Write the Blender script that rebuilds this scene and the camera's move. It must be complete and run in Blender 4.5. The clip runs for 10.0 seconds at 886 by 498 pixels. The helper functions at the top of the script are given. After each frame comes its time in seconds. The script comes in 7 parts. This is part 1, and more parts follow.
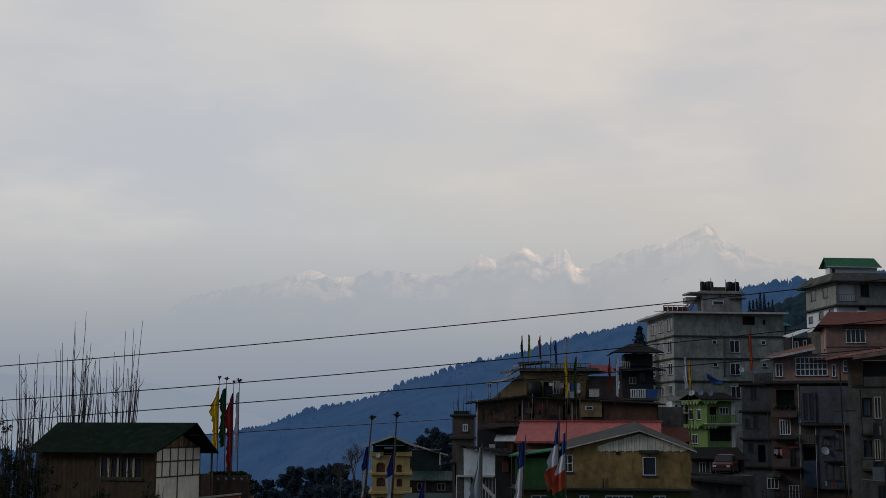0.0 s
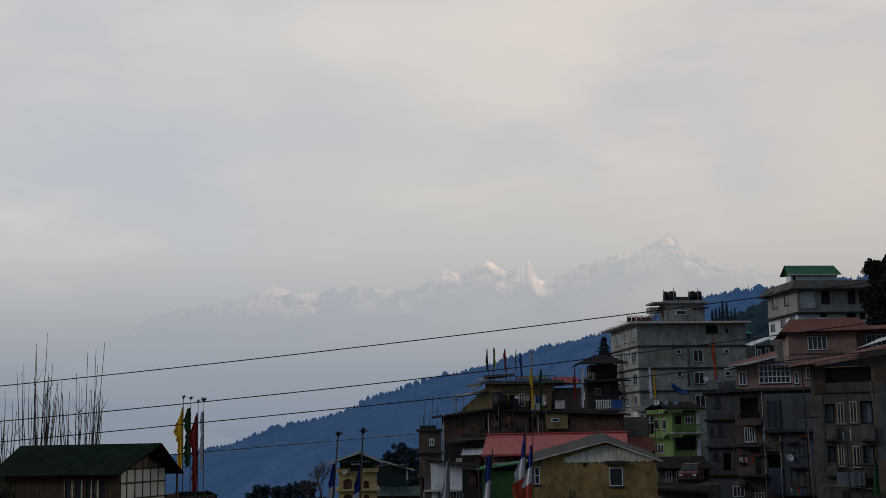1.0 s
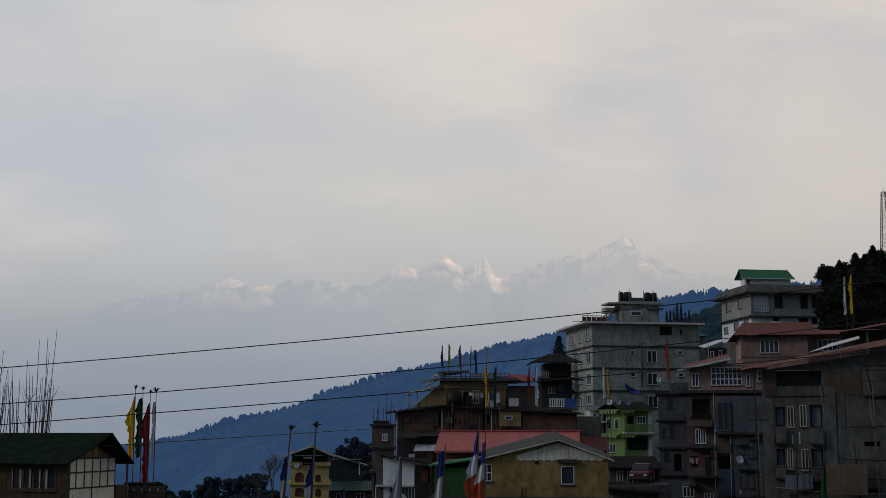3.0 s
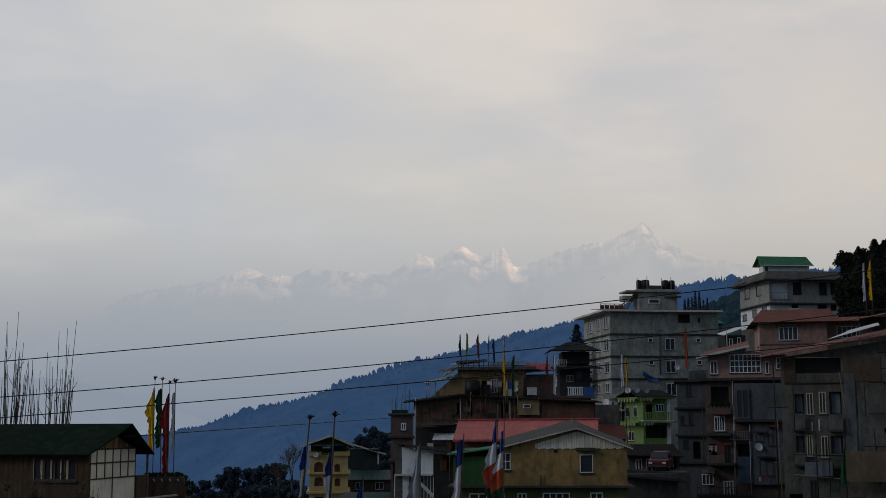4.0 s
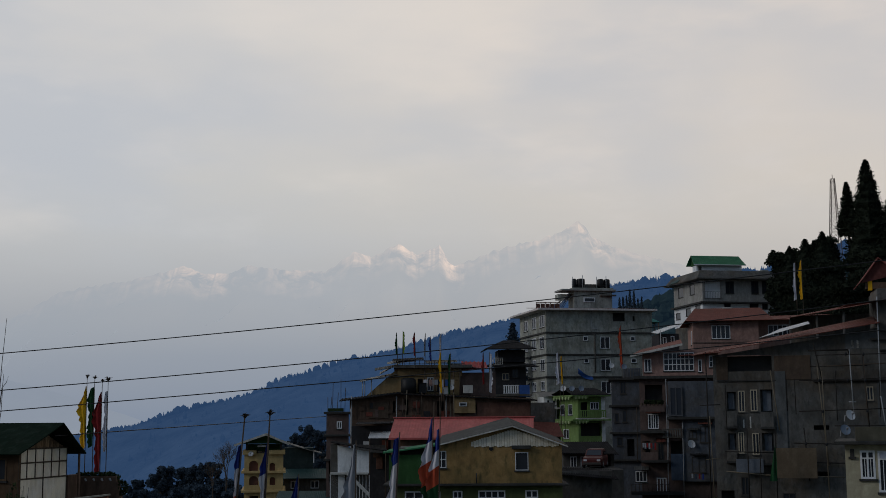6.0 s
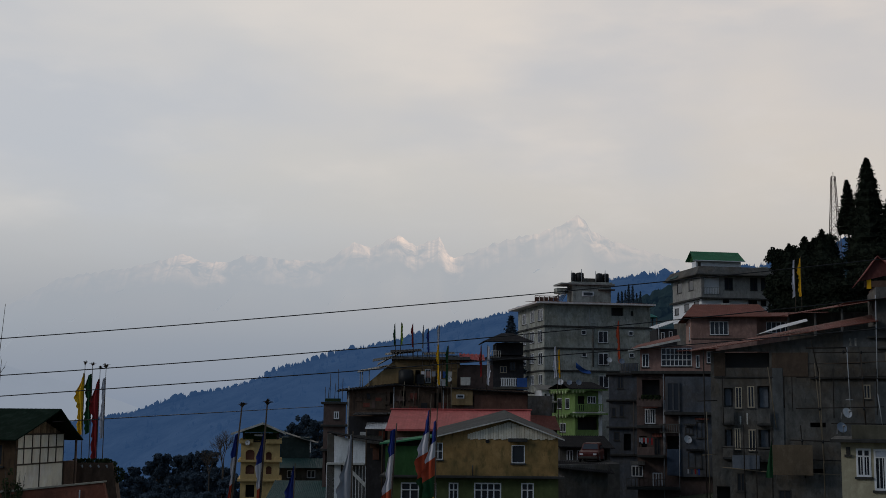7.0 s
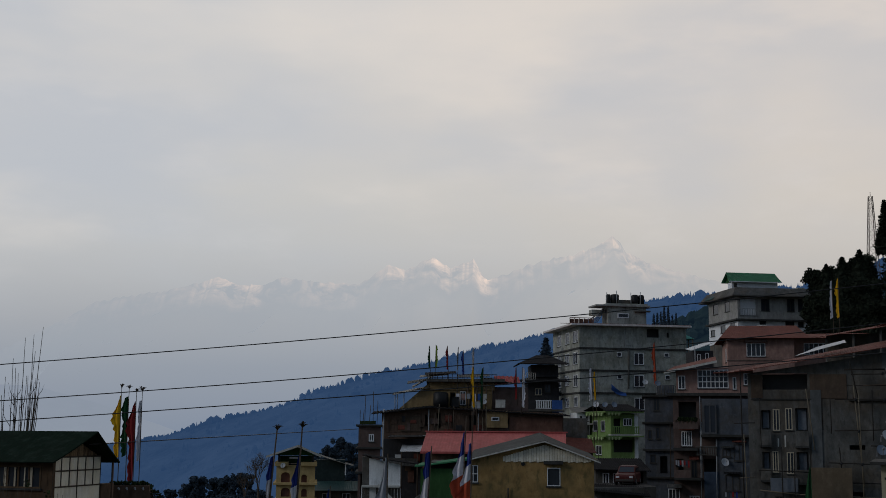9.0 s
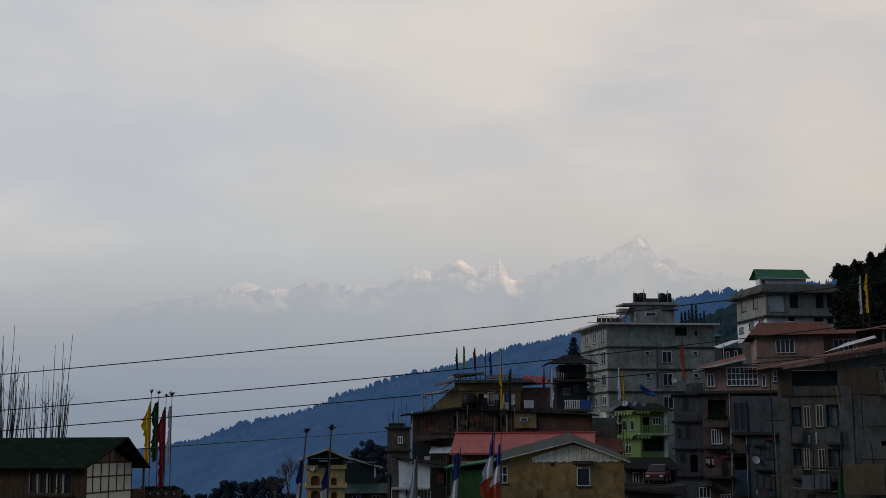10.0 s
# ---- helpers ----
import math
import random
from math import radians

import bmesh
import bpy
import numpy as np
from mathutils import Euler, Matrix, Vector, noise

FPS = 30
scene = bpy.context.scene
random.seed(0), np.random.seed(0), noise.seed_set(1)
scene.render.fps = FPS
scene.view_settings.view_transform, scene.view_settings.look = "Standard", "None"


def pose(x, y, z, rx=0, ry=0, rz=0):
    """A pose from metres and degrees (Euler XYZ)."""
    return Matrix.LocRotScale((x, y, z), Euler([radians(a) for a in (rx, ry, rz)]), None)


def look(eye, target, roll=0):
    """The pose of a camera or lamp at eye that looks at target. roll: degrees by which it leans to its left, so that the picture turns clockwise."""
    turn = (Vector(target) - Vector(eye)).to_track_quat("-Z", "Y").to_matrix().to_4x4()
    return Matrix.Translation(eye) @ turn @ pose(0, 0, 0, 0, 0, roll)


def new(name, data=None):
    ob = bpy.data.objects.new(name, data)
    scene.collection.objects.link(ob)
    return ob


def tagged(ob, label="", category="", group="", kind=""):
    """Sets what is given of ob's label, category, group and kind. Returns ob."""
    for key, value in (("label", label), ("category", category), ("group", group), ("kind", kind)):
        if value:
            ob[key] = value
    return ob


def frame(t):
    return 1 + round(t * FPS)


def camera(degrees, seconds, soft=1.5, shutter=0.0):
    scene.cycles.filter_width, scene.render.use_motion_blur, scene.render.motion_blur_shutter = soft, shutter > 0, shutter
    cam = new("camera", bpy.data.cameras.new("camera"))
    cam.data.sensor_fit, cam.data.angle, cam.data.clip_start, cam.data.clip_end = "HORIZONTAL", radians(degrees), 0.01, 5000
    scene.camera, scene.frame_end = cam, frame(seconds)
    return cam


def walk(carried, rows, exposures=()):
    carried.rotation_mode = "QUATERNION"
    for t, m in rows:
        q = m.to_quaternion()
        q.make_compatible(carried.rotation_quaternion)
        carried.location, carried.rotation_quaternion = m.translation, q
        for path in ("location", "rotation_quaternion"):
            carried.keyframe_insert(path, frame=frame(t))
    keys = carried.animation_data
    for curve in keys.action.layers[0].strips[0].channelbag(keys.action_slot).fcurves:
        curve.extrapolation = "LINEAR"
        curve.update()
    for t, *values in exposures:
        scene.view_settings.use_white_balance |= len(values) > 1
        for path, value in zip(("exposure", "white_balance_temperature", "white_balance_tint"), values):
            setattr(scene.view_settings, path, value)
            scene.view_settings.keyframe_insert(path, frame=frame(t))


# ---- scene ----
# camera: one lens, turning by hand on one spot
EYE = (0, 0, 14.0)
PATH = [  # seconds, yaw, pitch, roll
    (0, 6.918, 7.845, -0.150), (0.1, 6.030, 7.661, -0.456), (0.2, 5.936, 7.628, -0.662),
    (0.3, 6.124, 7.757, -0.677), (0.4, 6.284, 7.451, -0.254), (0.5, 5.841, 7.483, -0.097),
    (0.6, 5.847, 7.559, 0.048), (0.7, 5.366, 7.932, 0.201), (0.8, 5.412, 8.379, 0.629),
    (0.9, 5.416, 8.517, 0.690), (1, 5.424, 8.480, 1.067), (1.1, 4.688, 8.798, 0.665),
    (1.2, 4.693, 8.642, 0.838), (1.3, 5.347, 7.769, 1.469), (1.4, 4.980, 8.536, 0.886),
    (1.5, 4.700, 8.362, 1.021), (1.6, 4.501, 8.665, 0.913), (1.7, 4.315, 8.835, 0.763),
    (1.8, 4.218, 9.199, 1.128), (1.9, 4.189, 9.107, 1.245), (2, 4.307, 8.913, 1.061),
    (2.1, 4.498, 8.740, 1.219), (2.2, 4.544, 8.510, 0.887), (2.3, 4.361, 8.208, 0.709),
    (2.4, 4.026, 8.269, 0.394), (2.5, 4.428, 8.224, 0.643), (2.6, 4.473, 8.121, 0.808),
    (2.7, 3.882, 8.119, 0.440), (3.8, 3.228, 8.792, -0.630), (3.9, 3.534, 8.711, -0.463),
    (4, 4.162, 7.792, 0.260), (4.1, 2.815, 8.105, -0.485), (4.2, 1.702, 7.733, -0.347),
    (4.3, -0.301, 8.127, -0.845), (4.4, -0.500, 8.446, -0.521), (4.5, 0.010, 8.397, 0.000),
    (4.6, -0.502, 8.423, -0.100), (4.7, -0.259, 8.419, 0.173), (4.8, -0.817, 8.285, 0.152),
    (4.9, -1.698, 8.822, -0.125), (5, -1.471, 8.705, -0.109), (5.1, -0.848, 8.928, 0.034),
    (5.2, -0.575, 8.933, 0.013), (5.3, -0.626, 9.020, -0.340), (5.4, 1.267, 8.501, 0.766),
    (5.5, 0.480, 8.587, -0.075), (5.6, 1.195, 8.129, 0.608), (5.7, 1.068, 8.070, 0.320),
    (5.8, 0.976, 7.908, 0.127), (5.9, 1.207, 7.674, 0.238), (6, 1.306, 7.696, 0.401),
    (6.1, 1.956, 7.669, 0.548), (6.2, 1.770, 7.657, 0.228), (7.3, 1.268, 7.265, -0.581),
    (7.4, 1.795, 7.354, -0.522), (7.5, 2.581, 7.390, -0.257), (7.6, 2.967, 7.498, -0.127),
    (7.7, 2.591, 7.706, -0.073), (7.8, 2.668, 7.975, 0.162), (7.9, 3.468, 7.958, 0.541),
    (8, 3.709, 7.989, 0.690), (8.1, 3.153, 8.106, 0.159), (8.2, 3.491, 8.169, 0.613),
    (8.3, 4.096, 8.518, 0.159), (8.4, 3.569, 9.287, 0.109), (8.5, 3.786, 9.231, -0.079),
    (8.6, 3.509, 8.993, -0.052), (8.7, 3.486, 8.818, -0.267), (8.8, 3.177, 8.426, -0.036),
    (8.9, 2.460, 8.392, -0.671), (9, 2.735, 8.316, -0.429), (9.1, 2.988, 8.235, -0.702),
    (9.2, 2.929, 8.082, -0.697), (9.3, 2.946, 7.973, -0.450), (9.4, 3.093, 7.814, -0.589),
    (9.5, 3.392, 7.703, -0.622), (9.6, 3.562, 7.607, -0.375), (9.7, 3.709, 7.742, -0.255),
    (9.8, 3.859, 8.040, -0.006), (9.9, 3.918, 8.253, 0.472), (10, 4.021, 8.378, 0.310),
]
cam = camera(38.41, 10.0, soft=0.8)
walk(cam, [(t, pose(*EYE, 90 + pitch, roll, yaw)) for t, yaw, pitch, roll in PATH])

# ---- world and light: high thin overcast, late in the day ----
SUN_EL, SUN_AZ = 24.0, -115.0  # degrees; azimuth from +y towards +x


def make_world():
    world = bpy.data.worlds.new("sky")
    scene.world = world
    world.use_nodes = True
    nt = world.node_tree
    nt.nodes.clear()
    N, L = nt.nodes.new, nt.links.new
    out, bg = N("ShaderNodeOutputWorld"), N("ShaderNodeBackground")
    sky = N("ShaderNodeTexSky")
    sky.sky_type, sky.sun_disc = "NISHITA", False
    sky.sun_elevation, sky.sun_rotation = radians(SUN_EL), radians(SUN_AZ)
    dim = N("ShaderNodeMixRGB")
    dim.blend_type = "MULTIPLY"
    dim.inputs[0].default_value, dim.inputs[2].default_value = 1.0, (0.08, 0.08, 0.08, 1)
    L(sky.outputs[0], dim.inputs[1])
    tc, sep = N("ShaderNodeTexCoord"), N("ShaderNodeSeparateXYZ")
    L(tc.outputs["Generated"], sep.inputs[0])
    ramp = N("ShaderNodeValToRGB")
    els = ramp.color_ramp.elements
    els[0].position, els[0].color = 0.0, (0.235, 0.28, 0.36, 1)
    els[1].position, els[1].color = 1.0, (0.25, 0.30, 0.37, 1)
    for p, c in ((0.05, (0.30, 0.33, 0.385)), (0.085, (0.385, 0.395, 0.42)), (0.115, (0.47, 0.47, 0.475)), (0.147, (0.55, 0.54, 0.525)), (0.18, (0.60, 0.58, 0.55)), (0.24, (0.66, 0.625, 0.585)), (0.33, (0.68, 0.65, 0.62)), (0.55, (0.55, 0.53, 0.51))):
        e = els.new(p)
        e.color = (*c, 1)
    L(sep.outputs[2], ramp.inputs[0])
    # layered cloud: long soft banks and finer wisps
    def cloud(scale, stretch, detail, rough, lo, hi, off):
        mp, no, rg = N("ShaderNodeMapping"), N("ShaderNodeTexNoise"), N("ShaderNodeMapRange")
        mp.inputs["Scale"].default_value = (1, 1, stretch)
        mp.inputs["Location"].default_value = off
        no.inputs["Scale"].default_value, no.inputs["Detail"].default_value, no.inputs["Roughness"].default_value = scale, detail, rough
        rg.inputs[1].default_value, rg.inputs[2].default_value = lo, hi
        rg.interpolation_type = "SMOOTHSTEP"
        L(tc.outputs["Generated"], mp.inputs[0])
        L(mp.outputs[0], no.inputs["Vector"])
        L(no.outputs[0], rg.inputs[0])
        return rg.outputs[0]
    def mix(a, b, fac, amount):
        m, mul = N("ShaderNodeMixRGB"), N("ShaderNodeMath")
        mul.operation = "MULTIPLY"
        mul.inputs[1].default_value = amount
        low = N("ShaderNodeMath")
        low.operation = "MULTIPLY"
        L(fac, low.inputs[0])
        L(clear.outputs[0], low.inputs[1])
        L(low.outputs[0], mul.inputs[0])
        L(mul.outputs[0], m.inputs[0])
        L(a, m.inputs[1])
        m.inputs[2].default_value = (*b, 1)
        return m.outputs[0]
    clear = N("ShaderNodeMapRange")  # cloud shapes melt into haze near the horizon
    clear.interpolation_type = "SMOOTHSTEP"
    clear.inputs[1].default_value, clear.inputs[2].default_value = 0.05, 0.2
    L(sep.outputs[2], clear.inputs[0])
    col = ramp.outputs[0]
    col = mix(col, (0.51, 0.535, 0.58), cloud(2.6, 2.6, 4, 0.5, 0.42, 0.70, (3.1, 0.4, 1.2)), 0.75)
    col = mix(col, (0.76, 0.70, 0.64), cloud(3.4, 3.2, 5, 0.52, 0.47, 0.74, (0.7, 2.9, 0.3)), 0.8)
    col = mix(col, (0.66, 0.64, 0.63), cloud(9.0, 2.4, 5, 0.6, 0.5, 0.8, (5.2, 1.1, 2.3)), 0.4)
    warm, side = N("ShaderNodeMixRGB"), N("ShaderNodeMapRange")
    side.inputs[1].default_value, side.inputs[2].default_value = -0.25, 0.35
    side.interpolation_type = "SMOOTHSTEP"
    L(sep.outputs[0], side.inputs[0])
    tint = N("ShaderNodeMixRGB")
    tint.inputs[1].default_value, tint.inputs[2].default_value = (0.985, 1.0, 1.02, 1), (1.10, 1.035, 0.975, 1)
    L(side.outputs[0], tint.inputs[0])
    warm.blend_type = "MULTIPLY"
    warm.inputs[0].default_value = 1.0
    L(col, warm.inputs[1])
    L(tint.outputs[0], warm.inputs[2])
    col = warm.outputs[0]
    # unseen sky behind and overhead dimmed, blued to darken houses; valley side stays bright
    far = N("ShaderNodeMapRange")
    far.interpolation_type = "SMOOTHSTEP"
    far.inputs[1].default_value, far.inputs[2].default_value = -0.5, 0.85
    far.inputs[3].default_value, far.inputs[4].default_value = 0.0, 1.0
    L(sep.outputs[1], far.inputs[0])
    shade = N("ShaderNodeMixRGB")
    shade.inputs[1].default_value, shade.inputs[2].default_value = (0.225, 0.325, 0.455, 1), (1, 1, 1, 1)
    L(far.outputs[0], shade.inputs[0])
    dimmed = N("ShaderNodeMixRGB")
    dimmed.blend_type = "MULTIPLY"
    dimmed.inputs[0].default_value = 1.0
    L(col, dimmed.inputs[1])
    L(shade.outputs[0], dimmed.inputs[2])
    col = dimmed.outputs[0]
    deck = N("ShaderNodeMixRGB")
    deck.inputs[0].default_value = 0.93
    L(dim.outputs[0], deck.inputs[1])
    L(col, deck.inputs[2])
    L(deck.outputs[0], bg.inputs[0])
    bg.inputs[1].default_value = 1.0
    L(bg.outputs[0], out.inputs[0])


make_world()
sun = new("sun", bpy.data.lights.new("sun", "SUN"))
sun.data.energy, sun.data.angle, sun.data.color = 0.5, radians(14), (1.0, 0.985, 0.97)
_a, _e = radians(SUN_AZ), radians(SUN_EL)
sun.matrix_world = look((math.sin(_a) * 80 * math.cos(_e), math.cos(_a) * 80 * math.cos(_e), 80 * math.sin(_e) + 14), EYE)

# ---- materials ----
MATS = {}


def surface(name, color, rough=0.85, stain=0.4, dirt=(0.05, 0.045, 0.04), streak=0.4, grain=30.0, bump=0.25, metal=0.0, vary=0.12, patch=0.5, grainmix=0.25, tint=None):
    """A worn surface: broad stains, runs of water down it, grain, relief; a little different on every piece."""
    if name in MATS:
        return MATS[name]
    m = bpy.data.materials.new(name)
    MATS[name] = m
    m.use_nodes = True
    nt = m.node_tree
    N, L = nt.nodes.new, nt.links.new
    b = nt.nodes["Principled BSDF"]
    b.inputs["Roughness"].default_value, b.inputs["Metallic"].default_value = rough, metal
    b.inputs["Specular IOR Level"].default_value = 0.22
    tc, info = N("ShaderNodeTexCoord"), N("ShaderNodeObjectInfo")
    def noise_of(scale, sc, detail, lo, hi):
        mp, no, rg = N("ShaderNodeMapping"), N("ShaderNodeTexNoise"), N("ShaderNodeMapRange")
        mp.inputs["Scale"].default_value = sc
        L(tc.outputs["Object"], mp.inputs[0])
        L(mp.outputs[0], no.inputs["Vector"])
        no.inputs["Scale"].default_value, no.inputs["Detail"].default_value = scale, detail
        no.inputs["Roughness"].default_value = 0.62
        rg.inputs[1].default_value, rg.inputs[2].default_value = lo, hi
        L(no.outputs[0], rg.inputs[0])
        return rg.outputs[0]
    def mixed(a, c, fac, amount):
        mx, mul = N("ShaderNodeMixRGB"), N("ShaderNodeMath")
        mul.operation, mul.inputs[1].default_value = "MULTIPLY", amount
        L(fac, mul.inputs[0])
        L(mul.outputs[0], mx.inputs[0])
        L(a, mx.inputs[1])
        mx.inputs[2].default_value = (*c, 1)
        return mx.outputs[0]
    base = N("ShaderNodeHueSaturation")
    base.inputs["Color"].default_value = (*color, 1)
    rv = N("ShaderNodeMapRange")
    rv.inputs[3].default_value, rv.inputs[4].default_value = 1 - vary, 1 + vary
    L(info.outputs["Random"], rv.inputs[0])
    L(rv.outputs[0], base.inputs["Value"])
    c = base.outputs[0]
    light = tuple(min(1, v * 1.7 + 0.02) for v in color)
    fine = noise_of(grain, (1, 1, 1), 3, 0.3, 0.7)
    if tint:
        c = mixed(c, tint, noise_of(0.28, (1, 1, 1.3), 4, 0.42, 0.6), 0.8)
    c = mixed(c, light, noise_of(0.7, (1, 1, 1), 5, 0.5, 0.75), patch)
    c = mixed(c, light, noise_of(2.6, (1, 1, 0.7), 5, 0.5, 0.66), patch * 0.75)
    c = mixed(c, tuple(v * 0.5 for v in color), noise_of(1.15, (1.3, 1.3, 1), 6, 0.48, 0.64), stain * 0.6)
    c = mixed(c, dirt, noise_of(3.1, (1, 1, 0.45), 4, 0.53, 0.66), stain * 0.75)
    c = mixed(c, dirt, noise_of(0.45, (1, 1, 0.8), 6, 0.45, 0.72), stain)
    c = mixed(c, dirt, noise_of(1.6, (2.2, 2.2, 0.14), 5, 0.5, 0.75), streak * 0.45)
    c = mixed(c, tuple(v * 0.55 for v in color), fine, grainmix)
    L(c, b.inputs["Base Color"])
    bp = N("ShaderNodeBump")
    bp.inputs["Strength"].default_value, bp.inputs["Distance"].default_value = bump, 0.02
    L(fine, bp.inputs["Height"])
    L(bp.outputs[0], b.inputs["Normal"])
    return m


def plain(name, color, rough=0.7, metal=0.0):
    return surface(name, color, rough, 0.15, tuple(v * 0.4 for v in color), 0.12, 18, 0.12, metal, 0.06, 0.2, 0.15)


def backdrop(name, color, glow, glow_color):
    """Woods whose blue distance haze is painted in as glow."""
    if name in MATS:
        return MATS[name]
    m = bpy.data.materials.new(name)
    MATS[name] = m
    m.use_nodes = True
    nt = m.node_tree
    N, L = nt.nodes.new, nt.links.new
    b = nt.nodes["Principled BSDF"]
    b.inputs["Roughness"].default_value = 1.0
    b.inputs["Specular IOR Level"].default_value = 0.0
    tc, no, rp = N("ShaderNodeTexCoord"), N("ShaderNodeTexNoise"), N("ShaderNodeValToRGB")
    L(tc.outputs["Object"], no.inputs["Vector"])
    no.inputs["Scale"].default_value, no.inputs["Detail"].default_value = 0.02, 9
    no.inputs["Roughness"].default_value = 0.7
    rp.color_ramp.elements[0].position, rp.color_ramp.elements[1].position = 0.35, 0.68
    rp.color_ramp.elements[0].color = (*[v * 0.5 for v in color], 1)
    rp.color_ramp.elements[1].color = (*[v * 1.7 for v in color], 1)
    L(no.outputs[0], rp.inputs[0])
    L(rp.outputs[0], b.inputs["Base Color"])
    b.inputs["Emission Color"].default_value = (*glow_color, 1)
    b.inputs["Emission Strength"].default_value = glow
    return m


CONCRETE_LIGHT = surface("pale_cement_render", (0.33, 0.32, 0.30), 0.9, 0.45, (0.09, 0.085, 0.08), 0.55, 14, 0.25)
CONCRETE = surface("weathered_concrete", (0.375, 0.385, 0.355), 0.9, 0.6, (0.05, 0.048, 0.04), 0.7, 14, 0.3, tint=(0.30, 0.29, 0.23))
CONCRETE_DARK = surface("bare_dark_concrete", (0.108, 0.106, 0.100), 0.9, 0.65, (0.028, 0.026, 0.024), 0.7, 12, 0.35, tint=(0.115, 0.088, 0.062))
CONCRETE_BLUE = surface("blue_grey_render", (0.088, 0.10, 0.122), 0.9, 0.55, (0.03, 0.033, 0.038), 0.6, 12, 0.25, tint=(0.10, 0.09, 0.08))
ROOF_SLATE = surface("dark_weathered_tin_roof", (0.062, 0.062, 0.058), 0.85, 0.5, (0.03, 0.028, 0.025), 0.4, 8, 0.2)
TOWER_STEEL = plain("rust_brown_steel", (0.085, 0.06, 0.05), 0.8)
CEMENT = surface("pale_cement_column", (0.105, 0.11, 0.112), 0.9, 0.6, (0.05, 0.05, 0.048), 0.6, 12, 0.3)
BLUE_PANEL = surface("blue_grey_painted_panel", (0.125, 0.14, 0.165), 0.85, 0.4, (0.05, 0.055, 0.065), 0.4, 12, 0.2)
# dark boards; also the painted interior shade of one small shed
DARK_BOARDS_SHADE = surface("black_boards_and_shade", (0.034, 0.033, 0.036), 0.85, 0.4, (0.015, 0.014, 0.015), 0.5, 14, 0.3)
WOOD_RED = surface("red_brown_boards", (0.145, 0.072, 0.052), 0.9, 0.55, (0.04, 0.022, 0.017), 0.6, 14, 0.3)
SLAB = surface("concrete_slab_edge", (0.050, 0.048, 0.045), 0.9, 0.6, (0.025, 0.025, 0.023), 0.7, 12, 0.3)
BRICK_BROWN = surface("raw_brown_brickwork", (0.090, 0.063, 0.045), 0.92, 0.5, (0.045, 0.033, 0.026), 0.4, 10, 0.4)
PINK = surface("dull_pink_render", (0.31, 0.19, 0.16), 0.88, 0.4, (0.09, 0.055, 0.045), 0.5, 14, 0.2)
PINK_DARK = surface("stained_pink_render", (0.119, 0.081, 0.070), 0.88, 0.5, (0.05, 0.037, 0.033), 0.5, 14, 0.2)
OCHRE = surface("mossy_ochre_render", (0.30, 0.185, 0.072), 0.88, 0.85, (0.05, 0.062, 0.026), 0.35, 14, 0.2)
TAN = surface("tan_render", (0.30, 0.205, 0.10), 0.88, 0.45, (0.09, 0.06, 0.035), 0.5, 14, 0.2)
YELLOW = surface("pale_yellow_render", (0.50, 0.36, 0.16), 0.85, 0.3, (0.2, 0.14, 0.07), 0.35, 14, 0.15)
CREAM = surface("cream_render", (0.40, 0.36, 0.25), 0.85, 0.3, (0.16, 0.13, 0.09), 0.35, 14, 0.15)
WHITE_WALL = surface("off_white_render", (0.78, 0.79, 0.80), 0.85, 0.35, (0.14, 0.14, 0.14), 0.5, 14, 0.15)
WHITE_CLEAN = plain("clean_white_render", (0.82, 0.83, 0.85), 0.8)
LIME = surface("lime_green_render", (0.17, 0.265, 0.085), 0.85, 0.4, (0.10, 0.13, 0.05), 0.45, 14, 0.15)
LIME_TRIM = surface("pale_lime_trim", (0.36, 0.44, 0.22), 0.85, 0.4, (0.13, 0.16, 0.07), 0.45, 14, 0.15)
GREEN_WALL = surface("dark_green_render", (0.035, 0.10, 0.03), 0.85, 0.4, (0.015, 0.035, 0.014), 0.4, 14, 0.15)
WOOD_DARK = surface("weathered_brown_boards", (0.120, 0.076, 0.054), 0.9, 0.5, (0.03, 0.02, 0.015), 0.8, 16, 0.4)
WOOD_PALE = surface("flaking_pale_boards", (0.74, 0.68, 0.55), 0.9, 0.3, (0.16, 0.12, 0.08), 0.9, 16, 0.4)
HUT_PANEL = surface("whitewashed_bamboo_panel", (0.78, 0.73, 0.60), 0.9, 0.3, (0.25, 0.20, 0.13), 0.4, 20, 0.3)
HUT_WALL = surface("brown_plank_wall", (0.090, 0.055, 0.031), 0.9, 0.6, (0.032, 0.023, 0.016), 0.6, 16, 0.4)
HUT_ROOF = surface("dark_green_tin_roof", (0.010, 0.021, 0.014), 0.85, 0.3, (0.014, 0.015, 0.011), 0.3, 8, 0.2)
HUT_ROOF.node_tree.nodes["Principled BSDF"].inputs["Specular IOR Level"].default_value = 0.02
ROOF_RED = surface("faded_red_tin_roof", (0.42, 0.095, 0.085), 0.6, 0.3, (0.17, 0.05, 0.045), 0.4, 8, 0.15)
ROOF_RUST = surface("rusted_tin_roof", (0.155, 0.044, 0.030), 0.8, 0.5, (0.06, 0.03, 0.022), 0.5, 8, 0.25)
ROOF_GREY = surface("grey_tin_roof", (0.17, 0.165, 0.15), 0.65, 0.5, (0.06, 0.045, 0.035), 0.5, 8, 0.2)
ROOF_GREEN = surface("bright_green_tin_roof", (0.035, 0.165, 0.075), 0.6, 0.2, (0.02, 0.08, 0.04), 0.2, 8, 0.12)
ROOF_TEAL = surface("dark_teal_tin_roof", (0.018, 0.055, 0.052), 0.65, 0.3, (0.012, 0.025, 0.025), 0.3, 8, 0.15)
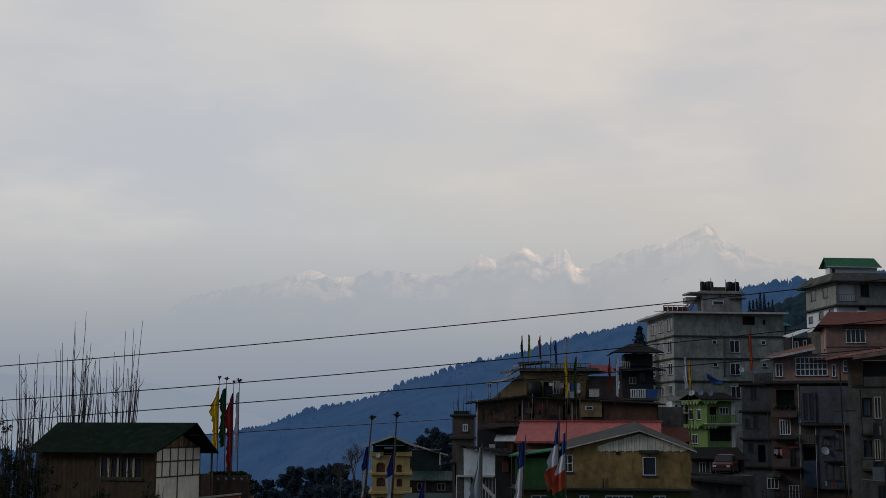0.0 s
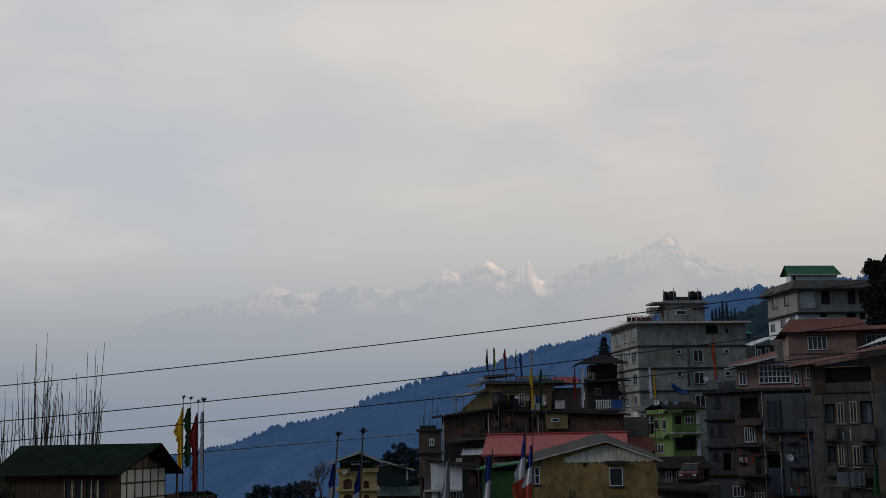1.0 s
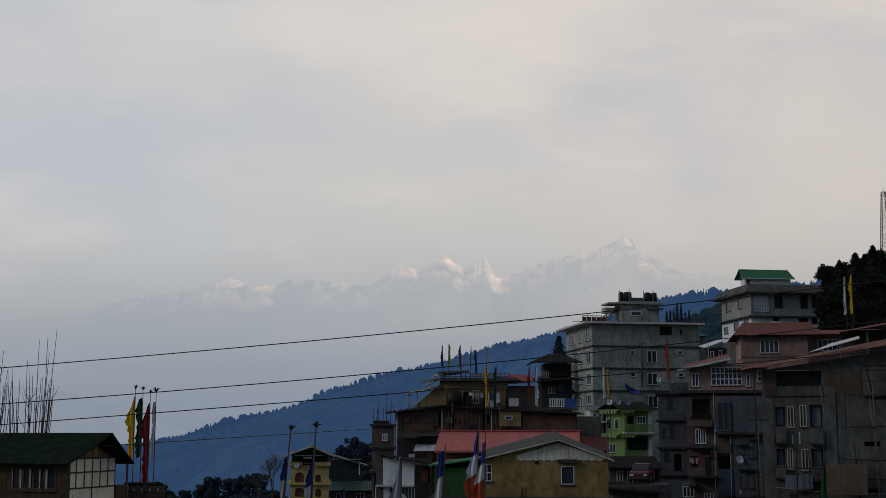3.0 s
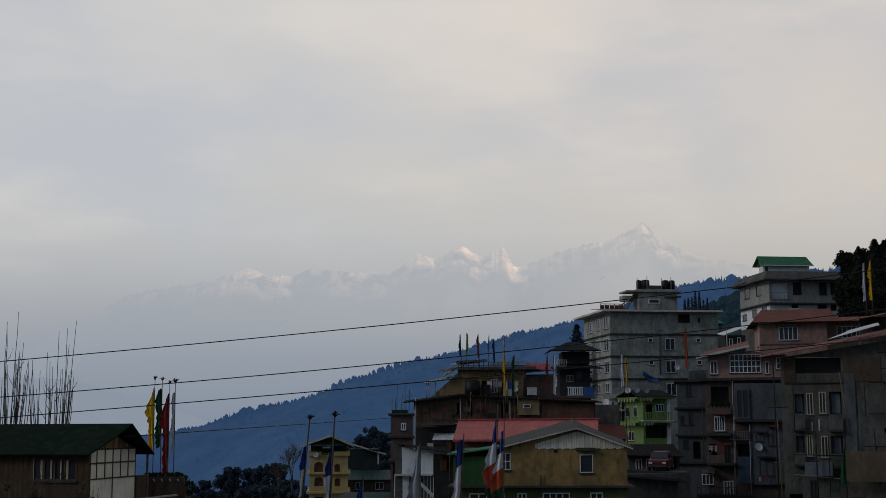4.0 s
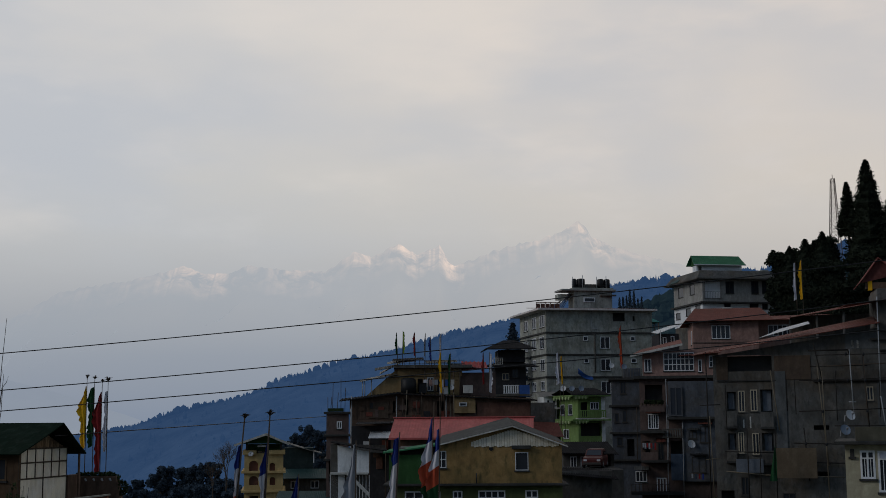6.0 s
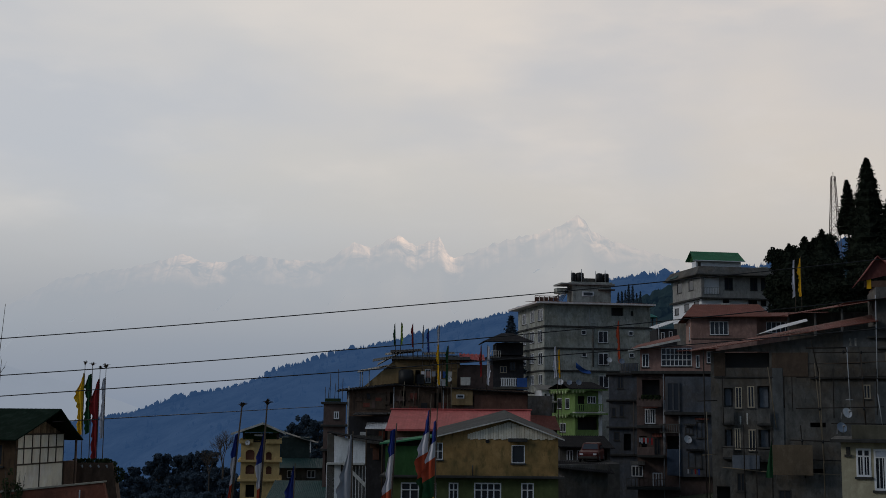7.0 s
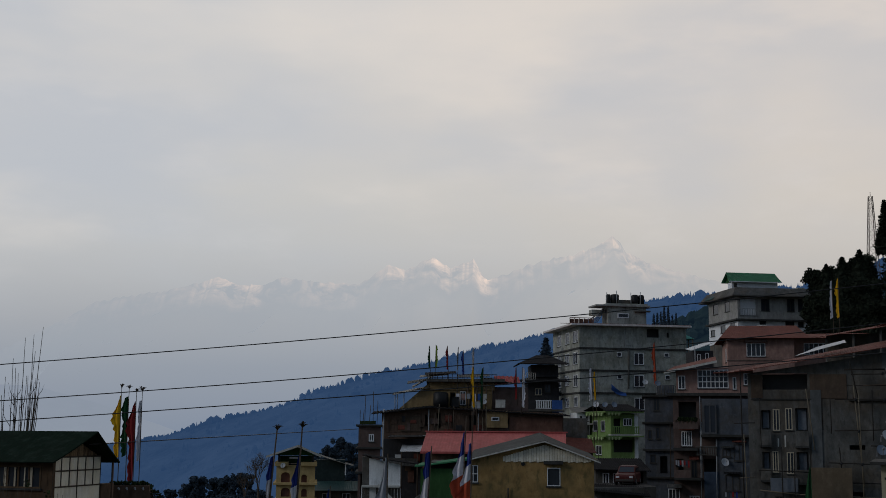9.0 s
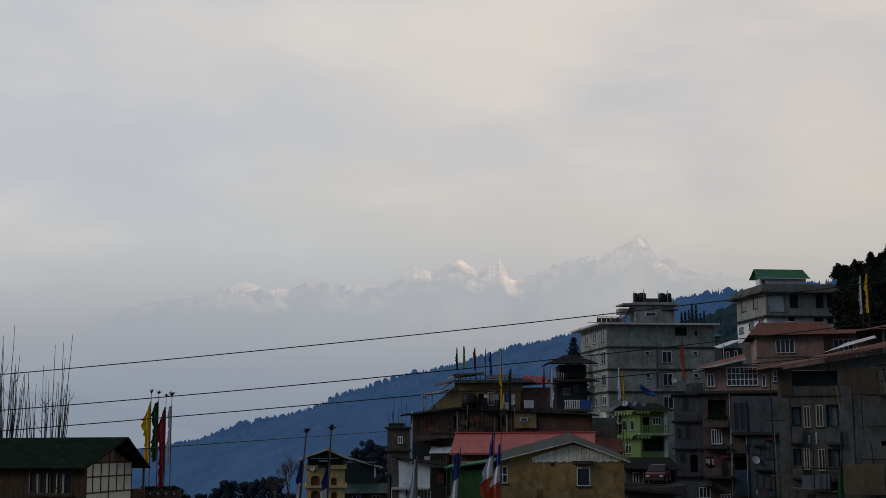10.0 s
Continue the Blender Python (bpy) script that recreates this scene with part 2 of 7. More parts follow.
TIN_PALE = surface("pale_tin_sheet", (0.540, 0.552, 0.564), 0.5, 0.4, (0.16, 0.13, 0.1), 0.4, 8, 0.2)
FASCIA = surface("weathered_white_fascia", (0.525, 0.512, 0.475), 0.8, 0.4, (0.13, 0.1, 0.08), 0.4, 16, 0.2)
PAINT_WHITE = plain("white_window_paint", (0.72, 0.73, 0.75), 0.5)
PAINT_DARK = plain("dark_window_paint", (0.05, 0.045, 0.04), 0.5)
BAMBOO = surface("grey_bamboo_pole", (0.17, 0.14, 0.10), 0.8, 0.4, (0.07, 0.05, 0.03), 0.2, 20, 0.3)
BAMBOO_DARK = surface("old_bamboo_pole", (0.075, 0.055, 0.04), 0.8, 0.4, (0.03, 0.022, 0.016), 0.2, 20, 0.3)
BAMBOO_BLACK = surface("near_black_bamboo", (0.02, 0.016, 0.013), 0.8, 0.3, (0.01, 0.009, 0.008), 0.2, 20, 0.3)
SLAB_EDGE = surface("pinkish_white_slab_edge", (0.72, 0.64, 0.61), 0.8, 0.3, (0.25, 0.2, 0.18), 0.5, 12, 0.2)
PIPE = plain("grey_plastic_pipe", (0.34, 0.35, 0.36), 0.5)
TANK = plain("black_plastic", (0.015, 0.015, 0.016), 0.5)
CABLE = plain("black_cable", (0.02, 0.02, 0.022), 0.6)
DISH = plain("pale_dish_enamel", (0.55, 0.56, 0.58), 0.45)
DISH_DARK = plain("blue_grey_dish_enamel", (0.17, 0.21, 0.27), 0.45)
# darkness of unlit rooms, put into a colour
ROOM_SHADE = plain("dark_room_shade", (0.045, 0.042, 0.04), 0.9)
ROOF_DARK = surface("tarred_dark_roof", (0.022, 0.021, 0.022), 0.95, 0.4, (0.012, 0.011, 0.011), 0.3, 8, 0.2)
ROOF_DARK.node_tree.nodes["Principled BSDF"].inputs["Specular IOR Level"].default_value = 0.03
ROOF_MAROON = surface("dull_maroon_tin_roof", (0.20, 0.055, 0.045), 0.75, 0.4, (0.07, 0.03, 0.027), 0.4, 8, 0.15)
TEAL_WALL = surface("dark_teal_boards", (0.02, 0.035, 0.036), 0.9, 0.3, (0.012, 0.016, 0.016), 0.4, 10, 0.2)
STEEL = plain("galvanised_steel", (0.25, 0.25, 0.26), 0.5, 0.5)
TARP = surface("blue_tarpaulin", (0.03, 0.09, 0.30), 0.6, 0.2, (0.02, 0.04, 0.11), 0.2, 10, 0.3)
TARP_DULL = surface("dull_blue_paint", (0.045, 0.065, 0.10), 0.8, 0.4, (0.02, 0.025, 0.035), 0.4, 12, 0.2)
BARK = surface("grey_brown_bark", (0.09, 0.07, 0.055), 0.95, 0.4, (0.03, 0.025, 0.02), 0.3, 20, 0.5)
EARTH = surface("grassy_earth", (0.06, 0.062, 0.035), 0.95, 0.5, (0.035, 0.03, 0.022), 0.0, 3, 0.5)


def glass_material():
    m = bpy.data.materials.new("window_glass")
    m.use_nodes = True
    b = m.node_tree.nodes["Principled BSDF"]
    b.inputs["Base Color"].default_value = (0.03, 0.034, 0.042, 1)
    b.inputs["Roughness"].default_value = 0.12
    b.inputs["Specular IOR Level"].default_value = 0.35
    return m


GLASS = glass_material()


def cloth(name, color):
    m = surface("cloth_" + name, color, 0.9, 0.2, tuple(v * 0.5 for v in color), 0.25, 40, 0.2, 0, 0.05, 0.2, 0.1)
    b = m.node_tree.nodes["Principled BSDF"]
    b.inputs["Sheen Weight"].default_value = 0.1
    return m


YELLOW_CLOTH = cloth("yellow", (0.86, 0.45, 0.015))
GREEN_CLOTH = cloth("green", (0.01, 0.062, 0.02))
LIME_CLOTH = cloth("lime", (0.25, 0.36, 0.05))
RED_CLOTH = cloth("red", (0.26, 0.02, 0.02))
ORANGE_CLOTH = cloth("orange", (0.45, 0.07, 0.028))
BLUE_CLOTH = cloth("blue", (0.02, 0.04, 0.22))
WHITE_CLOTH = cloth("white", (0.62, 0.60, 0.64))
GREY_CLOTH = cloth("grey", (0.30, 0.31, 0.34))


def leaf_material(name, color, patch=0.5):
    m = surface(name, color, 1.0, 0.6 * patch, tuple(v * 0.4 for v in color), 0.0, 4, 0.4 * patch, 0, 0.4 * patch, patch, 0.6 * patch)
    m.node_tree.nodes["Principled BSDF"].inputs["Specular IOR Level"].default_value = 0.0
    return m


CONIFER = leaf_material("dark_conifer_needles", (0.020, 0.025, 0.017))
LEAF = leaf_material("dark_broad_leaves", (0.035, 0.05, 0.022))
# leaves paled and blued: distance haze is mixed into their colour
LEAF_HAZED = leaf_material("haze_tinted_leaves", (0.050, 0.070, 0.094), 0.1)
DULL_FRAME = plain("dull_tan_frame", (0.42, 0.36, 0.27), 0.7)

# ---- mesh helpers ----


def part(name, bm, material, parent=None, label="", smooth=False):
    me = bpy.data.meshes.new(name)
    bm.to_mesh(me)
    bm.free()
    if smooth:
        for p in me.polygons:
            p.use_smooth = True
    me.materials.append(material)
    ob = new(name, me)
    if parent is not None:
        ob.parent = parent
    if label:
        ob["label"] = label
    return ob


def raw(name, verts, faces, material, parent=None, smooth=False):
    me = bpy.data.meshes.new(name)
    me.from_pydata([tuple(v) for v in verts], [], [tuple(f) for f in faces])
    me.update()
    if smooth:
        for p in me.polygons:
            p.use_smooth = True
    me.materials.append(material)
    ob = new(name, me)
    if parent is not None:
        ob.parent = parent
    return ob


def thing(name, label, category, x, y, z, yaw=0, group="", kind=""):
    ob = new(name)
    ob.empty_display_size = 0.5
    ob.matrix_world = pose(x, y, z, 0, 0, yaw)
    return tagged(ob, label, category, group, kind)


def hexa(bm, pts):
    """A block from eight corners: four below, four above, each going round the same way."""
    v = [bm.verts.new(p) for p in pts]
    for f in ((3, 2, 1, 0), (4, 5, 6, 7), (0, 1, 5, 4), (1, 2, 6, 5), (2, 3, 7, 6), (3, 0, 4, 7)):
        bm.faces.new([v[i] for i in f])


def block(bm, x0, x1, y0, y1, z0, z1):
    hexa(bm, [(x0, y0, z0), (x1, y0, z0), (x1, y1, z0), (x0, y1, z0), (x0, y0, z1), (x1, y0, z1), (x1, y1, z1), (x0, y1, z1)])


def solid(name, parent, mat, x0, x1, y0, y1, z0, z1, label="", bevel=0.015):
    bm = bmesh.new()
    block(bm, x0, x1, y0, y1, z0, z1)
    if bevel:
        bmesh.ops.bevel(bm, geom=bm.edges[:], offset=min(bevel, 0.3 * min(x1 - x0, y1 - y0, z1 - z0)), segments=1, affect="EDGES")
    return part(name, bm, mat, parent, label)


def tube(bm, pts, radii, sides=6):
    """A round bar along points, capped; radii one for each point."""
    rings = []
    pts = [Vector(p) for p in pts]
    for i, p in enumerate(pts):
        d = (pts[min(i + 1, len(pts) - 1)] - pts[max(i - 1, 0)]).normalized()
        a = d.orthogonal().normalized() if abs(d.z) < 0.95 else Vector((1, 0, 0)).cross(d).normalized()
        b = d.cross(a)
        r = radii[i] if hasattr(radii, "__len__") else radii
        rings.append([bm.verts.new(p + (a * math.cos(k * 2 * math.pi / sides) + b * math.sin(k * 2 * math.pi / sides)) * r) for k in range(sides)])
    for r0, r1 in zip(rings, rings[1:]):
        for k in range(sides):
            bm.faces.new((r0[k], r0[(k + 1) % sides], r1[(k + 1) % sides], r1[k]))
    bm.faces.new(rings[0][::-1])
    bm.faces.new(rings[-1])


def bar(name, parent, mat, a, b, r, sides=6, label=""):
    bm = bmesh.new()
    tube(bm, [a, b], [r, r], sides)
    return part(name, bm, mat, parent, label, True)


class Face:
    """One side of a building in its own frame: s along it from p0, n outwards."""

    def __init__(self, p0, p1):
        self.p0, d = Vector((*p0, 0)), Vector((*p1, 0)) - Vector((*p0, 0))
        self.length = d.length
        self.d = d.normalized()
        self.n = Vector((self.d.y, -self.d.x, 0))

    def at(self, s, n, z):
        return self.p0 + self.d * s + self.n * n + Vector((0, 0, z))

    def box(self, bm, s0, s1, n0, n1, z0, z1):
        hexa(bm, [self.at(s, n, z) for z in (z0, z1) for s, n in ((s0, n1), (s1, n1), (s1, n0), (s0, n0))])


def wall(h, face, z0, z1, openings, mat, th=0.22, name="wall", trim=0.0):
    """A wall with its openings cut through it."""
    bm = bmesh.new()
    ss = sorted({trim, face.length - trim, *[min(max(v, trim), face.length - trim) for o in openings for v in o[:2]]})
    zs = sorted({z0, z1, *[min(max(v, z0), z1) for o in openings for v in o[2:4]]})
    for sa, sb in zip(ss, ss[1:]):
        for za, zb in zip(zs, zs[1:]):
            sm, zm = (sa + sb) / 2, (za + zb) / 2
            if not any(o[0] < sm < o[1] and o[2] < zm < o[3] for o in openings):
                face.box(bm, sa, sb, -th, 0, za, zb)
    bmesh.ops.remove_doubles(bm, verts=bm.verts[:], dist=0.001)
    bmesh.ops.recalc_face_normals(bm, faces=bm.faces[:])
    return part(name, bm, mat, h)


def window(h, face, s0, s1, z0, z1, cols=2, rows=1, mat=None, fw=0.07, sill=True):
    """A window in its opening: frame with mullions, panes behind, a sill below."""
    mat = mat or PAINT_WHITE
    bm = bmesh.new()
    n0, n1 = -0.10, 0.02
    face.box(bm, s0, s0 + fw, n0, n1, z0, z1)
    face.box(bm, s1 - fw, s1, n0, n1, z0, z1)
    face.box(bm, s0 + fw, s1 - fw, n0, n1, z0, z0 + fw)
    face.box(bm, s0 + fw, s1 - fw, n0, n1, z1 - fw, z1)
    bmesh.ops.remove_doubles(bm, verts=bm.verts[:], dist=0.001)
    wn = part("window", bm, mat, h)
    iw, ih = s1 - s0 - 2 * fw, z1 - z0 - 2 * fw
    t = fw * 0.5
    for i in range(1, cols):
        c = s0 + fw + iw * i / cols
        b1 = bmesh.new()
        face.box(b1, c - t, c + t, n0 + 0.01, n1 - 0.01, z0 + fw, z1 - fw)
        part("mullion", b1, mat, wn)
    for j in range(1, rows):
        c = z0 + fw + ih * j / rows
        b1 = bmesh.new()
        face.box(b1, s0 + fw, s1 - fw, n0 + 0.015, n1 - 0.015, c - t, c + t)
        part("glazing_bar", b1, mat, wn)
    for i in range(cols):
        b2 = bmesh.new()
        face.box(b2, s0 + fw + iw * i / cols, s0 + fw + iw * (i + 1) / cols, -0.06, -0.045, z0 + fw, z1 - fw)
        part("pane", b2, GLASS, wn)
    if sill:
        b3 = bmesh.new()
        face.box(b3, s0 - 0.06, s1 + 0.06, -0.02, 0.09, z0 - 0.08, z0)
        part("sill", b3, SLAB, wn)
    return wn


def shell(h, L, D, z0, z1, mat, front=(), left=(), right=(), mats=None, lid=True):
    """Four walls round L x D with openings (a, b, z0, z1, cols, rows[, frame]); left openings are given by their depth from the front."""
    fr, le, ri, ba = Face((0, 0), (L, 0)), Face((0, D), (0, 0.0)), Face((L, 0), (L, D)), Face((L, D), (0, D))
    lo = [(D - o[1], D - o[0], *o[2:]) for o in left]
    for f, os_ in ((fr, front), (le, lo), (ri, right), (ba, ())):
        wall(h, f, z0, z1, os_, mat, 0.22, "wall", 0.224 if f in (le, ri) else 0.0)
        for o in os_:
            if len(o) > 4 and o[4]:
                window(h, f, *o[:6], *(o[6:7]))
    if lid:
        # solid dark block behind the openings, painted as room shade
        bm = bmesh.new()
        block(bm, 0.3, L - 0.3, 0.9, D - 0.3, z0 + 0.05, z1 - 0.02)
        part("inner_room", bm, ROOM_SHADE, h, "dark block coloured as the shade of rooms behind the windows")
    return fr, le, ri


def sheet(name, h, a, b, c, d, mat, th=0.03, waves=0, amp=0.025, label=""):
    """A roof sheet: eave a-b, ridge d-c; corrugated across when waves are given."""
    a, b, c, d = (Vector(p) for p in (a, b, c, d))
    n = (b - a).cross(d - a).normalized()
    if n.z < 0:
        n = -n
    k = max(1, waves * 4)
    m = 1 if not waves else 4
    top, bot = [], []
    vs, fs = [], []
    for j in range(m + 1):
        for i in range(k + 1):
            s, t = i / k, j / m
            p = (a * (1 - s) + b * s) * (1 - t) + (d * (1 - s) + c * s) * t
            o = amp * math.sin(i * math.pi / 2) if waves else 0
            sag = -0.02 * math.sin(math.pi * t) * (1 + math.sin(s * 9)) if waves else 0
            vs.append(p + n * (o + sag))
    cnt = len(vs)
    vs += [v - n * th for v in vs]
    w_ = k + 1
    for j in range(m):
        for i in range(k):
            q = j * w_ + i
            fs.append((q, q + 1, q + w_ + 1, q + w_))
            fs.append((q + cnt + w_, q + w_ + 1 + cnt, q + 1 + cnt, q + cnt))
    for i in range(k):
        fs.append((i, i + cnt, i + 1 + cnt, i + 1))
        q = m * w_ + i
        fs.append((q + 1, q + 1 + cnt, q + cnt, q))
    for j in range(m):
        q = j * w_
        fs.append((q + w_, q + w_ + cnt, q + cnt, q))
        q = j * w_ + k
        fs.append((q, q + cnt, q + w_ + cnt, q + w_))
    ob = raw(name, vs, fs, mat, h)
    if label:
        ob["label"] = label
    return ob


def gable_wall(h, pts, y0, y1, mat, name="gable"):
    """An upright prism in the u-z plane between depths y0 and y1."""
    bm = bmesh.new()
    A = [bm.verts.new((p[0], y0, p[1])) for p in pts]
    B = [bm.verts.new((p[0], y1, p[1])) for p in pts]
    bm.faces.new(A)
    bm.faces.new(B[::-1])
    for i in range(len(pts)):
        j = (i + 1) % len(pts)
        bm.faces.new((A[j], A[i], B[i], B[j]))
    bmesh.ops.recalc_face_normals(bm, faces=bm.faces[:])
    return part(name, bm, mat, h)


def dish(name, x, y, z, r, yaw, mat, label):
    """A satellite dish on a bent arm: bowl, arm, receiver."""
    h = thing(name, label, "satellite dish", x, y, z, yaw, "satellite dishes")
    bm = bmesh.new()
    rings, seg = 5, 20
    tilt = Matrix.Rotation(radians(68), 4, "X")
    prev = None
    for side, off in ((0, 0), (1, 0.02)):
        prev = None
        for i in range(rings + 1):
            rr = r * i / rings
            ring = [bm.verts.new(tilt @ Vector((rr * math.cos(k * 2 * math.pi / seg), rr * math.sin(k * 2 * math.pi / seg), 0.28 * rr * rr / r - off))) for k in range(seg)] if i else [bm.verts.new(tilt @ Vector((0, 0, -off)))]
            if prev:
                for k in range(seg):
                    if len(prev) == 1:
                        bm.faces.new((prev[0], ring[k], ring[(k + 1) % seg]))
                    else:
                        bm.faces.new((prev[k], ring[k], ring[(k + 1) % seg], prev[(k + 1) % seg]))
            prev = ring
    part("bowl", bm, mat, h, "", True)
    bm = bmesh.new()
    foc = tilt @ Vector((0, 0, 0.75 * r))
    tube(bm, [tilt @ Vector((0, -r * 0.95, 0.26 * r)), foc], [0.012, 0.012])
    part("arm", bm, STEEL, h)
    bm = bmesh.new()
    tube(bm, [foc, foc + (tilt @ Vector((0, 0, 0.1)))], [0.04, 0.03], 8)
    part("receiver", bm, STEEL, h)
    bm = bmesh.new()
    tube(bm, [(0, 0.03, 0), (0, 0.25, 0), (0, 0.28, -1.1 * r)], [0.022, 0.022, 0.022])
    part("mast", bm, STEEL, h)
    return h


def footing(h, mat):
    """Carries a building's walls down into the slope."""
    inv = h.matrix_world.inverted()
    bpy.context.view_layer.update()
    kids = [c for c in h.children_recursive if c.type == "MESH"]
    walls = [c for c in kids if "wall" in c.name or c.name.startswith(("box", "brickwork"))] or kids
    pts = [inv @ c.matrix_world @ Vector(p) for c in walls for p in c.bound_box]
    x0, x1 = min(p.x for p in pts) + 0.06, max(p.x for p in pts) - 0.06
    y0, y1 = min(p.y for p in pts) + 0.06, max(p.y for p in pts) - 0.06
    z0 = min(p.z for p in pts)
    low = min(ground_z(*(h.matrix_world @ Vector((x, y, 0))).xy) for x in (x0, x1) for y in (y0, y1)) - h.matrix_world.translation.z - 0.3
    if low < z0 - 0.05:
        solid("foundation", h, mat, x0, x1, y0, y1, low, z0)


# ---- ground, hills, mountains ----


def smooth(a, b, v):
    t = min(max((v - a) / (b - a), 0), 1)
    return t * t * (3 - 2 * t)


def ground_z(x, y):
    """A hillside that climbs to the right and falls away into the valley to the left."""
    town = smooth(-26, -4, x)
    z = 3.0 + 0.04 * min(max(y - 40, 0), 160) * town + 0.12 * min(max(x, 0), 120) * smooth(35, 80, y) - 0.02 * max(-x, 0)
    z += 18 * smooth(40, 120, x) * smooth(95, 190, y)
    z -= 40 * smooth(70, 320, y) * (1 - smooth(-60, 60, x - 0.10 * y))
    z -= 190 * smooth(260, 760, y) * (1 - smooth(0, 500, x))
    z += noise.noise((x * 0.05, y * 0.05, 0)) * 0.6 + noise.noise((x * 0.012, y * 0.012, 4)) * 3 * smooth(60, 300, y)
    return z


def make_ground():
    vs, fs = [], []
    xs = sorted({round(s * 1.055 ** k * 4 - s * 4, 2) for k in range(115) for s in (-1, 1)})
    xs = [x for x in xs if abs(x) < 4500]
    ys = [y for y in sorted({*[round(-4400 + 400 * k, 1) for k in range(11)], *[round(-300 + 20 * k, 1) for k in range(15)], *[round(4 * k, 1) for k in range(80)], *[round(320 * 1.1 ** k, 1) for k in range(28)]}) if y < 4400]
    for y in ys:
        for x in xs:
            vs.append((x, y, ground_z(x, y)))
    n = len(xs)
    for j in range(len(ys) - 1):
        for i in range(n - 1):
            q = j * n + i
            fs.append((q, q + 1, q + n + 1, q + n))
    tagged(raw("ground", vs, fs, EARTH, None, True), "grassy hillside falling into a valley", "ground", "", "structure")


make_ground()


def ridge_of(points):
    def z(x):
        for (x0, z0), (x1, z1) in zip(points, points[1:]):
            if x <= x1:
                return z0 + (z1 - z0) * (x - x0) / (x1 - x0)
        return points[-1][1]
    return z


def wooded_hill(name, label, y0, ridge, x0, x1, mat, trees, tree_h, depth, fall, step, seed, conifer=0.4):
    """A far wooded ridge: a slope that falls towards the viewer, with trees standing all over it."""
    rnd = random.Random(seed)
    nx, ny = int((x1 - x0) / step), 14
    vs, fs = [], []
    def surf(x, t):
        return ridge(x) - fall * t ** 1.15 + (noise.noise((x * 0.006, t * 3, seed)) * fall * 0.16 + noise.noise((x * 0.02, t * 9, seed)) * fall * 0.05) * min(1, t * 4) + noise.noise((x * 0.03, 0, seed)) * tree_h * 0.4 - tree_h * 0.15
    for j in range(ny + 1):
        for i in range(nx + 1):
            x, t = x0 + (x1 - x0) * i / nx, j / ny
            vs.append((x, y0 - depth * t, surf(x, t)))
    for j in range(ny):
        for i in range(nx):
            q = j * (nx + 1) + i
            fs.append((q + 1, q, q + nx + 1, q + nx + 2))
    for i in range(trees):
        t = 0 if i < trees * 0.42 else rnd.random() ** 1.4
        x = rnd.uniform(x0, x1)
        s = tree_h * rnd.choice((0.4, 0.5, 0.55, 0.65, 0.8, 1.0, 1.5)) * (0.3 + 1.4 * max(0, noise.noise((x * 0.016, seed, 2.0)) + 0.35))
        y, z = y0 - depth * t, surf(x, t)
        b = len(vs)
        if rnd.random() < conifer:
            r = s * rnd.uniform(0.14, 0.24)
            for k in range(5):
                vs.append((x + r * math.cos(k * 1.257), y + r * math.sin(k * 1.257), z - s * 0.2))
            vs.append((x, y, z + s * 0.95))
            fs += [(b + k, b + (k + 1) % 5, b + 5) for k in range(5)]
        else:
            # a lumpy crown
            rr = s * rnd.uniform(0.34, 0.7)
            rows_ = ((-0.4, 0.6), (0.15, 1.0), (0.5, 0.9), (0.82, 0.42))
            for hz, hr in rows_:
                for k in range(6):
                    q = rr * hr * rnd.uniform(0.7, 1.25)
                    vs.append((x + q * math.cos(k * 1.047), y + q * math.sin(k * 1.047), z + s * (hz + rnd.uniform(-0.08, 0.08))))
            vs.append((x, y, z + s))
            for j in range(3):
                for k in range(6):
                    fs.append((b + j * 6 + k, b + j * 6 + (k + 1) % 6, b + (j + 1) * 6 + (k + 1) % 6, b + (j + 1) * 6 + k))
            fs += [(b + 18 + k, b + 18 + (k + 1) % 6, b + 24) for k in range(6)]
    ob = raw(name, vs, fs, mat)
    return tagged(ob, label, "hill", "", "structure")


# blue haze of distance is painted onto these slopes as emission
HILL = backdrop("woods_haze_glow", (0.028, 0.036, 0.045), 1.0, (0.019, 0.046, 0.108))
HILL_FAINT = backdrop("slope_haze_glow", (0.02, 0.02, 0.02), 1.0, (0.250, 0.288, 0.350))
# the close woods glow faintly too, a painted veil of haze
HILL_NEAR = backdrop("near_woods_haze_glow", (0.022, 0.033, 0.028), 1.0, (0.004, 0.009, 0.016))
wooded_hill("wooded_hill", "long wooded ridge, its distance painted as blue glow", 1500,
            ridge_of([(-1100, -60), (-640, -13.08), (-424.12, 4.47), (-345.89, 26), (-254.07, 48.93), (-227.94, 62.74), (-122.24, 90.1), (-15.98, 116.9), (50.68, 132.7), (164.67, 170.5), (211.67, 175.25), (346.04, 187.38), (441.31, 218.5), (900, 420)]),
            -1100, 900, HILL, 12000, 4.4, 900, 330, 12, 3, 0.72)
wooded_hill("far_slope", "faint mountain slope, its haze painted as blue glow", 3600,
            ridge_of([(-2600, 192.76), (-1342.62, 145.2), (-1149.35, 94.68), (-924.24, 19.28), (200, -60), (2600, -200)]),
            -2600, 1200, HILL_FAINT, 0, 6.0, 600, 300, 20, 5)


